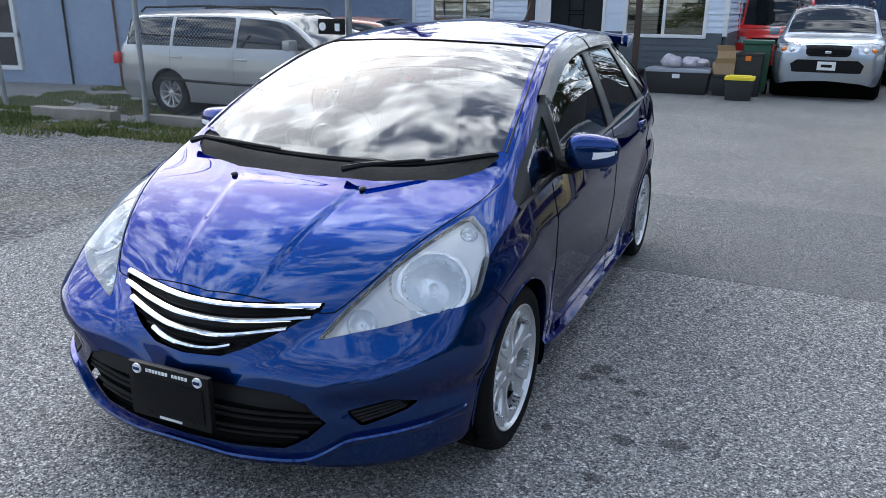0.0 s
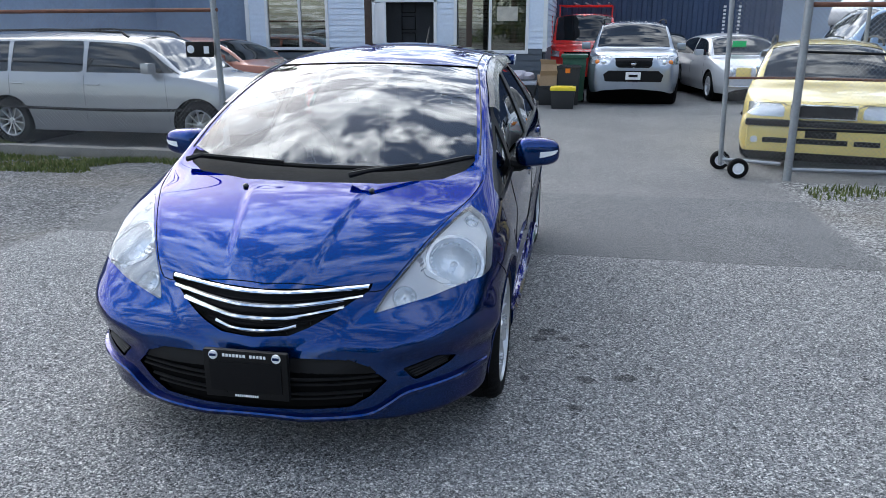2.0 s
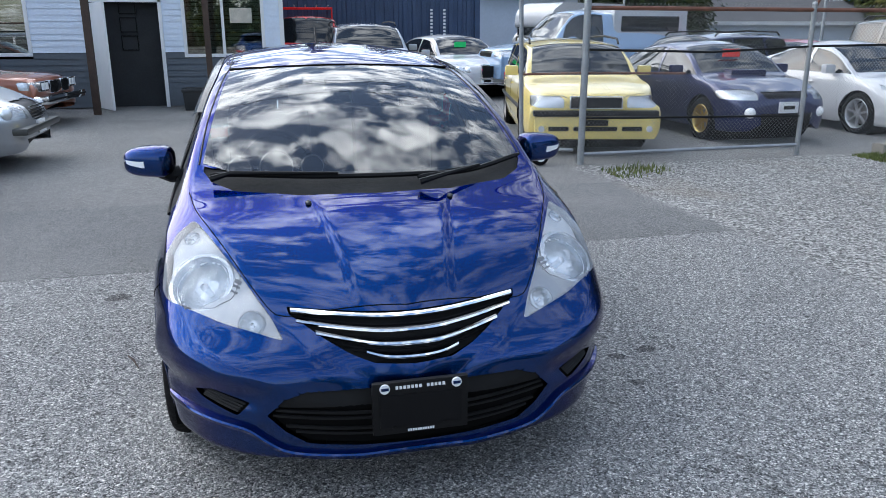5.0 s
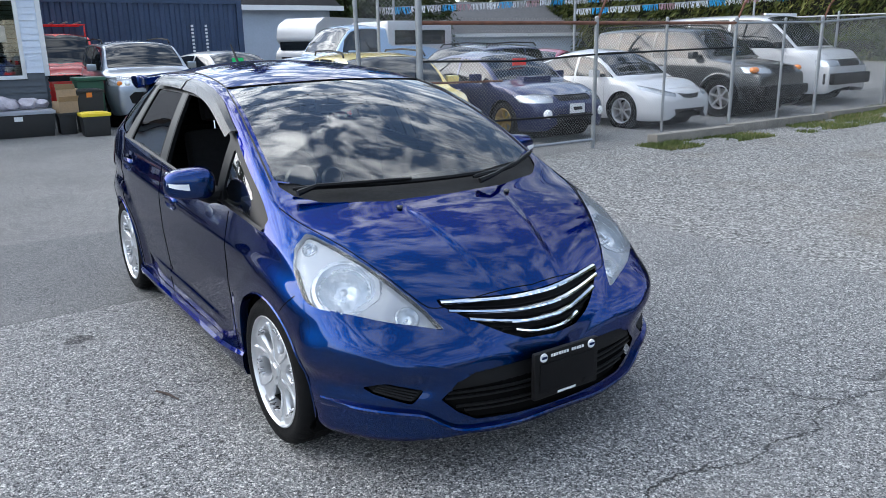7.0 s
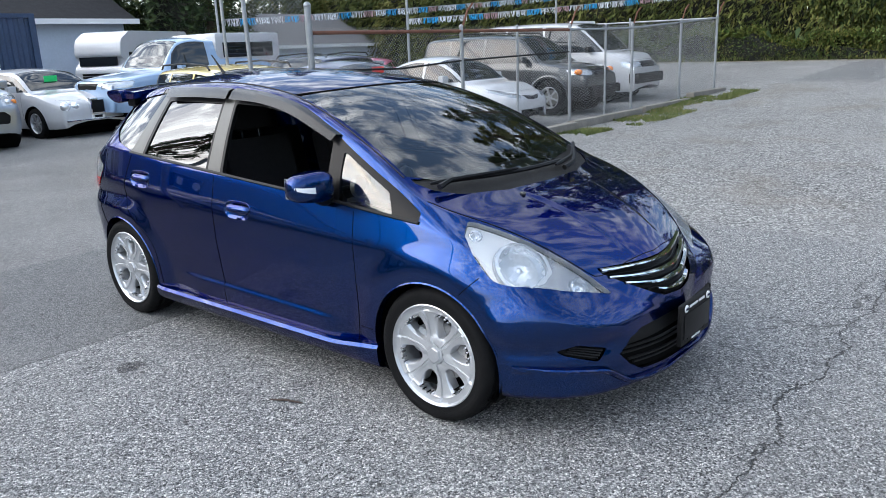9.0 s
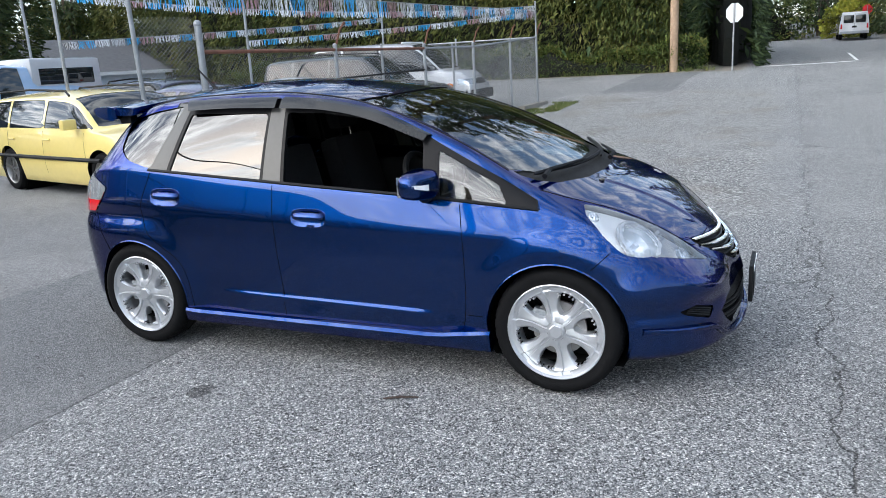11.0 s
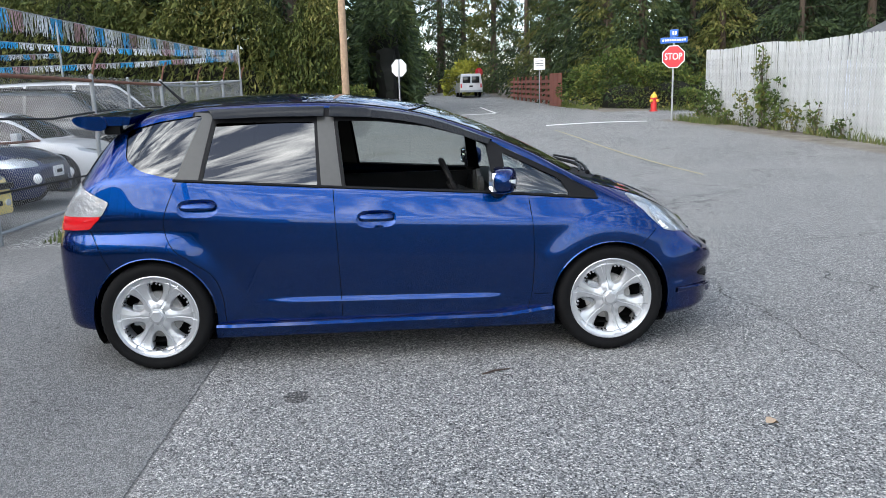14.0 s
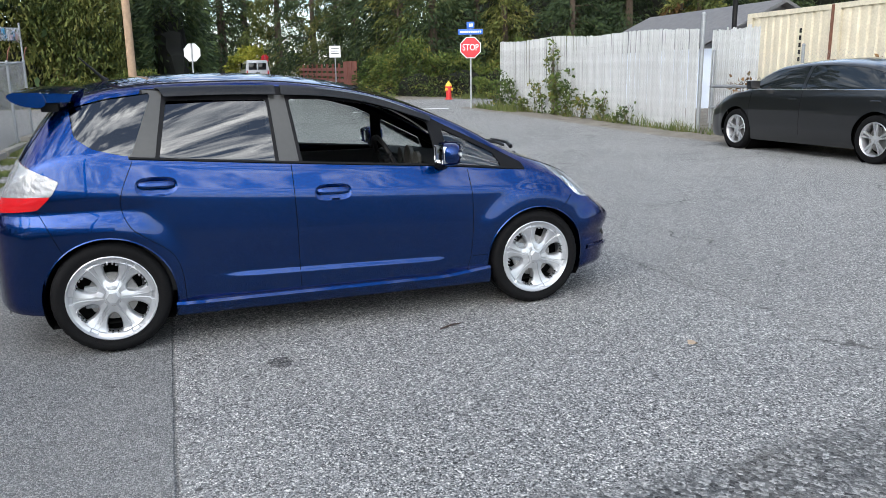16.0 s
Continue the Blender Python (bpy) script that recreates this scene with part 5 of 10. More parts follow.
        for f in F_:
            p_ = W_[f][:, :3]
            n_ = np.cross(p_[1] - p_[0], p_[2] - p_[0])
            for i in f:
                W_[i, 3:] += n_
        W_[:, 3:] *= np.sign(np.sum(W_[:, 3:] * V_[:, 3:], axis=1, keepdims=True))
        W_[:, 3:] /= np.maximum(np.linalg.norm(W_[:, 3:], axis=1, keepdims=True), 1e-12)
        hd = skin_part("handle_cup", (W_, F_), M_BLUE, hero, one)
        s_, v_ = HS.find((y_, z_), "side")
        x_, nx_ = HS.at(s_, v_)[0][0], HS.normal(s_, v_)[0]
        lean_ = -nx_[2] / max(nx_[0], 0.2)
        rows = []
        bm = bmesh.new()
        for t in np.linspace(-1, 1, 21):
            e = max(0.0, 1 - abs(t) ** 6)
            o_ = x_ - 0.012 + 0.028 * max(0.0, 1 - t ** 4) ** 0.5
            hh = 0.008 + 0.011 * e
            zc = z_ + 0.011
            rows.append([bm.verts.new((sg_ * (o_ + dx + lean_ * (dz * hh + 0.011)), y_ + 0.098 * t, zc + dz * hh)) for dx, dz in ((-0.016, 0.85), (-0.007, 1.0), (0.001, 0.7), (0.004, 0.0), (0.005, -0.6), (0.0, -1.0), (-0.012, -0.85))])
        for a, b in zip(rows, rows[1:]):
            for j in range(7):
                bm.faces.new((a[j], a[(j + 1) % 7], b[(j + 1) % 7], b[j]))
        bm.faces.new(rows[0])
        bm.faces.new(rows[-1][::-1])
        bmesh.ops.recalc_face_normals(bm, faces=bm.faces)
        part("door_handle", bm, M_BLUE, hd, sharp=50)
        bm = bmesh.new()
        rim_ = [(y_ + 0.107 * math.copysign(abs(math.cos(a)) ** 0.55, math.cos(a)), z_ + (hz_ + 0.001) * math.copysign(abs(math.sin(a)) ** 0.75, math.sin(a))) for a in np.linspace(0, 2 * math.pi, 40, endpoint=False)]
        tube(bm, [HS.line([p, (p[0] + 1e-4, p[1])], "side", -0.001, 2, sg_)[0] for p in rim_], 0.0016, 5, True)
        part("recess_rim", bm, M_BLUE, hd)
    # rain visors
    for up, lo in (([(0.275, 1.402), (0.0, 1.378), (-0.3, 1.318), (-0.615, 1.2)], [(0.275, 1.335), (0.0, 1.318), (-0.27, 1.268), (-0.585, 1.163)]), ([(0.95, 1.40), (0.6, 1.405), (0.305, 1.402)], [(0.9, 1.333), (0.6, 1.34), (0.305, 1.336)])):
        a_ = HS.line(up, "side", 0.004, 24, sg_)
        m_ = HS.line([((p[0] + q[0]) / 2, (p[1] + q[1]) / 2 + 0.01) for p, q in zip(up, lo)], "side", 0.024, 24, sg_)
        b_ = HS.line(lo, "side", 0.03, 24, sg_)
        bm = bmesh.new()
        A, Mi, B = ([bm.verts.new(p) for p in l] for l in (a_, m_, b_))
        for i in range(23):
            bm.faces.new((A[i], A[i + 1], Mi[i + 1], Mi[i]))
            bm.faces.new((Mi[i], Mi[i + 1], B[i + 1], B[i]))
        bmesh.ops.recalc_face_normals(bm, faces=bm.faces)
        part("rain_visor", bm, M_VISOR, hero, "smoked plastic rain visor")
    # wing mirrors
    bm = bmesh.new()
    bmesh.ops.create_uvsphere(bm, u_segments=28, v_segments=16, radius=1)
    for v in bm.verts:
        c = v.co
        c.x, c.y, c.z = (math.copysign(abs(k) ** 0.62, k) for k in c)
        c.x, c.y, c.z = c.x * 0.108, c.y * 0.072 * (1 - 0.25 * c.x), c.z * 0.068 * (1 - 0.12 * c.x)
        if c.y > 0.045:
            c.y = 0.045
    bmesh.ops.transform(bm, matrix=Matrix.Diagonal((sg_, 1, 1, 1)) @ pose(0.925, -0.635, 0.995, 0, 0, 8), verts=bm.verts)
    bmesh.ops.recalc_face_normals(bm, faces=bm.faces)
    mi = part("wing_mirror", bm, M_BLUE, hero, "blue wing mirror with clear indicator")
    bm = bmesh.new()
    p_ = [(0.905, -0.703, 0.985), (0.96, -0.698, 0.987), (1.0, -0.685, 0.99), (1.026, -0.655, 0.993)]
    A = [bm.verts.new((sg_ * x, y - 0.004, z + 0.016)) for x, y, z in p_]
    B = [bm.verts.new((sg_ * x, y - 0.004, z - 0.016 + 0.006 * i)) for i, (x, y, z) in enumerate(p_)]
    for i in range(3):
        bm.faces.new((A[i], A[i + 1], B[i + 1], B[i]))
    part("indicator", bm, M_LAMPWHITE, mi)
    bm = bmesh.new()
    box(bm, sg_ * 0.845, sg_ * 1.01, -0.594, -0.586, 0.945, 1.045, 0.02)
    part("mirror_glass", bm, M_CHROME, mi)
    bm = bmesh.new()
    tube(bm, [(sg_ * 0.80, -0.62, 0.93), (sg_ * 0.84, -0.63, 0.925), (sg_ * 0.89, -0.635, 0.95)], [0.04, 0.032, 0.03], 10)
    part("mirror_foot", bm, M_BLACK, mi)

# wipers and washer jets
for pts in ([(-0.64, -1.1), (-0.3, -1.185), (0.0, -1.215), (0.30, -1.205)], [(0.17, -1.235), (0.42, -1.175), (0.67, -1.04)]):
    bm = bmesh.new()
    p_ = HS.line(pts, "plan", 0.022, 18) if pts[0][0] > 0 else None
    if p_ is None:
        p_ = []
        for x, y in spline2(pts, 18):
            q = HS.line([(abs(x), y), (abs(x) + 1e-4, y)], "plan", 0.022, 2)[0]
            p_.append((math.copysign(abs(q[0]), x), q[1], q[2]))
    tube(bm, p_, [0.006] + [0.011] * 16 + [0.006], 6)
    wp = part("wiper", bm, M_BLACK, hero, "black windscreen wiper")
    bm = bmesh.new()
    a, b = p_[0], p_[len(p_) // 2]
    tube(bm, [(a[0], a[1] - 0.05, a[2] - 0.01), (a[0] + 0.08, a[1] - 0.055, a[2] + 0.012), (b[0], b[1] - 0.015, b[2] + 0.015)], [0.014, 0.01, 0.006], 6)
    part("wiper_arm", bm, M_BLACK, wp)
for x_ in (-0.28, 0.28):
    q = HS.line([(abs(x_), -1.345), (abs(x_) + 1e-4, -1.345)], "plan", 0.004, 2)[0]
    bm = bmesh.new()
    bmesh.ops.create_uvsphere(bm, u_segments=12, v_segments=8, radius=1, matrix=Matrix.Translation((x_, q[1], q[2])) @ Matrix.Diagonal((0.012, 0.016, 0.009, 1)))
    part("washer_jet", bm, M_PILLAR, hero)

# roof spoiler, antenna, exhaust
bm = bmesh.new()
sec = [(1.36, 1.412), (1.46, 1.418), (1.6, 1.418), (1.695, 1.408), (1.708, 1.397), (1.68, 1.382), (1.55, 1.37), (1.38, 1.37)]
rows = []
for x in np.linspace(-0.6, 0.6, 21):
    dz = -0.04 * (abs(x) / 0.6) ** 2
    k_ = 1 - 0.12 * (abs(x) / 0.6) ** 3
    rows.append([bm.verts.new((x, 1.67 + (y - 0.05 - 1.67) * k_, z + dz)) for y, z in sec])
for a, b in zip(rows, rows[1:]):
    for j in range(len(sec)):
        bm.faces.new((a[j], a[(j + 1) % len(sec)], b[(j + 1) % len(sec)], b[j]))
bm.faces.new(rows[0])
bm.faces.new(rows[-1][::-1])
sp = part("roof_spoiler", bm, M_BLUE, hero, "blue roof spoiler with winglets")
for sg_ in (1, -1):
    bm = bmesh.new()
    prism(bm, round_poly([(1.712, 1.375), (1.68, 1.388), (1.54, 1.385), (1.525, 1.325), (1.56, 1.305), (1.64, 1.318), (1.695, 1.345)], 0.025), lambda p: (sg_ * 0.565, p[0] - 0.045, p[1]), lambda p: (sg_ * 0.615, p[0] - 0.045, p[1] - 0.004))
    part("winglet", bm, M_BLUE, sp)
    bm = bmesh.new()
    box(bm, sg_ * 0.5, sg_ * 0.56, 1.43, 1.52, 1.28, 1.385, 0.015)
    part("spoiler_foot", bm, M_BLACK, sp)
bm = bmesh.new()
tube(bm, [(0.0, 1.22, 1.44), (0.0, 1.25, 1.47), (0, 1.36, 1.58)], [0.02, 0.009, 0.004], 8)
part("roof_antenna", bm, M_BLACK, hero)
bm = bmesh.new()
cyl(bm, (-0.5, 1.5, 0.235), (-0.5, 1.8, 0.23), 0.035, n=16, caps=False)
part("exhaust_pipe", bm, M_DISC, hero)
bm = bmesh.new()
box(bm, -0.55, 0.55, -1.8, 1.66, 0.2, 0.26, 0.02)
box(bm, -0.62, 0.62, -1.78, -1.6, 0.205, 0.5, 0.02)
box(bm, -0.5, 0.5, -1.885, -1.7, 0.205, 0.47, 0.02)
box(bm, -0.36, 0.36, -1.93, -1.8, 0.2, 0.46, 0.02)
box(bm, -0.3, 0.3, -1.975, -1.8, 0.195, 0.24, 0.01)
box(bm, -0.45, 0.45, -1.925, -1.7, 0.195, 0.24, 0.01)
box(bm, -0.55, 0.55, -1.87, -1.7, 0.195, 0.24, 0.01)
box(bm, -0.78, 0.78, -0.9, 0.9, 0.175, 0.24, 0.02)
box(bm, -0.6, 0.6, 0.9, 1.7, 0.24, 0.5, 0.03)
part("underbody", bm, M_UNDER, hero)

# cabin
bm = bmesh.new()
prism(bm, [(-1.12, 0.60), (-1.12, 0.885), (-0.95, 0.9), (-0.72, 0.925), (-0.62, 0.9), (-0.58, 0.8), (-0.62, 0.6)], lambda p: (-0.72, p[0], p[1]), lambda p: (0.72, p[0], p[1]))
bmesh.ops.recalc_face_normals(bm, faces=bm.faces)
bmesh.ops.bevel(bm, geom=list(bm.edges), offset=0.02, segments=2, affect="EDGES")
dash = part("dashboard", bm, M_DASH, hero, "dark grey plastic dashboard")
bm = bmesh.new()
for x_ in (-0.37, -0.2, -0.54):
    lathe(bm, [(-0.575, 0.075 if x_ == -0.37 else 0.05), (-0.55, 0.08 if x_ == -0.37 else 0.055), (-0.56, 0.06 if x_ == -0.37 else 0.04), (-0.565, 0.001)], 24, "y", (x_, 0, 0.93))
part("gauge_cluster", bm, M_PILLAR, dash)
for x_ in (-0.37, 0.37):
    seat = new("seat")
    seat.parent = hero
    seat.matrix_basis = Matrix.Translation((x_, 0.12, 0.0))
    tagged(seat, "black cloth front seat")
    bm = bmesh.new()
    box(bm, -0.25, 0.25, -0.3, 0.24, 0.42, 0.58, 0.05)
    part("seat_cushion", bm, M_CLOTH, seat)
    bm = bmesh.new()
    box(bm, -0.24, 0.24, -0.07, 0.07, 0.0, 0.62, 0.055, pose(0, 0.24, 0.5, -14))
    part("seat_back", bm, M_CLOTH, seat)
    bm = bmesh.new()
    box(bm, -0.13, 0.13, -0.05, 0.05, 0.0, 0.19, 0.045, pose(0, 0.39, 1.15, -10))
    part("headrest", bm, M_CLOTH, seat)
    for dx in (-0.06, 0.06):
        bm = bmesh.new()
        cyl(bm, (dx, 0.375, 1.06), (dx, 0.395, 1.19), 0.007, n=8)
        part("headrest_post", bm, M_CHROME, seat)
bm = bmesh.new()
box(bm, -0.62, 0.62, 0.72, 1.15, 0.42, 0.6, 0.06)
part("rear_bench", bm, M_CLOTH, hero)
bm = bmesh.new()
box(bm, -0.62, 0.62, -0.07, 0.07, 0, 0.55, 0.05, pose(0, 1.17, 0.52, -16))
part("rear_backrest", bm, M_CLOTH, hero)
for x_ in (-0.36, 0.36):
    bm = bmesh.new()
    box(bm, -0.12, 0.12, -0.045, 0.045, 0, 0.16, 0.04, pose(x_, 1.35, 1.04, -14))
    part("rear_headrest", bm, M_CLOTH, hero)
for sg_ in (1, -1):
    bm = bmesh.new()
    box(bm, sg_ * 0.74, sg_ * 0.79, -0.78, 1.1, 0.3, 0.9, 0.02)
    part("door_card", bm, M_DASH, hero)
bm = bmesh.new()
ring = [(0.183 * math.cos(t), 0, 0.183 * math.sin(t)) for t in np.linspace(0, 2 * math.pi, 40, endpoint=False)]
tube(bm, ring, 0.017, 8, True)
box(bm, -0.065, 0.065, -0.01, 0.03, -0.06, 0.05, 0.02)
for a_ in (0, math.pi, 1.5 * math.pi):
    cyl(bm, (0.05 * math.cos(a_), 0.01, 0.05 * math.sin(a_)), (0.18 * math.cos(a_), 0, 0.18 * math.sin(a_)), 0.016, n=8)
bmesh.ops.transform(bm, matrix=pose(-0.37, -0.42, 0.9, -24), verts=bm.verts)
part("steering_wheel", bm, M_BLACK, hero, "black three-spoke steering wheel")
bm = bmesh.new()
tube(bm, [(-0.37, -0.43, 0.89), (-0.37, -0.65, 0.8)], 0.035, 10)
part("steering_column", bm, M_BLACK, hero)
bm = bmesh.new()
box(bm, -0.11, 0.11, -0.38, -0.35, 1.27, 1.33, 0.02)
part("rear_view_mirror", bm, M_BLACK, hero)
bm = bmesh.new()
box(bm, -0.7, 0.7, -0.62, 1.5, 0.24, 0.36)
part("cabin_floor", bm, M_UNDER, hero)


# ---- ground ----
def ground_material():
    """Old pebbly asphalt, a darker patch, yard asphalt, gravel verges, street and dirt, by place."""
    m = bpy.data.materials.new("asphalt_and_gravel")
    nt, bsdf = nodes_of(m)
    N, L = nt.nodes, nt.links

    def sock(v, s):
        if isinstance(v, (int, float)):
            s.default_value = v
        else:
            L.new(v, s)

    def op(kind, a, b=0.0, c=None, clamp=False):
        n = N.new("ShaderNodeMath")
        n.operation = kind
        n.use_clamp = clamp
        sock(a, n.inputs[0])
        sock(b, n.inputs[1])
        if c is not None:
            sock(c, n.inputs[2])
        return n.outputs[0]

    def step(v, a, b):
        n = N.new("ShaderNodeMapRange")
        n.interpolation_type = "SMOOTHSTEP"
        sock(v, n.inputs[0])
        n.inputs[1].default_value, n.inputs[2].default_value = a, b
        return n.outputs[0]

    def noise_(scale, detail=4, rough=0.55):
        n = N.new("ShaderNodeTexNoise")
        n.inputs["Scale"].default_value, n.inputs["Detail"].default_value, n.inputs["Roughness"].default_value = scale, detail, rough
        L.new(pos, n.inputs["Vector"])
        return n.outputs[0]

    def voro(scale):
        n = N.new("ShaderNodeTexVoronoi")
        n.inputs["Scale"].default_value = scale
        L.new(pos, n.inputs["Vector"])
        s = N.new("ShaderNodeSeparateColor")
        L.new(n.outputs["Color"], s.inputs[0])
        return n.outputs["Distance"], s.outputs[0], s.outputs[1]

    def blend(f, a, b):
        n = N.new("ShaderNodeMix")
        n.data_type = "RGBA"
        sock(f, n.inputs[0])
        for v, s in ((a, n.inputs[6]), (b, n.inputs[7])):
            if isinstance(v, tuple):
                s.default_value = (*v, 1)
            else:
                L.new(v, s)
        return n.outputs[2]

    def tone(v, stops):
        r = N.new("ShaderNodeValToRGB")
        e = r.color_ramp.elements
        while len(e) < len(stops):
            e.new(0.5)
        for k, (p, c) in zip(e, stops):
            k.position, k.color = p, (*c, 1)
        sock(v, r.inputs[0])
        return r.outputs[0]

    geo = N.new("ShaderNodeNewGeometry")
    pos = geo.outputs["Position"]
    sep = N.new("ShaderNodeSeparateXYZ")
    L.new(pos, sep.inputs[0])
    x, y = sep.outputs[0], sep.outputs[1]
    wob = op("SUBTRACT", noise_(0.8, 3), 0.5)
    wob2 = op("SUBTRACT", noise_(5.0, 4), 0.5)
    w = op("ADD", op("MULTIPLY", wob, 1.0), op("MULTIPLY", wob2, 0.4))
    big = noise_(0.45, 5)
    d1, r1, g1 = voro(175.0)
    d2, r2, g2 = voro(95.0)
    d3, r3, g3 = voro(48.0)
    fine = noise_(260.0, 3)
    # pebbly asphalt: pale and dark chips in a grey binder
    chips = op("ADD", op("MULTIPLY", op("POWER", r1, 2.4), 0.6), op("MULTIPLY", op("POWER", r2, 4.0), 0.4))
    chips = op("MULTIPLY", chips, op("ADD", 0.55, op("MULTIPLY", fine, 0.9)))
    pebbly = tone(chips, [(0.0, (0.028, 0.029, 0.03)), (0.07, (0.125, 0.128, 0.131)), (0.3, (0.235, 0.236, 0.235)), (0.55, (0.42, 0.415, 0.4)), (0.8, (0.75, 0.74, 0.71))])
    smooth_ = tone(op("ADD", op("MULTIPLY", r1, 0.55), op("MULTIPLY", fine, 0.45)), [(0.12, (0.04, 0.041, 0.043)), (0.5, (0.12, 0.122, 0.125)), (0.9, (0.36, 0.36, 0.35))])
    yard = tone(op("ADD", op("MULTIPLY", op("ADD", op("MULTIPLY", r1, 0.6), op("MULTIPLY", r2, 0.4)), 0.7), op("MULTIPLY", big, 0.3)), [(0.18, (0.07, 0.07, 0.072)), (0.5, (0.18, 0.178, 0.175)), (0.85, (0.42, 0.415, 0.4))])
    grav = tone(op("ADD", op("MULTIPLY", r3, 0.55), op("MULTIPLY", r2, 0.45)), [(0.08, (0.03, 0.03, 0.03)), (0.28, (0.11, 0.11, 0.107)), (0.58, (0.26, 0.257, 0.25)), (0.95, (0.62, 0.61, 0.58))])
    gravd = tone(op("ADD", op("MULTIPLY", r3, 0.55), op("MULTIPLY", r2, 0.45)), [(0.08, (0.02, 0.021, 0.022)), (0.3, (0.07, 0.072, 0.074)), (0.62, (0.155, 0.157, 0.158)), (0.95, (0.42, 0.42, 0.41))])
    grav = blend(step(x, -1.0, 1.0), gravd, grav)
    dirt = tone(op("ADD", op("MULTIPLY", noise_(3.0, 8), 0.7), op("MULTIPLY", r2, 0.3)), [(0.25, (0.09, 0.075, 0.055)), (0.5, (0.19, 0.165, 0.13)), (0.8, (0.33, 0.3, 0.26))])
    col = pebbly
    patch = op("MULTIPLY", step(op("ADD", y, op("MULTIPLY", wob2, 0.04)), 0.96, 0.985), 1.0)
    col = blend(op("MULTIPLY", patch, 0.85), col, smooth_)
    inyard = step(op("ADD", y, op("MULTIPLY", wob2, 0.05)), 3.09, 3.13)
    col = blend(inyard, col, yard)
    # street, beyond the long crack
    street = step(op("ADD", y, op("MULTIPLY", wob, 0.35)), -2.40, -2.46)
    streetc = blend(0.35, pebbly, yard)
    col = blend(street, col, streetc)
    east = step(op("ADD", x, op("MULTIPLY", wob, 2.0)), 18.5, 20.5)
    # gravel to both sides of the drive
    side_ = op("MINIMUM", op("ADD", x, 2.95), op("SUBTRACT", 3.25, x))
    g_ = step(op("ADD", side_, op("MULTIPLY", w, 0.45)), 0.1, -0.12)
    g_ = op("MULTIPLY", g_, step(op("ADD", y, w), -2.25, -1.7))
    g_ = op("MULTIPLY", g_, step(y, 4.15, 4.05))
    g_ = op("MULTIPLY", g_, op("SUBTRACT", 1.0, east))
    gthin = op("MULTIPLY", g_, step(op("ADD", op("MULTIPLY", wob, 1.6), op("MULTIPLY", r3, 0.25)), -0.35, 0.05))
    col = blend(op("ADD", op("MULTIPLY", g_, 0.65), op("MULTIPLY", gthin, 0.35)), col, grav)
    tan_ = op("MULTIPLY", g_, step(noise_(0.6, 4), 0.5, 0.68))
    col = blend(op("MULTIPLY", tan_, 0.4), col, dirt)
    # far verge of the street, and open land beyond the road edges
    far = step(op("ADD", y, op("MULTIPLY", wob, 0.8)), -8.7, -9.1)
    far = op("MULTIPLY", far, step(x, 21.5, 20.5))
    col = blend(op("MULTIPLY", far, 0.9), col, dirt)
    verge = op("MULTIPLY", step(op("ADD", x, op("MULTIPLY", wob, 1.0)), 28.0, 28.8), step(op("ABSOLUTE", op("ADD", y, op("ADD", 4.8, op("MULTIPLY", wob, 0.8)))), 4.0, 4.5))
    col = blend(op("MULTIPLY", verge, 0.9), col, dirt)
    # large stains, tyre-polished bands, dust
    st = step(noise_(1.1, 6, 0.65), 0.52, 0.75)
    col = blend(op("MULTIPLY", st, 0.22), col, (0.09, 0.09, 0.092))
    du = step(noise_(0.35, 5, 0.6), 0.48, 0.7)
    col = blend(op("MULTIPLY", du, 0.14), col, (0.42, 0.41, 0.39))
    # small dark chips and spots
    dsp, rs, gs = voro(2.3)
    spot = op("MULTIPLY", step(dsp, 0.055, 0.03), step(rs, 0.55, 0.6))
    col = blend(op("MULTIPLY", spot, 0.6), col, (0.035, 0.033, 0.032))
    dsp2, rs2, gs2 = voro(7.0)
    spot2 = op("MULTIPLY", step(dsp2, 0.12, 0.07), step(rs2, 0.6, 0.64))
    col = blend(op("MULTIPLY", spot2, 0.75), col, (0.03, 0.03, 0.03))
    dsp3, rs3, gs3 = voro(17.0)
    spot3 = op("MULTIPLY", step(dsp3, 0.13, 0.08), step(rs3, 0.68, 0.72))
    col = blend(op("MULTIPLY", spot3, 0.7), col, (0.03, 0.03, 0.03))
    # the long crack and finer ones
    cw = op("ADD", op("MULTIPLY", op("SUBTRACT", noise_(2.2, 5, 0.6), 0.5), 0.5), op("MULTIPLY", op("SUBTRACT", noise_(17.0, 4), 0.5), 0.06))
    ck = op("ABSOLUTE", op("ADD", op("ADD", y, 2.43), cw))
    crack = op("MULTIPLY", step(ck, 0.009, 0.002), step(x, -2.5, -1.0))
    ve = N.new("ShaderNodeTexVoronoi")
    ve.feature = "DISTANCE_TO_EDGE"
    ve.inputs["Scale"].default_value = 0.42
    vv = N.new("ShaderNodeVectorMath")
    nz = N.new("ShaderNodeTexNoise")
    nz.inputs["Scale"].default_value, nz.inputs["Detail"].default_value = 1.6, 6
    L.new(pos, nz.inputs["Vector"])
    vv.operation = "ADD"
    L.new(pos, vv.inputs[0])
    L.new(nz.outputs["Color"], vv.inputs[1])
    L.new(vv.outputs[0], ve.inputs["Vector"])
    web = op("MULTIPLY", step(ve.outputs[0], 0.008, 0.002), step(op("ADD", noise_(0.3, 2), 0.0), 0.47, 0.55))
    web = op("MULTIPLY", web, step(y, -1.9, -2.5))
    seamline = op("MULTIPLY", step(op("ABSOLUTE", op("SUBTRACT", op("ADD", y, op("MULTIPLY", wob2, 0.03)), 0.97)), 0.012, 0.003), 0.55)
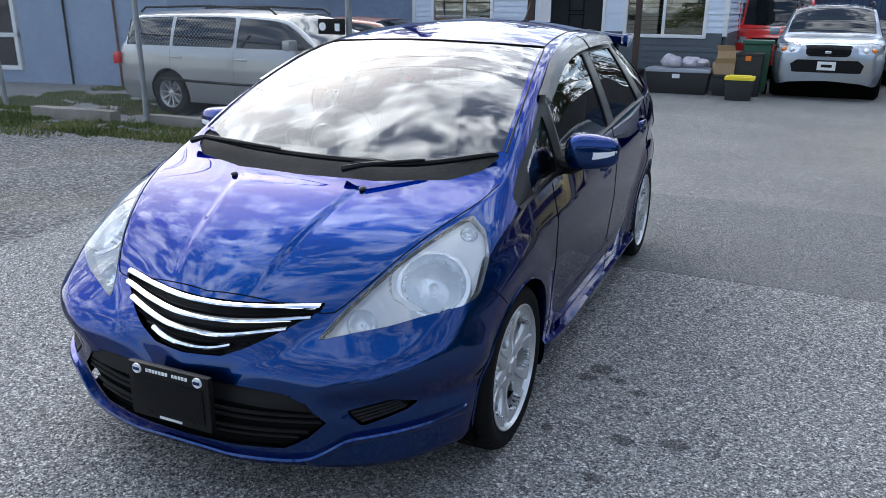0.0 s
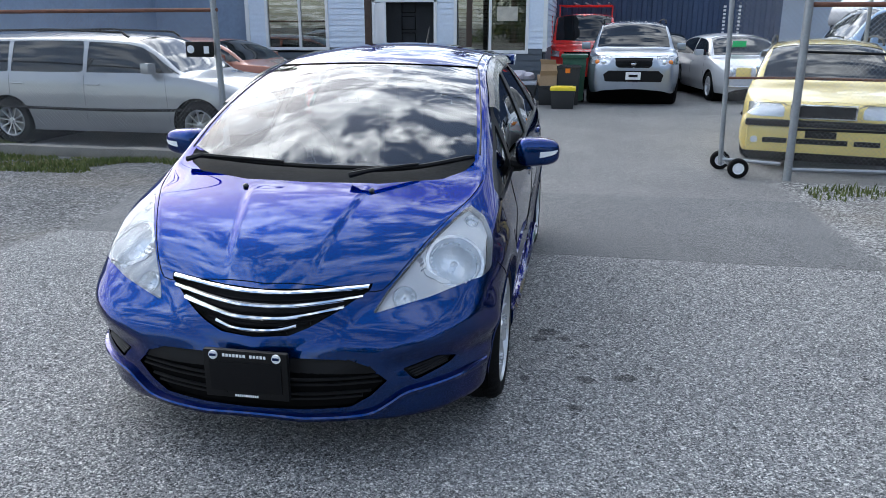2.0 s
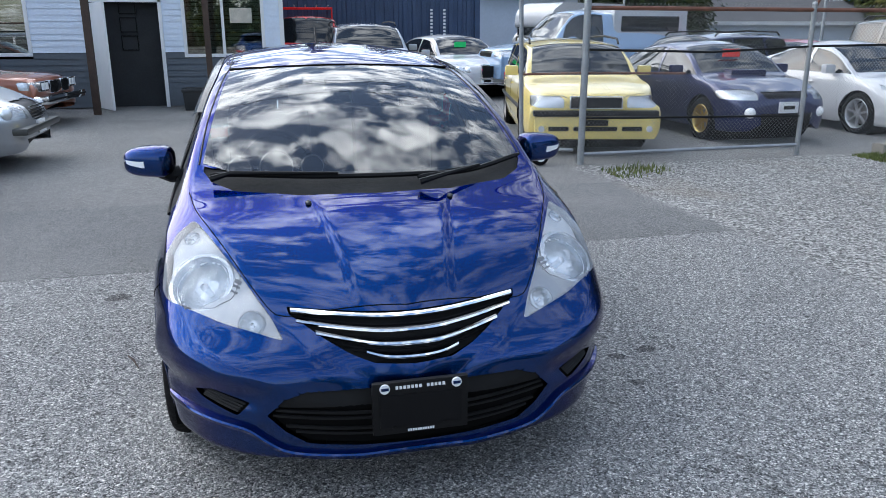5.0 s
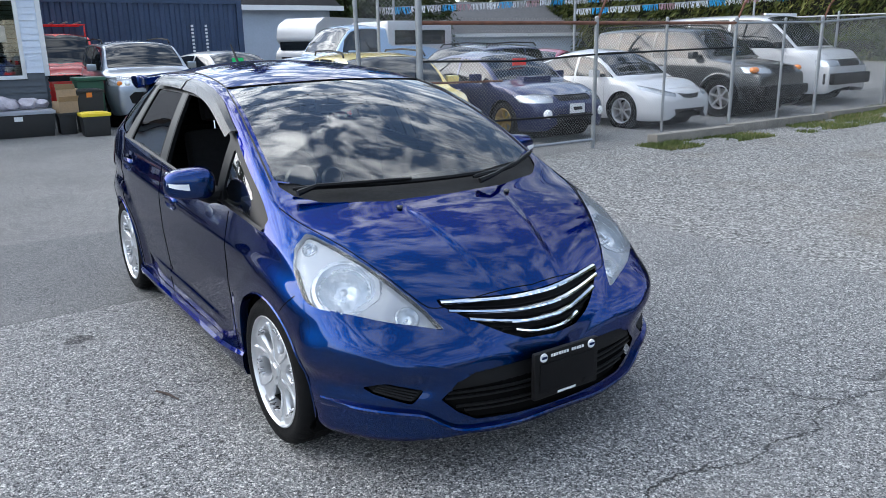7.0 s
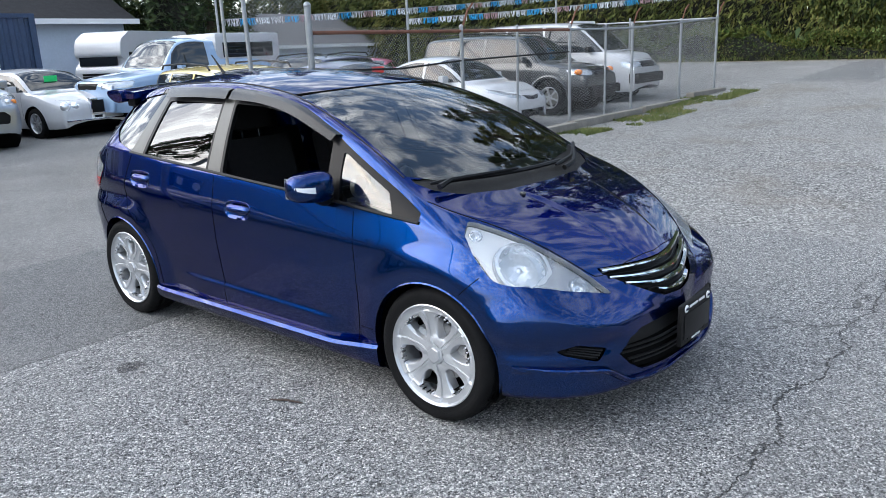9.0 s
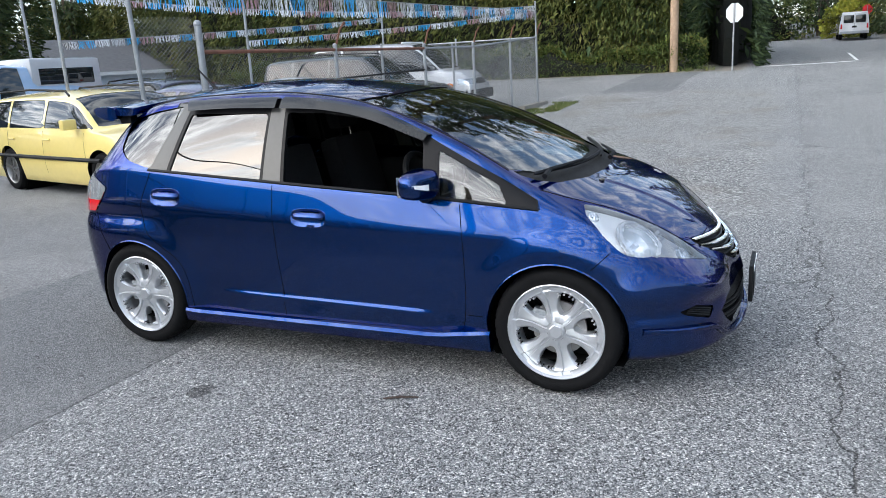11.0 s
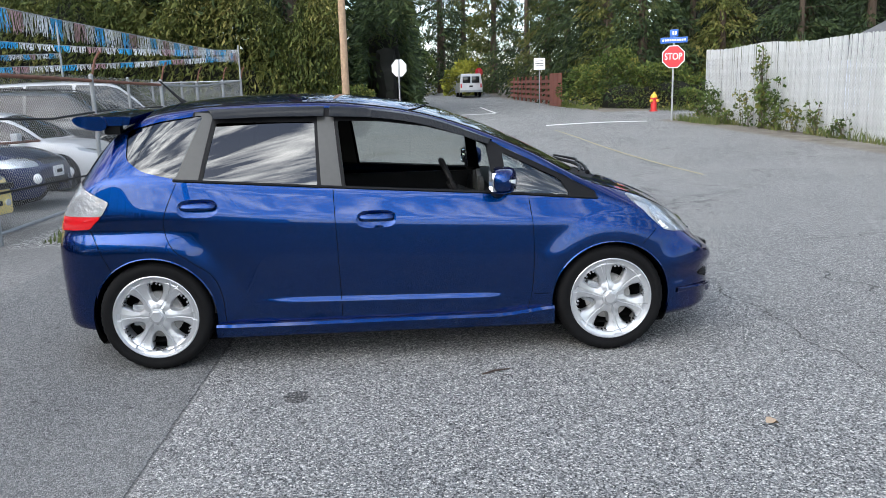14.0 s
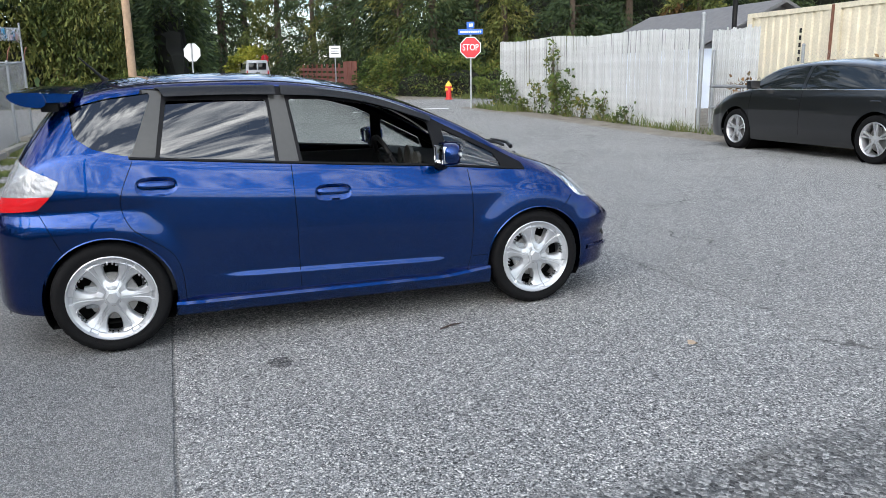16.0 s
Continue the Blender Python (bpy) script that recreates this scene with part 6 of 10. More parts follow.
    dark = op("MAXIMUM", op("MAXIMUM", crack, op("MULTIPLY", web, 0.8)), seamline)
    dark = op("MULTIPLY", dark, op("SUBTRACT", 1.0, g_))
    col = blend(op("MULTIPLY", dark, 0.75), col, (0.025, 0.024, 0.023))
    L.new(col, bsdf.inputs["Base Color"])
    bsdf.inputs["Roughness"].default_value = 0.88
    bsdf.inputs["Specular IOR Level"].default_value = 0.3
    h = op("ADD", op("MULTIPLY", d1, -0.5), op("MULTIPLY", op("MULTIPLY", d3, g_), -1.6))
    h = op("SUBTRACT", h, op("MULTIPLY", dark, 1.5))
    bp = N.new("ShaderNodeBump")
    bp.inputs["Strength"].default_value, bp.inputs["Distance"].default_value = 0.9, 0.012
    L.new(h, bp.inputs["Height"])
    L.new(bp.outputs[0], bsdf.inputs["Normal"])
    return m


def make_ground():
    xs = sorted(set(list(np.linspace(-14, 30, 89)) + [-600, -300, -120, -60, -40, -25, 35, 40, 45, 50, 55, 60, 75, 90, 120, 160, 300, 600]))
    ys = sorted(set(list(np.linspace(-16, 20, 73)) + [-600, -300, -120, -60, -40, -25, 28, 40, 60, 100, 200, 600]))
    V = [(x, y, ground_z(min(x, 160), y)) for x in xs for y in ys]
    n = len(ys)
    F = [(i * n + j, (i + 1) * n + j, (i + 1) * n + j + 1, i * n + j + 1) for i in range(len(xs) - 1) for j in range(n - 1)]
    return from_arrays("ground", V, F, ground_material(), None, True)


ground = tagged(make_ground(), "worn grey asphalt lot with gravel verges and a street", "ground", kind="structure")


# ---- street paint ----
def stripe(name, a, b, w, material, label):
    d = (Vector(b) - Vector(a)).normalized()
    n = Vector((-d.y, d.x)) * w / 2
    bm = bmesh.new()
    k = 24
    rows = []
    for i in range(k + 1):
        p = Vector(a).lerp(Vector(b), i / k)
        rows.append([bm.verts.new((q.x, q.y, ground_z(q.x, q.y) + 0.012)) for q in (p - n, p + n)])
    for r0, r1 in zip(rows, rows[1:]):
        bm.faces.new((r0[0], r1[0], r1[1], r0[1]))
    return tagged(part(name, bm, material), label, "road marking", kind="structure")


stripe("stop_line", (20.6, -5.0), (20.2, -8.3), 0.4, M_LINE, "white painted stop line across the street")
stripe("centre_line", (7.0, -4.93), (18.5, -4.88), 0.05, M_YLINE, "faded yellow line along the street")
stripe("stop_line", (30.5, -1.2), (31.0, -4.6), 0.4, M_LINE, "white painted stop line at the crossroads")
stripe("centre_line", (31.5, -4.7), (40, -4.9), 0.12, M_LINE, "pale line along the far street")


def oil_spot(x, y, r, seed):
    rnd = random.Random(seed)
    bm = bmesh.new()
    n = 18
    vs = [bm.verts.new((x + r * (1 + rnd.uniform(-0.35, 0.3)) * math.cos(2 * math.pi * k / n) * 1.2, y + r * (1 + rnd.uniform(-0.35, 0.3)) * math.sin(2 * math.pi * k / n), 0.004)) for k in range(n)]
    bm.faces.new(vs)
    tagged(part("oil_stain", bm, M_OIL), "small dark oil spot on the asphalt", "stain", "oil spots", "structure")


M_OIL = mat("oil_soaked_asphalt", (0.06, 0.058, 0.057), 0.75, vary=0.75, vscale=40, bump=0.5, bscale=120)
nt_, b_ = M_OIL.node_tree, M_OIL.node_tree.nodes["Principled BSDF"]
nz_ = nt_.nodes.new("ShaderNodeTexNoise")
nz_.inputs["Scale"].default_value, nz_.inputs["Detail"].default_value = 55.0, 5
mr_ = nt_.nodes.new("ShaderNodeMapRange")
mr_.inputs[1].default_value, mr_.inputs[2].default_value, mr_.inputs[3].default_value, mr_.inputs[4].default_value = 0.35, 0.6, 0.15, 0.75
nt_.links.new(nz_.outputs[0], mr_.inputs[0])
nt_.links.new(mr_.outputs[0], b_.inputs["Alpha"])
for k_, (x_, y_, r_) in enumerate(((1.23, -1.07, 0.035), (1.415, -1.025, 0.045), (1.184, -1.355, 0.03), (1.03, -0.52, 0.045), (1.12, -0.6, 0.03), (0.98, -0.62, 0.04), (1.22, -0.68, 0.028), (1.16, -0.83, 0.02), (0.95, -1.1, 0.025), (-1.3, 0.45, 0.07))):
    oil_spot(x_, y_, r_, k_)
bm = bmesh.new()
tube(bm, [(-1.12, -0.49, 0.008), (-1.085, -0.56, 0.012), (-1.055, -0.645, 0.008)], [0.004, 0.006, 0.003], 6)
tagged(part("twig", bm, M_BROWNPOST), "short dark twig lying on the asphalt", "twig")
bm = bmesh.new()
vs_ = [bm.verts.new((-1.85 + 0.024 * math.cos(t) * (1 + 0.5 * math.sin(3 * t)), -1.685 + 0.028 * math.sin(t), 0.008 + 0.008 * math.cos(2 * t))) for t in np.linspace(0, 2 * math.pi, 14, endpoint=False)]
bm.faces.new(vs_)
tagged(part("leaf", bm, mat("dry_leaf", (0.4, 0.3, 0.21), 0.8, vary=0.3, vscale=30)), "dry curled brown leaf on the asphalt", "leaf")


# ---- fences ----
def chain_mesh(bm, p, q, z0, z1, pitch=0.052, r=0.0014):
    """Woven wire between two feet: diagonals both ways."""
    p, q = Vector(p), Vector(q)
    d = q - p
    Ln = d.length
    d.normalize()
    hgt = z1 - z0
    nrm = Vector((-d.y, d.x, 0)) * 0.003
    for sgn in (1, -1):
        k = -hgt
        while k < Ln:
            a0, a1 = max(k, 0), min(k + hgt, Ln)
            if a1 - a0 > 0.01:
                u0, u1 = (a0 - k), (a1 - k)
                zz0, zz1 = (z0 + u0, z0 + u1) if sgn > 0 else (z1 - u0, z1 - u1)
                A = p + d * a0 + nrm * sgn
                B = p + d * a1 + nrm * sgn
                A.z, B.z = p.z + zz0, p.z + zz1
                side_ = (B - A).cross(nrm).normalized() * r
                nn = nrm.normalized() * r
                vs = [[bm.verts.new(P + o) for o in (side_, nn, -side_, -nn)] for P in (A, B)]
                for j in range(4):
                    bm.faces.new((vs[0][j], vs[0][(j + 1) % 4], vs[1][(j + 1) % 4], vs[1][j]))
            k += pitch * 1.414 / 1.414
    return bm


def fence_post(fence, x, y, z1, r=0.03, z0=None, m=None, cap=True, lean=0.0):
    bm = bmesh.new()
    g = ground_z(x, y) if z0 is None else z0
    cyl(bm, (x, y, g), (x + lean, y, z1), r, n=14)
    if cap:
        bmesh.ops.create_uvsphere(bm, u_segments=12, v_segments=6, radius=r * 1.15, matrix=Matrix.Translation((x + lean, y, z1)))
    return part("post", bm, m or M_GALV, fence)


def rail(fence, pts, r, m, name="rail"):
    bm = bmesh.new()
    tube(bm, pts, r, 8)
    return part(name, bm, m, fence)


fr = thing("chain_link_fence", "galvanised chain-link fence with rusty top rail and angled arms", "fence")
FX = [3.36, 6.38, 9.6, 12.15, 14.65, 16.9]
for i_, x_ in enumerate(FX):
    fence_post(fr, x_, 4.2, 2.12 if i_ == 0 else 1.86 + ground_z(x_, 4.2), 0.042 if i_ == 0 else 0.03)
    if i_:
        bm = bmesh.new()
        tube(bm, [(x_, 4.2, 1.8 + ground_z(x_, 4.2)), (x_ + 0.12, 4.16, 2.1 + ground_z(x_, 4.2)), (x_ + 0.2, 4.12, 2.2 + ground_z(x_, 4.2))], 0.016, 6)
        part("arm", bm, M_RUST, fr)
for x_ in (7.9, 11.0):
    fence_post(fr, x_, 4.21, 1.86, 0.022)
gz_ = lambda x: ground_z(x, 4.2)
rail(fr, [(3.36, 4.2, 1.8), (9.6, 4.2, 1.79)], 0.024, M_RUST, "top_rail")
rail(fr, [(9.6, 4.2, 1.79), (12.15, 4.2, 1.79 + gz_(12.15)), (16.9, 4.2, 1.82 + gz_(16.9))], 0.02, M_GALV, "top_rail")
rail(fr, [(3.36, 4.2, 1.34), (5, 4.2, 1.3), (6.4, 4.2, 1.36), (9.6, 4.2, 1.4)], 0.014, M_BLACK, "brace")
rail(fr, [(3.36, 4.2, 0.12), (6.38, 4.2, 0.13)], 0.022, M_GALV, "bottom_rail")
rail(fr, [(3.36, 4.2, 0.55), (6.38, 4.2, 0.5)], 0.014, M_BLACK, "brace")
for a_, b_ in zip(FX, FX[1:]):
    bm = bmesh.new()
    chain_mesh(bm, (a_, 4.2, gz_(a_)), (b_, 4.2, gz_(b_)), 0.06, 1.86)
    part("wire_mesh", bm, M_WIRE, fr, "diamond wire mesh", smooth=False)
fence_post(fr, 16.9, 4.2, 2.95, 0.022)
fence_post(fr, 16.9, 6.6, 1.9 + gz_(16.9), 0.028)
fence_post(fr, 16.9, 9.2, 1.9 + gz_(16.9), 0.028)
rail(fr, [(16.9, 4.2, 2.02), (16.9, 9.2, 2.02)], 0.02, M_GALV, "top_rail")
bm = bmesh.new()
chain_mesh(bm, (16.9, 4.2, gz_(16.9)), (16.9, 9.2, gz_(16.9)), 0.06, 1.84)
part("wire_mesh", bm, M_WIRE, fr, smooth=False)

gt = thing("gate", "chain-link gate leaf on two small wheels standing open", "gate")
fence_post(gt, 2.72, 4.52, 2.55, 0.027, 0.1, lean=-0.07)
rail(gt, [(2.72, 4.52, 0.16), (3.3, 4.3, 0.16)], 0.02, M_GALV)
rail(gt, [(2.7, 4.52, 1.05), (3.36, 4.27, 1.07), (4.7, 4.25, 1.05)], 0.014, M_RUST)
bm = bmesh.new()
chain_mesh(bm, (2.72, 4.52, 0), (3.32, 4.24, 0), 0.15, 2.2)
part("wire_mesh", bm, M_WIRE, gt, smooth=False)
for dx_, dy_ in ((0.14, -0.27), (0.04, 0.27)):
    bm = bmesh.new()
    lathe(bm, [(-0.035, 0.06), (-0.035, 0.095), (-0.02, 0.108), (0.02, 0.108), (0.035, 0.095), (0.035, 0.06)], 28, "y", (2.72 + dx_, 4.52 + dy_, 0.108))
    tw_ = part("gate_wheel", bm, M_RUBBER, gt, "black rubber gate wheel with white hub")
    bm = bmesh.new()
    lathe(bm, [(-0.036, 0.001), (-0.04, 0.025), (-0.03, 0.03), (-0.028, 0.055), (-0.036, 0.062), (0.036, 0.062), (0.036, 0.001)], 24, "y", (2.72 + dx_, 4.52 + dy_, 0.108))
    part("hub", bm, M_TRIM, tw_)
bm = bmesh.new()
tube(bm, [(2.86, 4.25, 0.108), (2.76, 4.79, 0.108)], 0.014, 8)
tube(bm, [(2.81, 4.5, 0.108), (2.73, 4.52, 0.2)], 0.018, 8)
part("axle", bm, M_GALV, gt)

fl = thing("chain_link_fence", "galvanised chain-link fence with rusty rail beside the drive", "fence")
for x_, y_, z_, ln_ in ((-3.0, 4.15, 2.5, -0.06), (-6.22, 4.15, 1.95, 0.0), (-9.5, 4.55, 1.95, -0.1), (-12.8, 4.95, 1.95, 0)):
    fence_post(fl, x_, y_, z_, 0.036, lean=ln_)
LP = [(-3.0, 4.15), (-6.22, 4.15), (-9.5, 4.55), (-12.8, 4.95)]
for (a_, b_), (c_, d_) in zip(LP, LP[1:]):
    bm = bmesh.new()
    chain_mesh(bm, (a_, b_, 0), (c_, d_, 0), 0.05, 1.78)
    part("wire_mesh", bm, M_WIRE, fl, "diamond wire mesh", smooth=False)
    rail(fl, [(a_, b_, 1.76), (c_, d_, 1.74)], 0.022, M_RUST, "top_rail")
bx = thing("box", "black metal box with white stickers on a fence post", "box")
bm = bmesh.new()
box(bm, -3.36, -3.05, 4.02, 4.1, 1.24, 1.41, 0.006)
bb_ = part("case", bm, M_BLACK, bx)
bm = bmesh.new()
lathe(bm, [(4.02, 0.045), (4.014, 0.044), (4.014, 0.001)], 20, "y", (-3.3, 0, 1.325))
part("sticker", bm, M_TRIM, bb_)
bm = bmesh.new()
box(bm, -3.135, -3.075, 4.012, 4.02, 1.28, 1.36)
part("sticker", bm, M_TRIM, bb_)


def kerb(p, q, h=0.14, w=0.16, label="weathered concrete kerb along the fence"):
    d = Vector((q[0] - p[0], q[1] - p[1], 0))
    a = math.degrees(math.atan2(d.y, d.x))
    bm = bmesh.new()
    n = max(2, int(d.length / 0.25))
    box(bm, 0, d.length, -w / 2, w / 2, -0.03, h, 0.025)
    bmesh.ops.subdivide_edges(bm, edges=[e for e in bm.edges if abs((e.verts[0].co - e.verts[1].co).x) > 0.4], cuts=n)
    for v in bm.verts:
        v.co += 0.012 * noise.noise_vector(v.co * 3.1 + Vector((p[0], p[1], 0)))
    ob = tagged(part("kerb", bm, M_CONC), label, "kerb", "kerbs", "structure")
    ob.matrix_basis = pose(p[0], p[1], ground_z(*p), 0, 0, a)


kerb((-8.2, 4.05), (-6.75, 4.12), 0.15, 0.2)
kerb((-6.3, 4.3), (-3.2, 4.25), 0.12, 0.18)
kerb((7.4, 3.95), (9.4, 3.98), 0.14, 0.2)
kerb((9.5, 4.1), (12.4, 4.12), 0.14)
kerb((12.5, 4.1), (15.0, 4.1), 0.14)
kerb((15.1, 4.1), (17.1, 4.05), 0.15, 0.2)


# ---- grass ----
def grass(name, regions, n, hmin, hmax, material, label, seed=1):
    rng = np.random.default_rng(seed)
    V, F = [], []
    for x0, x1, y0, y1, dens in regions:
        k = int(n * dens * (x1 - x0) * (y1 - y0))
        for _ in range(k):
            x, y = rng.uniform(x0, x1), rng.uniform(y0, y1)
            if noise.noise(Vector((x * 0.9, y * 1.4, seed))) + 0.35 * noise.noise(Vector((x * 5, y * 5, 2))) < -0.1:
                continue
            h = rng.uniform(hmin, hmax) * (0.6 + 0.8 * max(0, noise.noise(Vector((x * 1.7, y * 1.7, 5))) + 0.4))
            a = rng.uniform(0, 6.28)
            w = 0.006 + 0.004 * rng.random()
            dx, dy = math.cos(a), math.sin(a)
            lean = h * rng.uniform(0.1, 0.8)
            b = rng.uniform(0, 6.28)
            g = ground_z(x, y)
            o = len(V)
            V += [(x - dx * w, y - dy * w, g), (x + dx * w, y + dy * w, g), (x + dx * w * 0.7 + 0.4 * lean * math.cos(b), y + dy * w * 0.7 + 0.4 * lean * math.sin(b), g + h * 0.6), (x - dx * w * 0.7 + 0.4 * lean * math.cos(b), y - dy * w * 0.7 + 0.4 * lean * math.sin(b), g + h * 0.6), (x + lean * math.cos(b), y + lean * math.sin(b), g + h)]
            F += [(o, o + 1, o + 2, o + 3), (o + 3, o + 2, o + 4)]
    return tagged(from_arrays(name, V, F, material), label, "grass", kind="stuff")


def leafmat(name, cols, rough=0.6, vscale=0.5):
    """Leaves that differ one by one and by patches."""
    m = bpy.data.materials.new(name)
    nt, b = nodes_of(m)
    g = nt.nodes.new("ShaderNodeNewGeometry")
    r = nt.nodes.new("ShaderNodeValToRGB")
    e = r.color_ramp.elements
    while len(e) < len(cols):
        e.new(0.5)
    for i, (k, c) in enumerate(zip(e, cols)):
        k.position, k.color = i / (len(cols) - 1), (*c, 1)
    n = nt.nodes.new("ShaderNodeTexNoise")
    n.inputs["Scale"].default_value = vscale
    n.inputs["Detail"].default_value = 3
    nt.links.new(g.outputs["Position"], n.inputs["Vector"])
    a = nt.nodes.new("ShaderNodeMath")
    a.operation = "MULTIPLY_ADD"
    nt.links.new(g.outputs["Random Per Island"], a.inputs[0])
    a.inputs[1].default_value = 0.6
    mr = nt.nodes.new("ShaderNodeMapRange")
    mr.inputs[1].default_value, mr.inputs[2].default_value, mr.inputs[3].default_value, mr.inputs[4].default_value = 0.35, 0.65, 0.0, 0.4
    nt.links.new(n.outputs[0], mr.inputs[0])
    nt.links.new(mr.outputs[0], a.inputs[2])
    nt.links.new(a.outputs[0], r.inputs[0])
    nt.links.new(r.outputs[0], b.inputs["Base Color"])
    b.inputs["Roughness"].default_value = rough
    b.inputs["Specular IOR Level"].default_value = 0.25
    return m


M_GRASS = leafmat("lawn_grass", [(0.05, 0.07, 0.02), (0.085, 0.115, 0.03), (0.14, 0.16, 0.05), (0.26, 0.22, 0.11)], 0.7, 1.2)
grass("grass", [(-9.0, -4.0, 3.15, 4.1, 1.0), (-4.2, -3.05, 3.4, 4.3, 0.8), (-10.5, -6.6, 4.3, 7.6, 0.8), (-9.5, -6.0, 2.7, 3.3, 0.35)], 2200, 0.02, 0.07, M_GRASS, "patchy green grass along the fence", 3)
grass("grass", [(7.0, 9.6, 3.25, 3.95, 1.0), (10.3, 17.2, 3.1, 4.1, 0.6), (12.5, 15.5, 3.9, 4.3, 1.0), (3.4, 4.2, 3.2, 3.8, 0.25)], 2400, 0.02, 0.07, M_GRASS, "green grass tufts growing along the fence foot", 4)


# ---- buildings ----
def wall_box(name, x0, x1, y0, y1, z0, z1, m, label, cat="wall"):
    bm = bmesh.new()
    box(bm, x0, x1, y0, y1, z0, z1)
    return tagged(part(name, bm, m, smooth=False), label, cat, kind="structure")


def window(parent, x0, x1, z0, z1, y, mull=(), blind=0.0, t=0.07):
    """A sliding window in a wall that faces -Y: frame pieces, mullions, panes and a pale blind behind."""
    w = new("window")
    w.parent = parent
    for a, b, c, d in ((x0 - t, x1 + t, z0 - t, z0), (x0 - t, x1 + t, z1, z1 + t), (x0 - t, x0, z0, z1), (x1, x1 + t, z0, z1)):
        bm = bmesh.new()
        box(bm, a, b, y - 0.05, y + 0.03, c, d, 0.006)
        part("frame", bm, M_TRIM, w)
    for mx in mull:
        bm = bmesh.new()
        box(bm, mx - 0.03, mx + 0.03, y - 0.035, y + 0.02, z0, z1, 0.005)
        part("mullion", bm, M_TRIM, w)
    xs = [x0, *mull, x1]
    for a, b in zip(xs, xs[1:]):
        bm = bmesh.new()
        box(bm, a, b, y + 0.0, y + 0.006, z0, z1)
        part("pane", bm, M_WINGLASS, w)
    bm = bmesh.new()
    n = 16
    for k in range(n):
        zz = z0 + (z1 - z0) * k / n
        box(bm, x0, x1, y + 0.1, y + 0.106, zz + 0.01, zz + (z1 - z0) / n - 0.004)
    bl = part("blind", bm, M_BLIND, w, smooth=False)
    return w


M_WINGLASS = glass("house_window_glass", (0.6, 0.66, 0.65), 1.0, 2.3)
M_BLIND = mat("pale_blind", (0.3, 0.36, 0.36), 0.8, vary=0.1)
M_ROOMSHADE = mat("room_shade", (0.03, 0.032, 0.035), 0.9, vary=0.2)

hs_ = thing("house", "small white clapboard office with slate-blue base and brown porch posts", "house")
HY, HX0, HX1, HT = 13.0, -6.6, 0.32, 3.1
OPEN = [(-6.05, -4.67, 1.12, 2.45), (-3.5, -2.16, 0.0, 2.1), (-1.64, -0.12, 1.08, 2.45)]
z_ = 0.02
row_ = 0
while z_ < HT:
    spans = [(HX0 + 0.06, HX1 - 0.06)]
    for a, b, c, d in OPEN:
        if z_ + 0.12 > c - 0.07 and z_ < d + 0.07:
            spans = [s for p, q in spans for s in ((p, min(q, a - 0.07)), (max(p, b + 0.07), q)) if s[1] - s[0] > 0.05]
    for p, q in spans:
        bm = bmesh.new()
        prism(bm, [(HY - 0.012, z_ + 0.125), (HY - 0.03, z_), (HY + 0.02, z_), (HY + 0.02, z_ + 0.125)], lambda c: (p, c[0], c[1]), lambda c: (q, c[0], c[1]))
        bmesh.ops.recalc_face_normals(bm, faces=bm.faces)
        part("siding_board", bm, M_SIDING if z_ > 1.05 else M_GREYSIDE, hs_, smooth=False)
    z_ += 0.122
    row_ += 1
# solid block right behind the openings; its near-black colour paints the unlit rooms
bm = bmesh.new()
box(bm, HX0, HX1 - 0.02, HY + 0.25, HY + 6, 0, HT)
part("core", bm, M_ROOMSHADE, hs_, smooth=False)
for k_ in range(25):
    bm = bmesh.new()
    zz = 0.02 + 0.122 * k_
    prism(bm, [(HX1 - 0.01, zz + 0.125), (HX1 + 0.015, zz), (HX1 - 0.05, zz), (HX1 - 0.05, zz + 0.125)], lambda c: (c[0], HY + 0.06, c[1]), lambda c: (c[0], HY + 6, c[1]))
    bmesh.ops.recalc_face_normals(bm, faces=bm.faces)
    part("siding_board", bm, M_SIDING if zz > 1.05 else M_GREYSIDE, hs_, smooth=False)
for x_, m_ in ((HX0, M_TRIM), (HX1 - 0.06, M_TRIM)):
    bm = bmesh.new()
    box(bm, x_, x_ + 0.09, HY - 0.045, HY + 0.05, 1.06, HT, 0.004)
    part("corner_board", bm, m_, hs_)
window(hs_, -6.05, -4.67, 1.12, 2.45, HY, (-5.29,))
window(hs_, -1.64, -0.12, 1.08, 2.45, HY, (-0.9,))
bm = bmesh.new()
box(bm, -0.75, -0.3, HY - 0.012, HY - 0.004, 1.7, 2.0)
part("notice", bm, mat("faded_notice", (0.5, 0.47, 0.4), 0.8, vary=0.3, vscale=8), hs_, "faded paper notice")
for a, b, c, d in ((-3.57, -3.5, 0, 2.17), (-2.16, -2.09, 0, 2.17), (-3.57, -2.09, 2.1, 2.17)):
    bm = bmesh.new()
    box(bm, a, b, HY - 0.05, HY + 0.1, c, d, 0.006)
    part("door_frame", bm, M_TRIM, hs_)
bm = bmesh.new()
box(bm, 0, 0.92, -0.045, 0, 0.02, 2.08, 0.006)
bmesh.ops.transform(bm, matrix=pose(-3.48, HY, 0, 0, 0, -62), verts=bm.verts)
dr_ = part("door", bm, M_TRIM, hs_, "white door standing open")
for k_ in range(3):
    bm = bmesh.new()
    zz = 1.15 + 0.36 * k_
    for a, b, c, d in ((-2.95, -2.62, zz, zz + 0.02), (-2.95, -2.62, zz + 0.28, zz + 0.3), (-2.95, -2.93, zz, zz + 0.3), (-2.64, -2.62, zz, zz + 0.3)):
        box(bm, a, b, HY + 0.22, HY + 0.245, c, d)
    part("picture_frame", bm, M_BLACK, hs_)
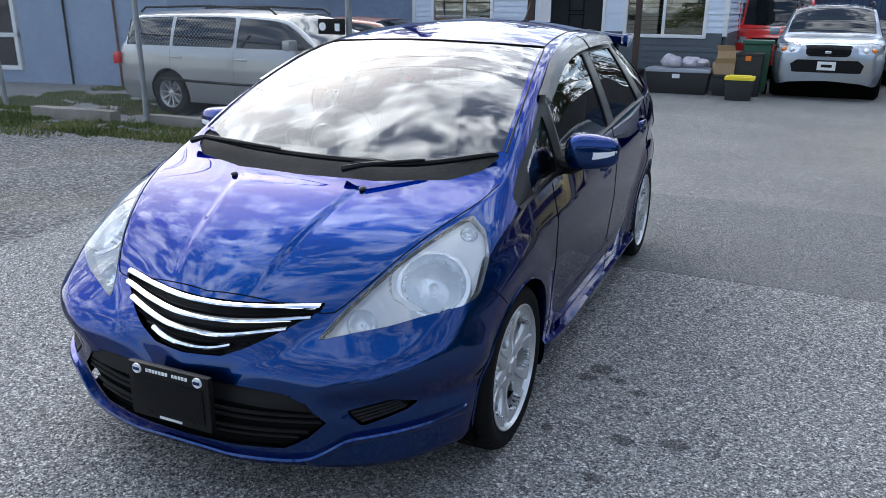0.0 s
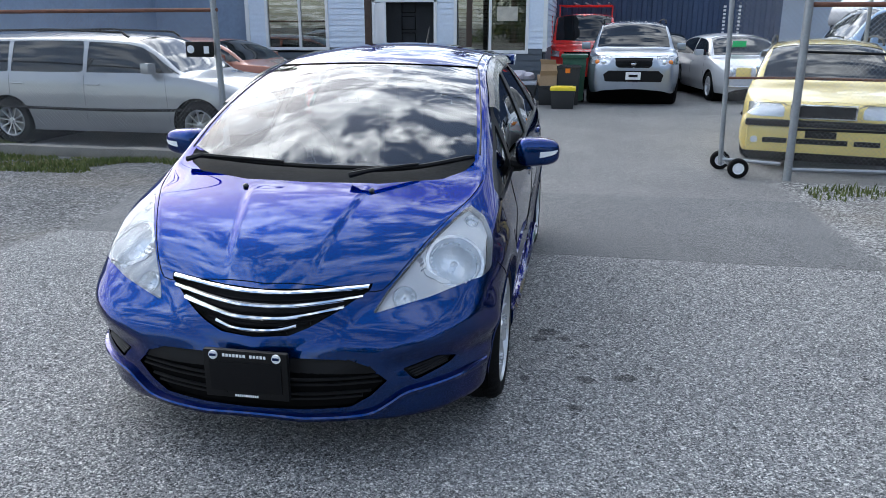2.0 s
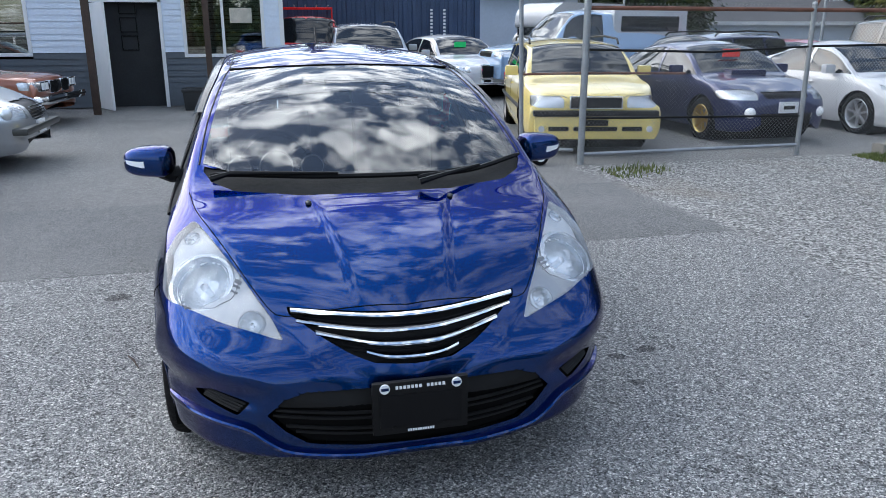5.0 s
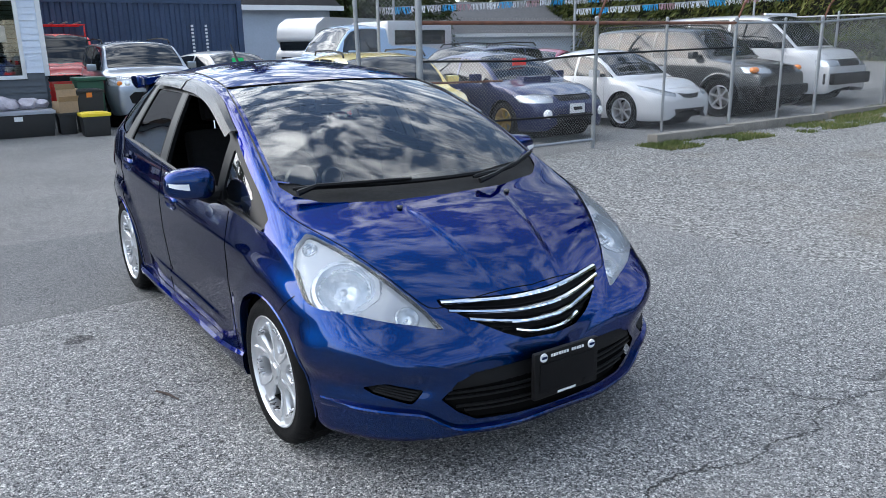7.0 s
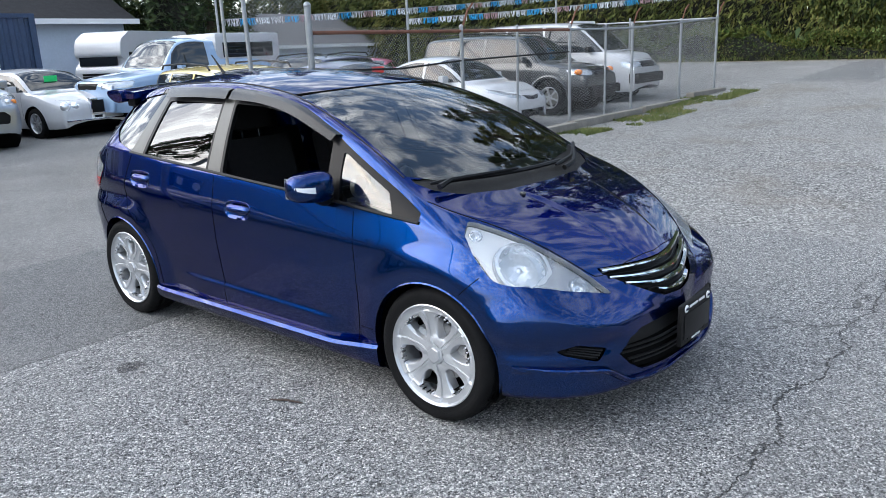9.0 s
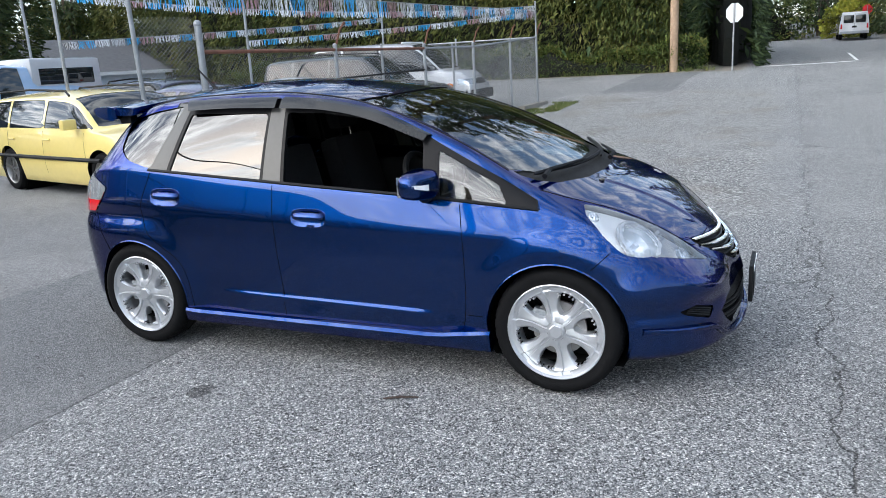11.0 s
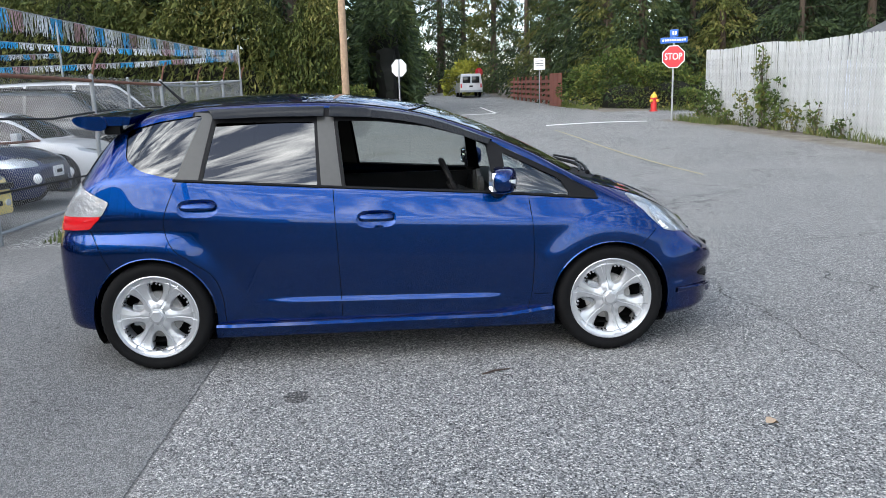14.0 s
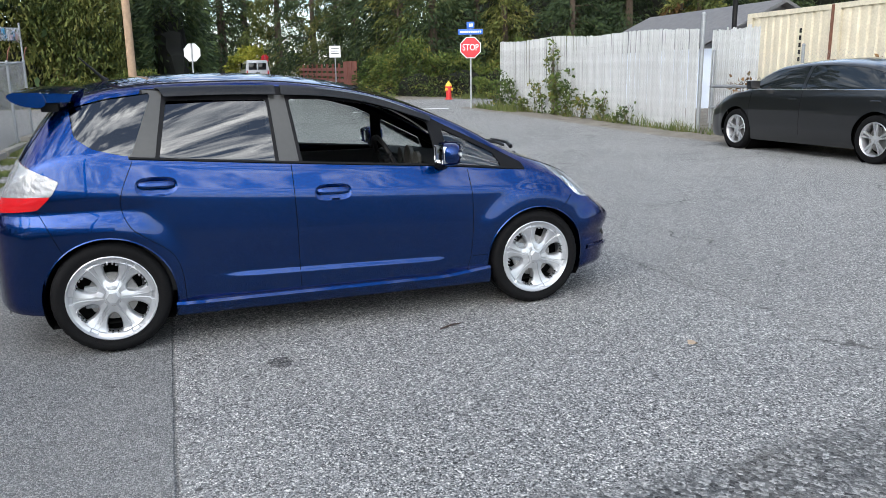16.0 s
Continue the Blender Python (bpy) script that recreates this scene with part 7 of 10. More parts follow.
for x_, w_ in ((-3.3, 0.13), (-1.17, 0.11)):
    bm = bmesh.new()
    box(bm, x_ - w_ / 2, x_ + w_ / 2, 11.6, 11.6 + w_, 0, 3.0, 0.012)
    part("porch_post", bm, M_BROWNPOST, hs_, "dark brown wooden porch post")
bm = bmesh.new()
box(bm, HX0 - 0.3, HX1 + 0.3, 12.75, 19.4, 3.0, 3.15)
part("porch_roof", bm, M_GREYSIDE, hs_)
bm = bmesh.new()
prism(bm, [(12.6, 3.15), (19.6, 3.15), (16, 4.6)], lambda c: (HX0 - 0.35, c[0], c[1]), lambda c: (HX1 + 0.35, c[0], c[1]))
bmesh.ops.recalc_face_normals(bm, faces=bm.faces)
part("roof", bm, M_ROOF, hs_, smooth=False)

# blue-grey workshop on the side of the wagon
ws_ = thing("workshop", "blue-grey painted workshop wall with a barred dark window", "building")
for (xa, ya), (xb, yb) in (((-12.7, 7.45), (-9.4, 8.1)), ((-9.4, 8.1), (-9.2, 13.6)), ((-9.2, 13.6), (-6.6, 13.6)), ((-30, 4.3), (-14.6, 7.1))):
    bm = bmesh.new()
    d = Vector((xb - xa, yb - ya, 0))
    n = Vector((-d.y, d.x, 0)).normalized() * 0.2
    prism(bm, [(xa, ya), (xb, yb), (xb + n.x, yb + n.y), (xa + n.x, ya + n.y)], lambda c: (c[0], c[1], 0), lambda c: (c[0], c[1], 4.2))
    bmesh.ops.recalc_face_normals(bm, faces=bm.faces)
    part("wall", bm, M_WALLBLUE, ws_, smooth=False)
for name, z0, z1 in (("window_apron", 0, 0.25), ("window_lintel", 2.9, 4.2)):
    bm = bmesh.new()
    prism(bm, [(-14.6, 7.1), (-12.7, 7.45), (-12.7, 7.65), (-14.6, 7.3)], lambda c: (c[0], c[1], z0), lambda c: (c[0], c[1], z1))
    bmesh.ops.recalc_face_normals(bm, faces=bm.faces)
    part(name, bm, M_WALLBLUE, ws_, smooth=False)
for (xa, xb, za, zb) in ((-14.55, -12.75, 0.25, 0.33), (-14.55, -12.75, 0.9, 0.98), (-14.55, -14.47, 0.3, 2.9), (-12.83, -12.75, 0.3, 2.9), (-13.7, -13.62, 0.3, 2.9)):
    bm = bmesh.new()
    box(bm, xa, xb, -0.03, 0.05, za, zb, 0.005)
    for v in bm.verts:
        v.co.y += 7.1 + (v.co.x + 14.6) * 0.184
    part("window_bar", bm, M_TRIM, ws_)
bm = bmesh.new()
prism(bm, [(-14.6, 7.2), (-12.7, 7.55), (-12.7, 7.56), (-14.6, 7.21)], lambda c: (c[0], c[1], 0.25), lambda c: (c[0], c[1], 2.9))
part("pane", bm, M_CARGLASS, ws_, smooth=False)
for xx in (-11.6, -10.5):
    bm = bmesh.new()
    yy = 7.45 + (xx + 12.7) * 0.197 - 0.03
    cyl(bm, (xx, yy, 0), (xx - 0.05, yy, 4.1), 0.022, n=8)
    part("pipe", bm, M_RUST if xx > -11 else M_BLACK, ws_)


def corrugated(name, p, q, z0, z1, depth, material, label, pitch=0.28, rails=True, thick=2.4):
    """A shipping container: folded side sheet with rails and posts, and a plain body behind."""
    c = thing(name, label, "container")
    d = Vector((q[0] - p[0], q[1] - p[1], 0))
    Ln = d.length
    d.normalize()
    n = Vector((d.y, -d.x, 0))
    bm = bmesh.new()
    prof = []
    s = 0.05
    while s < Ln - 0.05:
        for f, o in ((0, 0), (0.3, 0), (0.42, depth), (0.78, depth), (0.9, 0)):
            if s + f * pitch < Ln - 0.05:
                prof.append((s + f * pitch, o))
        s += pitch
    lo = [bm.verts.new(Vector((p[0], p[1], z0 + 0.12)) + d * s - n * o) for s, o in prof]
    hi = [bm.verts.new(Vector((p[0], p[1], z1 - 0.1)) + d * s - n * o) for s, o in prof]
    for i in range(len(prof) - 1):
        bm.faces.new((lo[i], lo[i + 1], hi[i + 1], hi[i]))
    part("side_sheet", bm, material, c, smooth=False)
    for a, b, nm in ((z0, z0 + 0.14, "bottom_rail"), (z1 - 0.11, z1, "top_rail")):
        bm = bmesh.new()
        prism(bm, [(0, 0.02), (Ln, 0.02), (Ln, -0.1), (0, -0.1)], lambda k: Vector((p[0], p[1], a)) + d * k[0] + n * k[1], lambda k: Vector((p[0], p[1], b)) + d * k[0] + n * k[1])
        bmesh.ops.recalc_face_normals(bm, faces=bm.faces)
        part(nm, bm, material, c)
    for s in (0, Ln - 0.16):
        bm = bmesh.new()
        prism(bm, [(s, 0.03), (s + 0.16, 0.03), (s + 0.16, -0.12), (s, -0.12)], lambda k: Vector((p[0], p[1], z0)) + d * k[0] + n * k[1], lambda k: Vector((p[0], p[1], z1)) + d * k[0] + n * k[1])
        bmesh.ops.recalc_face_normals(bm, faces=bm.faces)
        part("corner_post", bm, material, c)
    bm = bmesh.new()
    prism(bm, [(0.02, -0.1), (Ln - 0.02, -0.1), (Ln - 0.02, -thick), (0.02, -thick)], lambda k: Vector((p[0], p[1], z0)) + d * k[0] + n * k[1], lambda k: Vector((p[0], p[1], z1 - 0.02)) + d * k[0] + n * k[1])
    bmesh.ops.recalc_face_normals(bm, faces=bm.faces)
    part("shell", bm, material, c, smooth=False)
    return c


nv_ = corrugated("shipping_container", (0.2, 19.0), (6.5, 19.0), 0.1, 2.85, 0.035, M_NAVY, "navy blue corrugated shipping container behind the yard")
for x_ in (4.95, 5.35):
    bm = bmesh.new()
    for k in range(9):
        box(bm, x_, x_ + 0.07, 18.965, 18.98, 1.3 + 0.1 * k, 1.36 + 0.1 * k)
    tagged(part("marking_bar", bm, M_TRIM, nv_, smooth=False), kind="stuff")
cr_ = corrugated("shipping_container", (11.05, -13.0), (8.36, -13.0), 0.35, 2.92, 0.04, M_CREAM, "cream corrugated shipping container with rust streaks", 0.24, thick=6)
corrugated("shipping_container", (8.3, -12.95), (2.0, -12.95), 0.35, 2.92, 0.04, M_CREAM, "cream corrugated shipping container behind the fence", 0.24)
bm = bmesh.new()
box(bm, 8.3, 8.37, -12.93, -12.9, 0.5, 2.9)
part("rust_streak", bm, M_RUST, cr_)
bm = bmesh.new()
for k in range(7):
    box(bm, 9.2, 9.26, -12.935, -12.925, 1.4 + 0.16 * k, 1.5 + 0.16 * k)
tagged(part("marking_bar", bm, M_BLACK, cr_, smooth=False), kind="stuff")


def shed(name, x0, x1, y0, y1, h, ridge, wallm, label, along="x", z=0.0, roofm=None):
    b = thing(name, label, "building")
    bm = bmesh.new()
    box(bm, x0, x1, y0, y1, z, z + h)
    part("wall", bm, wallm, b, smooth=False)
    bm = bmesh.new()
    if along == "x":
        ym = (y0 + y1) / 2
        prism(bm, [(y0 - 0.4, z + h), (ym, z + ridge), (y1 + 0.4, z + h), (ym, z + ridge + 0.12)], lambda c: (x0 - 0.4, c[0], c[1]), lambda c: (x1 + 0.4, c[0], c[1]))
        prism(bm, [(y0, z + h), (ym, z + ridge), (y1, z + h)], lambda c: (x0, c[0], c[1]), lambda c: (x1, c[0], c[1]))
    else:
        xm = (x0 + x1) / 2
        prism(bm, [(x0 - 0.4, z + h), (xm, z + ridge), (x1 + 0.4, z + h), (xm, z + ridge + 0.12)], lambda c: (c[0], y0 - 0.4, c[1]), lambda c: (c[0], y1 + 0.4, c[1]))
        prism(bm, [(x0, z + h), (xm, z + ridge), (x1, z + h)], lambda c: (c[0], y0, c[1]), lambda c: (c[0], y1, c[1]))
    bmesh.ops.recalc_face_normals(bm, faces=bm.faces)
    part("roof", bm, roofm or M_ROOF, b, smooth=False)
    bm = bmesh.new()
    box(bm, x0 - 0.42, x1 + 0.42, y0 - 0.46, y0 - 0.38, z + h - 0.12, z + h + 0.06)
    part("fascia", bm, M_TRIM, b)
    return b


shed("house", 5.5, 12.3, 25, 33, 2.95, 5.0, M_PALEBLUE, "pale low house with a grey shingle roof", roofm=M_DARKROOF)
shed("house", 22, 36, 31, 38, 1.9, 3.7, M_SIDING, "low grey-roofed house beyond the yard")
shed("house", 16.1, 23.0, -21.5, -15.5, 2.3, 3.75, M_SIDING, "white-gabled house with a grey roof behind the fence")


# ---- white slatted fence across the street ----
wf = thing("slatted_fence", "chain-link fence filled with weathered white privacy slats", "fence")
M_SLAT = mat("weathered_white_slat", (0.52, 0.53, 0.53), 0.75, vary=0.3, vscale=1.1, rnd=0.1)
rs_ = random.Random(5)
bm = bmesh.new()
prism(bm, [(-0.027, -0.004), (0.0, -0.009), (0.027, -0.004), (0.027, 0.004), (-0.027, 0.004)], lambda c: (c[0], c[1], 0.0), lambda c: (c[0], c[1], 1.0))
bmesh.ops.recalc_face_normals(bm, faces=bm.faces)
me_ = bpy.data.meshes.new("slat")
bm.to_mesh(me_)
bm.free()
me_.materials.append(M_SLAT)
x_ = 9.05
while x_ < 19.6:
    ob = new("slat", me_)
    ob.parent = wf
    g = ground_z(x_, -10)
    hgt = 2.2 + 0.03 * math.sin(x_ * 1.3) + rs_.uniform(-0.015, 0.015)
    ob.matrix_basis = Matrix.Translation((x_, -10.0 + rs_.uniform(-0.006, 0.006), g + 0.02)) @ Matrix.Rotation(rs_.uniform(-0.012, 0.012), 4, "Y") @ Matrix.Diagonal((1, 1, hgt, 1))
    x_ += 0.0585
bm = bmesh.new()
for p_, q_ in (((9.0, -9.985), (19.6, -9.985)),):
    chain_mesh(bm, (p_[0], p_[1], ground_z(p_[0], -10)), (q_[0], q_[1], ground_z(q_[0], -10)), 0.03, 2.15, 0.1, 0.0018)
part("wire_mesh", bm, M_WIRE, wf, smooth=False)
for x_ in (9.0, 12.4, 15.9, 19.62):
    fence_post(wf, x_, -10.06, ground_z(x_, -10) + (2.5 if x_ == 9.0 else 2.15), 0.045 if x_ == 9 else 0.03)
g2 = thing("chain_link_gate", "chain-link gate with horizontal steel rails beside the slatted fence", "gate")
for x_ in (8.9, 6.4, 3.9, 1.4):
    fence_post(g2, x_, -10.3, 1.95, 0.03)
for zz in (0.75, 1.2):
    rail(g2, [(8.95, -10.3, zz), (1.4, -10.3, zz)], 0.03, M_GALV)
bm = bmesh.new()
chain_mesh(bm, (8.9, -10.3, 0.3), (1.4, -10.3, 0.3), 0.05, 1.55, 0.08)
part("wire_mesh", bm, M_WIRE, g2, smooth=False)
x_ = 8.25
while x_ < 9.75:
    ob = new("slat", me_)
    ob.parent = g2
    ob.matrix_basis = Matrix.Translation((x_, -10.9, 0.35)) @ Matrix.Diagonal((1, 1, 2.1 + rs_.uniform(-0.05, 0.05), 1))
    x_ += 0.066


# ---- poles and signs ----
up_ = thing("utility_pole", "weathered brown wooden utility pole on the verge", "pole")
bm = bmesh.new()
tube(bm, [(29.4, 2.15, 0.5), (29.4, 2.15, 4), (29.42, 2.15, 10)], [0.17, 0.16, 0.14], 14)
part("shaft", bm, M_POLE, up_)
sg_t = thing("stop_sign", "red octagonal stop sign with blue street name plates on a post", "sign", pose(20.0, -9.06, ground_z(20.0, -9.06), 0, 0, 62))
M_SIGNRED = mat("sign_red", (0.55, 0.02, 0.03), 0.4, vary=0.06)
M_SIGNBLUE = mat("sign_blue", (0.02, 0.12, 0.5), 0.4, vary=0.06)


def octagon(bm, r, y0, y1, zc):
    prism(bm, [(r * math.cos(math.pi / 8 + k * math.pi / 4), r * math.sin(math.pi / 8 + k * math.pi / 4)) for k in range(8)], lambda c: (c[0], y0, zc + c[1]), lambda c: (c[0], y1, zc + c[1]))
    bmesh.ops.recalc_face_normals(bm, faces=bm.faces)


bm = bmesh.new()
box(bm, -0.025, 0.025, -0.02, 0.02, 0, 2.75)
part("post", bm, M_GALV, sg_t)
for r_, y_, m_, nm_ in ((0.38, 0.028, M_TRIM, "sign_plate"), (0.355, 0.033, M_SIGNRED, "sign_face")):
    bm = bmesh.new()
    octagon(bm, r_, 0.02, y_, 2.05)
    part(nm_, bm, m_, sg_t, smooth=False)
for nm_, a_, b_, c_, d_ in (("name_plate", -0.42, 0.42, 2.48, 2.66), ("name_plate", -0.13, 0.13, 2.68, 2.9)):
    bm = bmesh.new()
    box(bm, a_, b_, -0.01, 0.028, c_, d_, 0.004)
    np_ = part(nm_, bm, M_SIGNBLUE, sg_t, "blue plate with white bars")
    bm = bmesh.new()
    k = a_ + 0.05
    while k < b_ - 0.08:
        box(bm, k, k + 0.05, 0.028, 0.033, c_ + 0.06, d_ - 0.06)
        k += 0.075
    tagged(part("text_bar", bm, M_TRIM, np_, smooth=False), kind="stuff")
tx = bpy.data.curves.new("word", "FONT")
tx.body, tx.size, tx.align_x, tx.align_y, tx.extrude = "STOP", 0.3, "CENTER", "CENTER", 0.002
to_ = new("word_stop", tx)
to_.data.materials.append(M_TRIM)
dg_ = bpy.context.evaluated_depsgraph_get()
wme = bpy.data.meshes.new_from_object(to_.evaluated_get(dg_))
bpy.data.objects.remove(to_)
wo_ = new("lettering", wme)
wo_.parent = sg_t
wo_.matrix_basis = Matrix.Translation((0, 0.038, 2.05)) @ Matrix.Rotation(math.pi, 4, "Z") @ Matrix.Rotation(math.pi / 2, 4, "X") @ Matrix.Diagonal((0.78, 1.0, 1, 1))

for x_, y_, rot_, zc_, label_, far_ in ((28.2, -0.2, 62, 2.15, "back of a grey octagonal stop sign on a post", 0), (66, -7.6, 100, 2.2, "small red octagonal stop sign far up the road", 1)):
    s2 = thing("stop_sign", label_, "sign", pose(x_, y_, ground_z(x_, y_), 0, 0, rot_))
    bm = bmesh.new()
    box(bm, -0.025, 0.025, -0.02, 0.02, 0, 2.5)
    part("post", bm, M_GALV, s2)
    bm = bmesh.new()
    octagon(bm, 0.38, -0.03, -0.02, zc_)
    part("sign_plate", bm, M_SIGNRED if far_ else mat("bare_aluminium", (0.6, 0.61, 0.62), 0.5, 0.3, vary=0.08), s2, smooth=False)
s3 = thing("road_sign", "white rectangular road sign with dark bars on a post", "sign", pose(34.2, -7.3, ground_z(34.2, -7.3), 0, 0, 80))
bm = bmesh.new()
cyl(bm, (0, 0, 0), (0, 0, 2.6), 0.03, n=8)
part("post", bm, M_GALV, s3)
bm = bmesh.new()
box(bm, -0.28, 0.28, 0.03, 0.05, 1.95, 2.52, 0.004)
sp3 = part("sign_plate", bm, M_TRIM, s3)
for zz in (2.14, 2.26, 2.38):
    bm = bmesh.new()
    box(bm, -0.2, 0.2, 0.05, 0.056, zz - 0.015, zz + 0.015)
    part("text_bar", bm, M_BLACK, sp3)

hy = thing("fire_hydrant", "red fire hydrant with a yellow bonnet by the road", "hydrant", pose(27.6, -11.0, ground_z(27.6, -11.0)))
M_HYD = mat("hydrant_red", (0.55, 0.03, 0.03), 0.5, vary=0.1)
M_HYY = mat("hydrant_yellow", (0.75, 0.45, 0.05), 0.5, vary=0.1)
bm = bmesh.new()
lathe(bm, [(0, 0.17), (0.05, 0.17), (0.06, 0.12), (0.5, 0.12), (0.52, 0.15), (0.58, 0.15)], 20, "z")
part("barrel", bm, M_HYD, hy)
bm = bmesh.new()
lathe(bm, [(0.58, 0.15), (0.62, 0.14), (0.72, 0.09), (0.76, 0.04), (0.82, 0.035), (0.82, 0.001)], 20, "z")
part("bonnet", bm, M_HYY, hy)
for a_ in (0, 120, 240):
    bm = bmesh.new()
    q_ = Vector((math.cos(radians(a_)), math.sin(radians(a_)), 0))
    cyl(bm, q_ * 0.1 + Vector((0, 0, 0.45)), q_ * 0.2 + Vector((0, 0, 0.45)), 0.06, n=12)
    part("nozzle", bm, M_HYY, hy)

bp_ = thing("steel_pole", "black steel pole rising behind the slatted fence", "pole")
bm = bmesh.new()
cyl(bm, (9.4, -11.2, 0.3), (9.4, -11.2, 6.0), 0.055, n=12)
part("shaft", bm, M_BLACK, bp_)
rf = thing("board_fence", "reddish-brown board fence beside the far road", "fence")
M_REDWOOD = mat("red_brown_boards", (0.2, 0.07, 0.05), 0.8, vary=0.25, vscale=4)
for k in range(9):
    for j in range(4):
        bm = bmesh.new()
        x0 = 41 + 1.9 * k
        z0 = ground_z(x0, -9.3)
        box(bm, x0, x0 + 1.8, -9.35, -9.3, z0 + 0.25 + 0.34 * j, z0 + 0.45 + 0.34 * j)
        part("board", bm, M_REDWOOD, rf)
    bm = bmesh.new()
    box(bm, x0 - 0.06, x0 + 0.06, -9.4, -9.28, z0, z0 + 1.7)
    part("post", bm, M_REDWOOD, rf)
for x_ in (36.5, 37.6, 38.7):
    bm = bmesh.new()
    z0 = ground_z(x_, -8.9)
    box(bm, x_, x_ + 1.0, -8.95, -8.9, z0, z0 + 1.8)
    part("panel", bm, M_REDWOOD, rf)

# yard sign board
sb = thing("sign_board", "white board with dark bars standing behind the fence", "sign")
bm = bmesh.new()
box(bm, 15.3, 16.6, 7.5, 7.55, 0.9, 2.1, 0.006)
bd_ = part("board", bm, M_TRIM, sb)
for zz, w_ in ((1.95, 0.35), (1.7, 0.5), (1.5, 0.42), (1.3, 0.4), (1.1, 0.52)):
    bm = bmesh.new()
    box(bm, 15.95 - w_, 15.95 + w_, 7.485, 7.499, zz - 0.05, zz + 0.05)
    part("text_bar", bm, M_BLACK, bd_)
for x_ in (15.35, 16.55):
    bm = bmesh.new()
    box(bm, x_ - 0.04, x_ + 0.04, 7.56, 7.64, 0.1, 2.1)
    part("leg", bm, M_BROWNPOST, sb)


# ---- overhead wires ----
for y_, z_ in ((5.0, 8.6), (5.5, 8.1), (6.0, 8.4), (6.6, 7.3)):
    pw_ = thing("power_line", "thin dark overhead power line high above the lot", "wire", group="power lines")
    bm = bmesh.new()
    tube(bm, [(x, y_ + 0.02 * x, z_ - 0.9 + 0.9 * (x / 30) ** 2 + 0.03 * x) for x in np.linspace(-30, 30, 31)], 0.014, 5)
    part("cable", bm, M_BLACK, pw_)


# lamp pole beside the workshop, mirrored in the car's side glass
lp_ = thing("street_lamp", "wooden utility pole carrying a street lamp on a long arm", "street lamp", pose(-17.0, 5.4, 0))
bm = bmesh.new()
tube(bm, [(0, 0, -0.1), (0.05, -0.03, 5.5), (0.1, -0.06, 11.5)], [0.17, 0.14, 0.1], 12)
part("pole", bm, M_POLE, lp_)
bm = bmesh.new()
tube(bm, [(0.1, -0.06, 10.2), (0.1, -1.4, 10.9), (0.1, -3.9, 11.2)], [0.04, 0.035, 0.03], 8)
arm_ = part("lamp_arm", bm, M_GALV, lp_)
bm = bmesh.new()
bmesh.ops.create_uvsphere(bm, u_segments=16, v_segments=8, radius=1, matrix=Matrix.Translation((0.1, -4.2, 11.2)) @ Matrix.Diagonal((0.14, 0.36, 0.09, 1)))
part("lamp_head", bm, M_GALV, arm_)


# ---- fringe flag strings ----
M_FR = [mat("fringe_blue", (0.04, 0.42, 0.8), 0.35, 0.3, vary=0.2), mat("fringe_silver", (0.7, 0.7, 0.72), 0.3, 0.5, vary=0.2), mat("fringe_pink", (0.5, 0.3, 0.33), 0.35, 0.4, vary=0.2), mat("fringe_white", (0.8, 0.82, 0.85), 0.4, 0.1, vary=0.1)]


def fringe_string(p, q, sag, drop, seed):
    rnd = random.Random(seed)
    p, q = Vector(p), Vector(q)
    Ln = (q - p).length
    f = thing("pennant_string", "string of blue, silver and pink metallic fringe pennants", "bunting", group="pennant strings")

    def at(t):
        c = p.lerp(q, t)
        c.z -= sag * 4 * t * (1 - t)
        return c
    bm = bmesh.new()
    tube(bm, [at(k / 24) for k in range(25)], 0.006, 4)
    part("cord", bm, M_WIRE, f)
    n = int(Ln / 0.36)
    for i in range(n):
        m_ = M_FR[(1, 0, 3, 1, 0, 2, 1, 3, 0, 1, 2)[i % 11]]
        V, F = [], []
        for k in range(18):
            t = (i + 0.03 + 0.94 * k / 18) / n
            a = at(t)
            b = at(t + 0.6 / 18 / n)
            dz = drop * rnd.uniform(0.75, 1.1)
            sw = rnd.uniform(-0.05, 0.05)
            sx = rnd.uniform(-0.05, 0.07)
            o = len(V)
            mid = Vector((sx * 0.4, sw * 0.5, -dz * 0.55))
            end = Vector((sx, sw, -dz))
            V += [tuple(a), tuple(b), tuple(b + mid), tuple(a + mid), tuple(b + end), tuple(a + end)]
            F += [(o, o + 1, o + 2, o + 3), (o + 3, o + 2, o + 4, o + 5)]
        from_arrays("fringe", V, F, m_, f)


fringe_string((2.5, 4.25, 2.53), (16.9, 4.2, 2.74), 0.03, 0.25, 1)
fringe_string((16.9, 4.2, 2.85), (8.5, 13.5, 3.6), 0.3, 0.15, 2)
fringe_string((5.5, 9.0, 2.2), (17.0, 9.0, 2.88), 0.04, 0.13, 3)
fringe_string((10.5, 9.0, 2.22), (16.9, 4.22, 2.7), 0.05, 0.13, 4)
for x_, y_ in ((8.5, 13.5), (5.5, 9.0), (10.5, 9.0), (17.0, 9.0)):
    up2 = thing("flag_pole", "thin grey pole holding a pennant string", "pole")
    bm = bmesh.new()
    cyl(bm, (x_, y_, 0), (x_, y_, 3.7), 0.03, n=8)
    part("shaft", bm, M_GALV, up2)


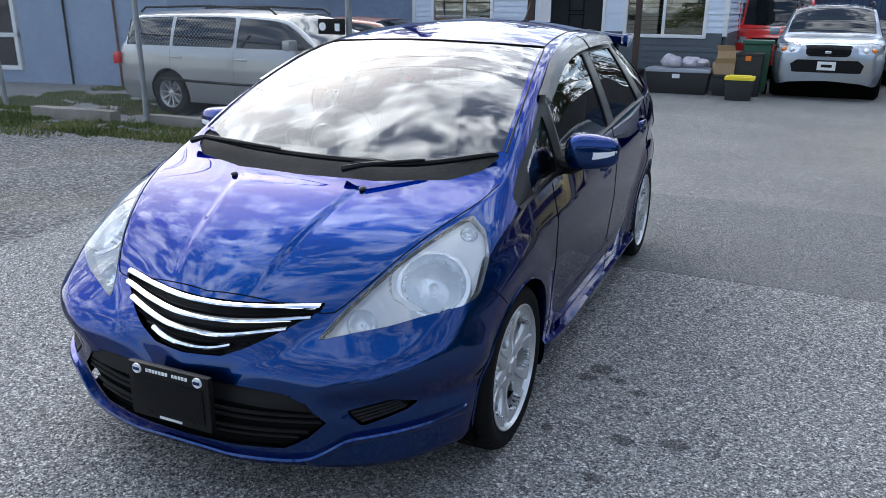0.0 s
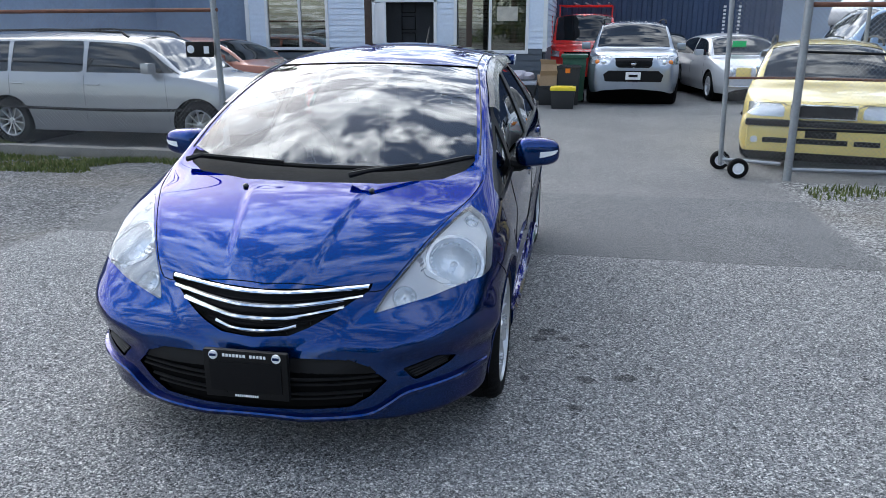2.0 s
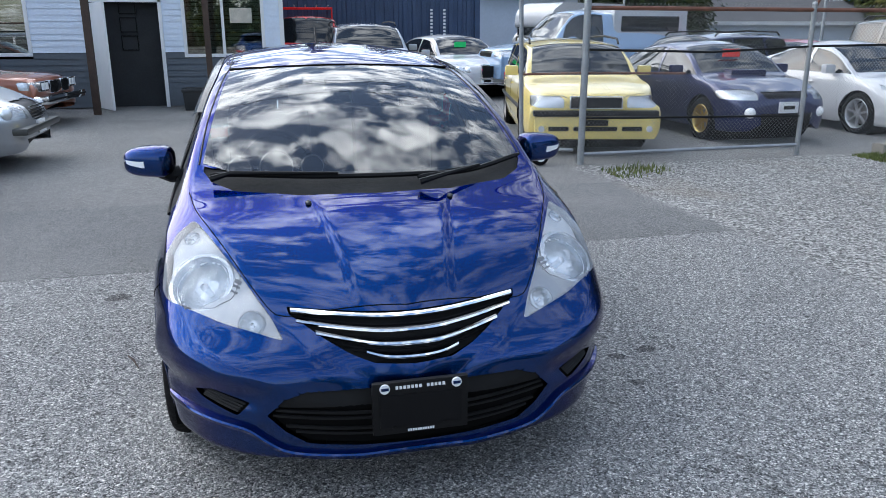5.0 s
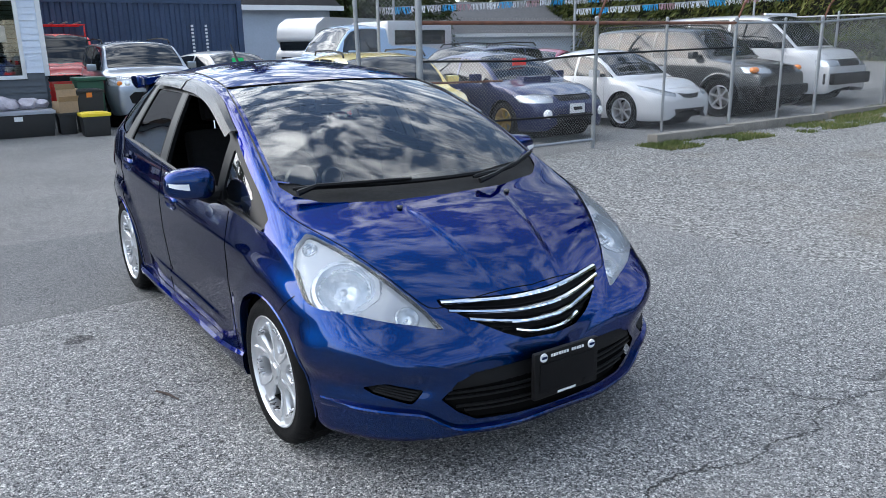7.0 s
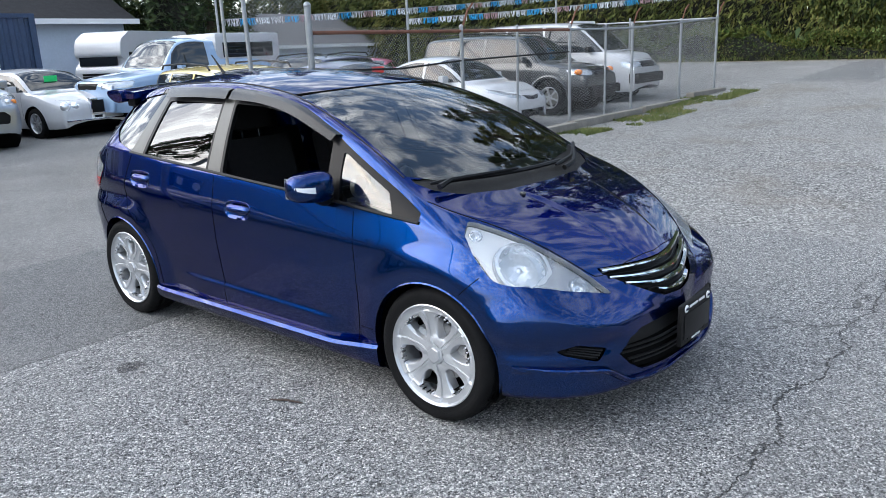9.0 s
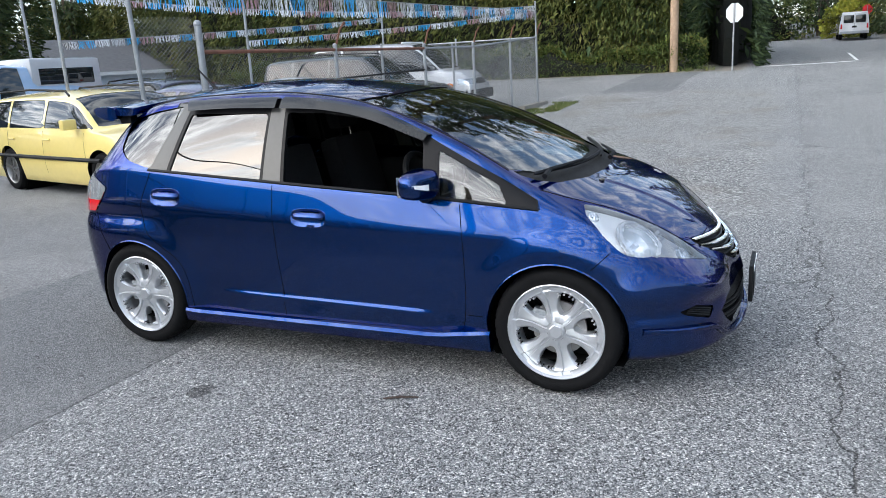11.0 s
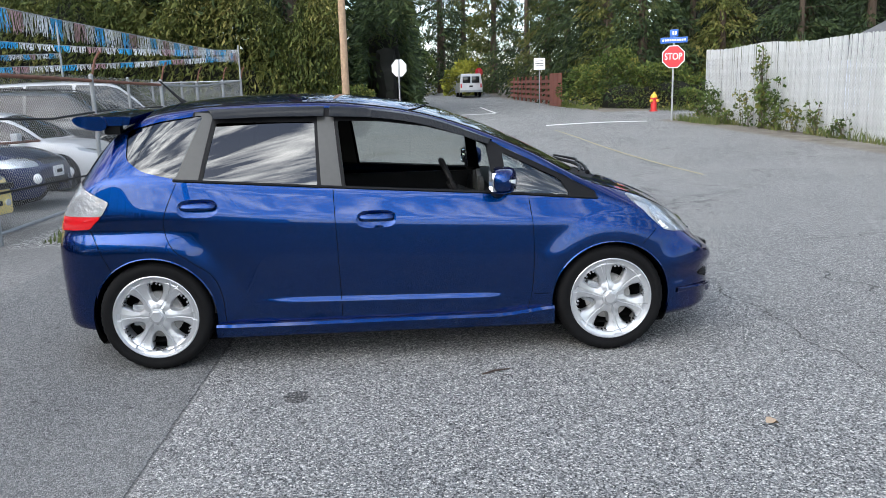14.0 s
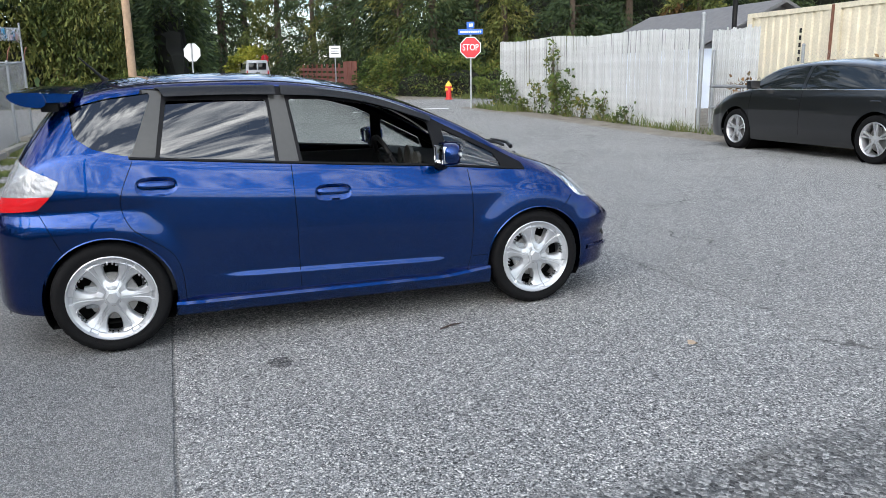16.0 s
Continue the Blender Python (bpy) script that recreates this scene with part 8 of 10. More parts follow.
# ---- bins and clutter by the office ----
M_TOTE = mat("black_tote_plastic", (0.016, 0.017, 0.018), 0.5, vary=0.2)
M_LIDY = mat("yellow_lid_plastic", (0.8, 0.62, 0.03), 0.45, vary=0.1)
M_LIDG = mat("grey_lid_plastic", (0.35, 0.37, 0.42), 0.5, vary=0.1)
M_CARD = mat("cardboard", (0.4, 0.28, 0.17), 0.9, vary=0.15)
M_BAG = mat("clear_plastic_bag", (0.5, 0.47, 0.52), 0.25, vary=0.3, vscale=10, bump=0.6, bscale=25)
M_BINGREEN = mat("green_bin_plastic", (0.02, 0.09, 0.05), 0.5, vary=0.15)


def tote(x0, x1, y0, y1, h, lidm, label, z=0.0):
    t = thing("storage_tote", label, "storage box")
    bm = bmesh.new()
    vs = box(bm, x0, x1, y0, y1, z, z + h - 0.05, 0.02)
    cx, cy = (x0 + x1) / 2, (y0 + y1) / 2
    for v in bm.verts:
        if v.co.z < z + 0.1:
            v.co.x, v.co.y = cx + (v.co.x - cx) * 0.92, cy + (v.co.y - cy) * 0.92
    part("tub", bm, M_TOTE, t)
    bm = bmesh.new()
    box(bm, x0 - 0.02, x1 + 0.02, y0 - 0.02, y1 + 0.02, z + h - 0.06, z + h, 0.015)
    box(bm, x0 + 0.05, x1 - 0.05, y0 + 0.05, y1 - 0.05, z + h - 0.01, z + h + 0.015, 0.01)
    part("lid", bm, lidm, t)
    return t


tote(0.55, 1.02, 11.2, 11.62, 0.42, M_LIDY, "black storage tote with a bright yellow lid")
big_ = tote(-0.98, 0.2, 11.9, 12.5, 0.47, M_LIDG, "long black storage tote with a grey lid")
bm = bmesh.new()
box(bm, -0.48, -0.34, 11.885, 11.895, 0.3, 0.38)
part("label", bm, M_TRIM, big_)
tote(0.26, 0.56, 11.95, 12.4, 0.4, M_TOTE, "small black storage tote beside the wall")
tote(-1.75, -1.12, 12.0, 12.5, 0.42, M_TOTE, "plain black storage tote under the porch")
for x_, y_, r_, s_ in ((-0.55, 12.15, 0.2, 1), (-0.2, 12.2, 0.17, 2), (0.02, 12.2, 0.14, 4)):
    bm = bmesh.new()
    bmesh.ops.create_icosphere(bm, subdivisions=3, radius=r_, matrix=Matrix.Translation((x_, y_, 0.5 + r_ * 0.55)))
    for v in bm.verts:
        v.co += 0.06 * noise.noise_vector(v.co * 7 + Vector((s_, 0, 0)))
        v.co.z = max(0.512, 0.5 + (v.co.z - 0.5) * 0.8)
    tagged(part("plastic_bag", bm, M_BAG), "crumpled clear plastic bag of bits on a tote", "bag", "plastic bags")
for x_, y_, z_, a_, w_ in ((0.42, 12.1, 0.4, 14, 0.36), (0.5, 12.2, 0.62, -18, 0.34)):
    cb = thing("cardboard_box", "open brown cardboard box on the totes", "box", pose(x_, y_, z_, 0, 0, a_), "cardboard boxes")
    bm = bmesh.new()
    box(bm, -w_ / 2, w_ / 2, -0.15, 0.15, 0, 0.21, 0.004)
    part("carton", bm, M_CARD, cb)
    bm = bmesh.new()
    box(bm, -w_ / 2, w_ / 2, -0.002, 0.002, 0, 0.12, 0.0, pose(0, -0.15, 0.21, 35))
    part("flap", bm, M_CARD, cb)
wb_ = thing("wheeled_bin", "dark green wheeled bin with a lid beside the office", "bin")
bm = bmesh.new()
box(bm, 0.72, 1.22, 12.45, 12.95, 0.06, 0.95, 0.03)
for v in bm.verts:
    if v.co.z < 0.4:
        v.co.x, v.co.y = 0.97 + (v.co.x - 0.97) * 0.86, 12.7 + (v.co.y - 12.7) * 0.86
part("tub", bm, M_BINGREEN, wb_)
bm = bmesh.new()
box(bm, 0.69, 1.25, 12.4, 13.0, 0.95, 1.02, 0.025)
part("lid", bm, M_BINGREEN, wb_)
for x_ in (0.76, 1.18):
    bm = bmesh.new()
    cyl(bm, (x_ - 0.03, 12.95, 0.1), (x_ + 0.03, 12.95, 0.1), 0.1, n=16)
    part("bin_wheel", bm, M_RUBBER, wb_)
ts_ = tote(0.62, 1.1, 12.05, 12.42, 0.8, M_TOTE, "tall black plastic tote with an orange sticker")
bm = bmesh.new()
box(bm, 0.8, 0.9, 12.03, 12.05, 0.66, 0.75)
part("sticker", bm, M_AMBER, ts_)


# ---- parked vehicles ----
P_SILVER = paint("silver_paint", (0.36, 0.37, 0.385), 0.6, 0.3)
P_SILVERSUV = paint("cool_silver_paint", (0.3, 0.335, 0.39), 0.6, 0.3)
P_WHITE = paint("white_paint", (0.52, 0.53, 0.55))
P_YELLOW = paint("pale_yellow_paint", (0.78, 0.62, 0.2))
P_COPPER = paint("copper_brown_paint", (0.3, 0.1, 0.055), 0.3, 0.35)
P_RED = paint("red_paint", (0.8, 0.02, 0.015))
P_NAVY = paint("dark_navy_paint", (0.006, 0.014, 0.075), 0.4, 0.3)
P_GREY = paint("grey_metallic_paint", (0.045, 0.048, 0.05), 0.5, 0.3)
P_BLACKP = paint("charcoal_paint", (0.004, 0.0045, 0.006), 0.0, 0.3)
P_LBLUE = paint("pale_blue_paint", (0.3, 0.43, 0.62))
P_PINK = paint("magenta_red_paint", (0.4, 0.03, 0.1))
M_GOLD = mat("gold_alloy", (0.55, 0.4, 0.14), 0.35, 0.8)


def wagon_extras(car, S, d):
    for sg in (1, -1):
        bm = bmesh.new()
        tube(bm, S.line([(d["yf"] + 0.95, 0.52), (0.0, 0.5), (d["yr"] - 1.0, 0.52)], "side", 0.006, 16, sg), 0.022, 6)
        part("side_moulding", bm, M_BLACK, car)
    for sg in (1, -1):
        for x, r in ((0.66, 0.085), (0.47, 0.07)):
            bm = bmesh.new()
            bmesh.ops.create_uvsphere(bm, u_segments=20, v_segments=10, radius=r, matrix=Matrix.Translation((sg * x, d["yf"] + 0.17, d["nh"] - 0.1)) @ Matrix.Diagonal((1, 0.8, 1, 1)))
            part("round_headlight", bm, M_REFLECT, car)
    for k in range(5):
        bm = bmesh.new()
        box(bm, -0.3, 0.3, d["yf"] + 0.01, d["yf"] + 0.03, d["nh"] - 0.2 + 0.035 * k, d["nh"] - 0.188 + 0.035 * k)
        part("grille_bar", bm, M_CHROME, car)
    bm = bmesh.new()
    box(bm, -0.72, 0.72, d["yf"] - 0.05, d["yf"] + 0.12, 0.42, 0.5, 0.03)
    part("bumper_strip", bm, M_PILLAR, car)


make_car("station_wagon", "silver estate car with roof rails behind the chain-link fence", pose(-5.2, 5.92, 0, 0, 0, 89), 4.85, 1.8, 1.5, 2.83, 0.87, P_SILVER, "wagon", nh=0.76, ch=0.98, belt=0.95, rack=True, wheel_r=0.315, rim_r=0.205, spokes=10,
         lamp=[(0.36, 0.74), (0.78, 0.74), (0.8, 0.6), (0.36, 0.58)], grille=[(-0.02, 0.77), (0.3, 0.77), (0.24, 0.55), (-0.02, 0.54)], intake=[(-0.02, 0.36), (0.5, 0.36), (0.46, 0.27), (-0.02, 0.27)], extras=wagon_extras, plate=0.46)


def suv_extras(car, S, d):
    for sg in (1, -1):
        bm = bmesh.new()
        bmesh.ops.create_uvsphere(bm, u_segments=16, v_segments=8, radius=0.06, matrix=Matrix.Translation((sg * 0.66, d["yf"] + 0.12, 0.6)))
        part("fog_lamp", bm, M_REFLECT, car)
        for x, r in ((0.73, 0.05), (0.6, 0.055)):
            s, v = S.find((x, d["nh"] - 0.115), "front")
            p = S.at(s, v)[0]
            bm = bmesh.new()
            bmesh.ops.create_uvsphere(bm, u_segments=16, v_segments=8, radius=r, matrix=Matrix.Translation((sg * x, p[1] + 0.02, p[2])))
            part("lamp_bowl", bm, M_REFLECT if x < 0.7 else M_AMBER, car)
    for k in range(3):
        bm = bmesh.new()
        box(bm, -0.32, 0.32, d["yf"] + 0.0, d["yf"] + 0.02, d["nh"] - 0.2 + 0.05 * k, d["nh"] - 0.19 + 0.05 * k)
        part("grille_bar", bm, M_BLACK, car)
    bm = bmesh.new()
    box(bm, -0.05, 0.05, d["yf"] - 0.015, d["yf"] + 0.01, d["nh"] - 0.17, d["nh"] - 0.12, 0.015)
    part("emblem", bm, M_CHROME, car)


make_car("suv", "silver sport utility vehicle with black lower grille facing the drive", pose(2.25, 14.25, 0, 0, 0, -2), 4.68, 1.89, 1.72, 2.7, 0.93, P_SILVERSUV, "suv", nh=1.0, ch=1.15, belt=1.08, clear=0.26, wheel_r=0.365, rim_r=0.235, spokes=5, rack=True, square=0.66,
         lamp=[(0.44, 1.0), (0.68, 1.02), (0.9, 0.98), (0.9, 0.84), (0.5, 0.83)], grille=[(-0.02, 0.98), (0.38, 0.97), (0.36, 0.82), (0.3, 0.78), (-0.02, 0.78)], intake=[(-0.02, 0.72), (0.5, 0.72), (0.6, 0.64), (0.56, 0.5), (-0.02, 0.5)], extras=suv_extras, plate=0.62, ny=150, nv=76)


def volvo_extras(car, S, d):
    bm = bmesh.new()
    box(bm, -0.8, 0.8, d["yf"] - 0.06, d["yf"] + 0.2, 0.5, 0.57, 0.02)
    part("bumper_strip", bm, M_BLACK, car)
    bm = bmesh.new()
    box(bm, -0.78, 0.78, d["yf"] - 0.03, d["yf"] + 0.25, 0.2, 0.5, 0.05)
    val = part("front_valance", bm, P_YELLOW, car)
    for x0, x1 in ((-0.28, 0.28), (-0.6, -0.34), (0.34, 0.6)):
        bm = bmesh.new()
        box(bm, x0, x1, d["yf"] - 0.04, d["yf"], 0.31, 0.37, 0.012)
        part("valance_slot", bm, M_BLACK, val)
    bm = bmesh.new()
    box(bm, -0.34, 0.34, d["yf"] - 0.02, d["yf"] + 0.05, d["nh"] - 0.18, d["nh"] - 0.02, 0.01)
    part("grille_frame", bm, M_CHROME, car)
    bm = bmesh.new()
    box(bm, -0.32, 0.32, d["yf"] - 0.026, d["yf"] + 0.0, d["nh"] - 0.165, d["nh"] - 0.035, 0.004)
    part("grille_mesh", bm, M_BLACK, car)
    for sg in (1, -1):
        bm = bmesh.new()
        cyl(bm, (sg * 0.69, d["yf"] - 0.045, 0.34), (sg * 0.69, d["yf"] + 0.1, 0.34), 0.04, n=16)
        part("fog_lamp", bm, M_REFLECT, car)
        bm = bmesh.new()
        tube(bm, S.line([(d["yf"] + 0.9, 0.53), (0, 0.53), (d["yr"] - 0.7, 0.53)], "side", 0.006, 12, sg), 0.028, 6)
        part("side_moulding", bm, M_BLACK, car)
    bm = bmesh.new()
    box(bm, -0.16, 0.16, d["yf"] - 0.05, d["yf"] - 0.02, 0.38, 0.46, 0.01)
    part("plate_bracket", bm, M_BLACK, car)


make_car("station_wagon", "pale yellow boxy estate car parked behind the gate", pose(4.36, 7.0, 0, 0, 0, -14), 4.71, 1.76, 1.43, 2.66, 0.93, P_YELLOW, "wagon", nh=0.77, ch=0.94, belt=0.9, clear=0.17, wheel_r=0.315, rim_r=0.215, spokes=5, square=0.86, nose=0.05, rack=True, tumble=0.78,
         lamp=[(0.40, 0.75), (0.8, 0.74), (0.8, 0.6), (0.40, 0.6)], grille=[(-0.02, 0.74), (0.33, 0.74), (0.33, 0.6), (-0.02, 0.6)], intake=[(-0.02, 0.36), (0.56, 0.36), (0.52, 0.29), (-0.02, 0.29)], rim_mat=M_DISC, extras=volvo_extras)


def rally_extras(car, S, d):
    bm = bmesh.new()
    box(bm, -0.3, 0.3, -1.15, -0.75, 0.9, 0.99, 0.03)
    part("hood_scoop", bm, P_NAVY, car)
    bm = bmesh.new()
    box(bm, -0.2, 0.1, d["yc"] + 0.33, d["yc"] + 0.335, 1.16, 1.28, 0, pose(0, 0, 0, 0, 0, 0))
    part("price_card", bm, mat("red_card", (0.8, 0.06, 0.05), 0.7), car)
    for sg in (1, -1):
        bm = bmesh.new()
        bmesh.ops.create_uvsphere(bm, u_segments=16, v_segments=8, radius=0.08, matrix=Matrix.Translation((sg * 0.55, d["yf"] + 0.08, 0.45)))
        part("fog_lamp", bm, M_LAMPWHITE, car)
    bm = bmesh.new()
    box(bm, -0.62, 0.62, d["yr"] - 0.25, d["yr"] - 0.05, 1.16, 1.2, 0.01)
    part("boot_wing", bm, P_NAVY, car)


make_car("sedan", "dark blue rally saloon with gold wheels behind the fence", pose(6.8, 7.1, 0, 0, 0, 0), 4.34, 1.69, 1.4, 2.52, 0.85, P_NAVY, "sedan", nh=0.74, ch=0.93, belt=0.88, clear=0.17, wheel_r=0.305, rim_r=0.205, spokes=6, rim_mat=M_GOLD, deck=0.97,
         lamp=[(0.42, 0.75), (0.62, 0.76), (0.82, 0.73), (0.8, 0.62), (0.44, 0.62)], grille=[(-0.02, 0.73), (0.36, 0.73), (0.34, 0.64), (-0.02, 0.64)], intake=[(-0.02, 0.44), (0.42, 0.44), (0.38, 0.26), (-0.02, 0.26)], extras=rally_extras, plate=0.52)


make_car("coupe", "white sports coupe with silver wheels behind the fence", pose(9.45, 7.1, 0, 0, 0, 2), 4.38, 1.725, 1.39, 2.57, 0.88, P_WHITE, "sedan", nh=0.7, ch=0.9, belt=0.86, clear=0.15, wheel_r=0.31, rim_r=0.225, spokes=7, deck=1.0, nose=0.24, square=0.5, yre=0.55,
         lamp=[(0.34, 0.62), (0.55, 0.7), (0.76, 0.76), (0.79, 0.7), (0.62, 0.6), (0.38, 0.57)], grille=[(-0.02, 0.6), (0.3, 0.63), (0.2, 0.55), (-0.02, 0.53)], intake=[(-0.02, 0.36), (0.44, 0.36), (0.38, 0.25), (-0.02, 0.25)])


def fourx_extras(car, S, d):
    for sg in (1, -1):
        for wy in (-1.34, 1.34):
            bm = bmesh.new()
            pts = [(wy + 0.46 * math.cos(a), 0.38 + 0.46 * math.sin(a)) for a in np.linspace(0.0, math.pi, 14)]
            ln = []
            for p in pts:
                s, v = S.find(p, "side")
                q = S.at(s, v)[0]
                ln.append((sg * (q[0] + 0.015), p[0], p[1]))
            tube(bm, ln, 0.035, 6)
            part("arch_flare", bm, P_GREY, car)
        bm = bmesh.new()
        bmesh.ops.create_uvsphere(bm, u_segments=12, v_segments=8, radius=0.09, matrix=Matrix.Translation((sg * 0.78, d["yf"] + 0.22, d["nh"] - 0.08)) @ Matrix.Diagonal((1, 1, 0.7, 1)))
        part("corner_lamp", bm, M_AMBER, car)
    bm = bmesh.new()
    box(bm, -0.8, 0.8, d["yf"] - 0.06, d["yf"] + 0.2, 0.42, 0.62, 0.05)
    part("bumper", bm, M_BLACK, car)


make_car("suv", "dark grey sport utility vehicle with silver wheels behind the fence", pose(12.3, 7.2, ground_z(12.3, 7.2), 0, 0, 3), 4.65, 1.85, 1.78, 2.68, 0.87, P_GREY, "suv", nh=1.0, ch=1.15, belt=1.1, clear=0.3, wheel_r=0.38, rim_r=0.235, spokes=6, square=0.72, rack=True,
         lamp=[(0.45, 1.0), (0.85, 0.99), (0.85, 0.86), (0.45, 0.85)], grille=[(-0.02, 0.99), (0.42, 0.98), (0.4, 0.84), (-0.02, 0.84)], extras=fourx_extras, lower=0.62)


def van_extras(car, S, d):
    bm = bmesh.new()
    box(bm, -0.82, 0.82, d["yf"] - 0.07, d["yf"] + 0.2, 0.42, 0.66, 0.05)
    part("bumper", bm, M_BLACK, car)
    for sg in (1, -1):
        bm = bmesh.new()
        tube(bm, S.line([(d["yf"] + 0.8, 0.62), (0, 0.62), (d["yr"] - 0.5, 0.62)], "side", 0.004, 12, sg), 0.02, 6)
        part("side_moulding", bm, M_BLACK, car)


make_car("van", "white compact van with a sloping bonnet behind the fence", pose(14.85, 7.5, ground_z(14.85, 7.5), 0, 0, 4), 4.75, 1.84, 1.94, 2.92, 0.92, P_WHITE, "van", nh=0.98, ch=1.2, belt=1.15, clear=0.22, wheel_r=0.33, rim_r=0.2, spokes=6, yc=-1.62, yrs=-0.75, square=0.8, nose=0.1, tumble=0.86, mirror_mat=M_BLACK,
         lamp=[(0.48, 0.95), (0.84, 0.94), (0.84, 0.8), (0.48, 0.8)], grille=[(-0.02, 0.95), (0.46, 0.95), (0.46, 0.8), (-0.02, 0.8)], extras=van_extras)


def saloon_extras(car, S, d):
    for sg in (1, -1):
        for x, r in ((0.44, 0.085), (0.66, 0.1)):
            bm = bmesh.new()
            bmesh.ops.create_uvsphere(bm, u_segments=20, v_segments=10, radius=r, matrix=Matrix.Translation((sg * x, d["yf"] + 0.1, d["nh"] - 0.12)))
            part("round_headlight", bm, M_REFLECT, car)
    bm = bmesh.new()
    box(bm, -0.17, 0.17, d["yf"] - 0.05, d["yf"] + 0.1, 0.46, d["nh"] + 0.02, 0.03)
    part("grille_frame", bm, M_CHROME, car)
    bm = bmesh.new()
    box(bm, -0.14, 0.14, d["yf"] - 0.056, d["yf"] + 0.0, 0.5, d["nh"] - 0.02, 0.01)
    part("grille_mesh", bm, M_BLACK, car)
    bm = bmesh.new()
    box(bm, -0.25, 0.05, d["yc"] + 0.3, d["yc"] + 0.31, 1.14, 1.28)
    part("price_card", bm, mat("green_card", (0.03, 0.6, 0.15), 0.7), car)
    bm = bmesh.new()
    box(bm, -0.7, 0.7, d["yf"] - 0.04, d["yf"] + 0.1, 0.34, 0.38, 0.01)
    part("bumper_strip", bm, M_CHROME, car)


make_car("sedan", "white luxury saloon with round headlights and an upright grille", pose(4.58, 15.2, 0, 0, 0, 8), 4.75, 1.76, 1.45, 2.7, 0.9, P_WHITE, "sedan", nh=0.78, ch=0.97, belt=0.93, wheel_r=0.32, rim_r=0.21, spokes=7, square=0.68, deck=1.03, extras=saloon_extras, plate=0.42,
         lamp=[(0.4, 0.7), (0.6, 0.72), (0.6, 0.62), (0.4, 0.62)], grille=[(-0.02, 0.76), (0.14, 0.76), (0.14, 0.5), (-0.02, 0.5)])


def classic_extras(car, S, d):
    for sg in (1, -1):
        bm = bmesh.new()
        box(bm, sg * 0.5, sg * 0.86, d["yf"] - 0.03, d["yf"] + 0.05, 0.6, 0.76, 0.01)
        hl = part("headlight", bm, M_CHROME, car)
        for k in (0.6, 0.76):
            bm = bmesh.new()
            box(bm, sg * (k - 0.06), sg * (k + 0.06), d["yf"] - 0.04, d["yf"] - 0.025, 0.625, 0.735, 0.01)
            part("lamp_glass", bm, M_LAMPWHITE, hl)
        bm = bmesh.new()
        box(bm, sg * 0.1, sg * 0.44, d["yf"] - 0.035, d["yf"] + 0.05, 0.55, 0.76, 0.01)
        part("grille_half", bm, M_CHROME, car)
        for k in range(7):
            bm = bmesh.new()
            box(bm, sg * (0.125 + 0.045 * k), sg * (0.145 + 0.045 * k), d["yf"] - 0.045, d["yf"] - 0.03, 0.565, 0.745)
            part("grille_rib", bm, M_BLACK, car)
    bm = bmesh.new()
    box(bm, -0.95, 0.95, d["yf"] - 0.16, d["yf"] + 0.02, 0.4, 0.53, 0.04)
    part("chrome_bumper", bm, M_CHROME, car)
    bm = bmesh.new()
    box(bm, -0.93, 0.93, d["yf"] - 0.17, d["yf"] - 0.155, 0.45, 0.48, 0.004)
    part("bumper_strip", bm, M_BLACK, car)


make_car("sedan", "copper-brown classic saloon with chrome bumper parked by the office", pose(-6.15, 10.55, 0, 0, 0, 84), 5.4, 1.95, 1.38, 2.95, 1.05, P_COPPER, "sedan", nh=0.82, ch=0.95, belt=0.9, wheel_r=0.33, rim_r=0.19, spokes=9, square=0.92, nose=0.04, deck=0.97, yc=-1.1, extras=classic_extras, tumble=0.74,
         lamp=[(0.5, 0.75), (0.86, 0.75), (0.86, 0.62), (0.5, 0.62)], grille=[(-0.02, 0.75), (0.44, 0.75), (0.44, 0.56), (-0.02, 0.56)])


def redvan_extras(car, S, d):
    bm = bmesh.new()
    for y in np.linspace(d["yrs"] + 0.2, d["yre"], 5):
        tube(bm, [(-0.7, y, d["H"] + 0.18), (0.7, y, d["H"] + 0.18)], 0.02, 6)
    for x in (-0.7, 0.7):
        tube(bm, [(x, d["yrs"] + 0.1, d["H"] + 0.18), (x, d["yre"] + 0.1, d["H"] + 0.18)], 0.02, 6)
        for y in (d["yrs"] + 0.3, d["yre"] - 0.2):
            tube(bm, [(x, y, d["H"] - 0.12), (x, y, d["H"] + 0.18)], 0.02, 6)
    part("roof_rack", bm, P_RED, car)
    bm = bmesh.new()
    for k in range(5):
        tube(bm, [(-0.75, d["yf"] + 0.2 + 0.0 * k, 0.6 + 0.22 * k), (-0.98, d["yf"] + 0.2, 0.6 + 0.22 * k)], 0.018, 6)
    for x in (-0.75, -0.98):
        tube(bm, [(x, d["yf"] + 0.2, 0.4), (x, d["yf"] + 0.2, 1.9)], 0.02, 6)
    part("ladder", bm, P_RED, car)
    bm = bmesh.new()
    for k in range(4):
        tube(bm, [(-0.3 + 0.3 * k, d["yrs"], d["H"] + 0.24), (-0.3 + 0.3 * k, d["yre"], d["H"] + 0.24)], 0.022, 6)
    part("ladder_rack", bm, M_GALV, car)


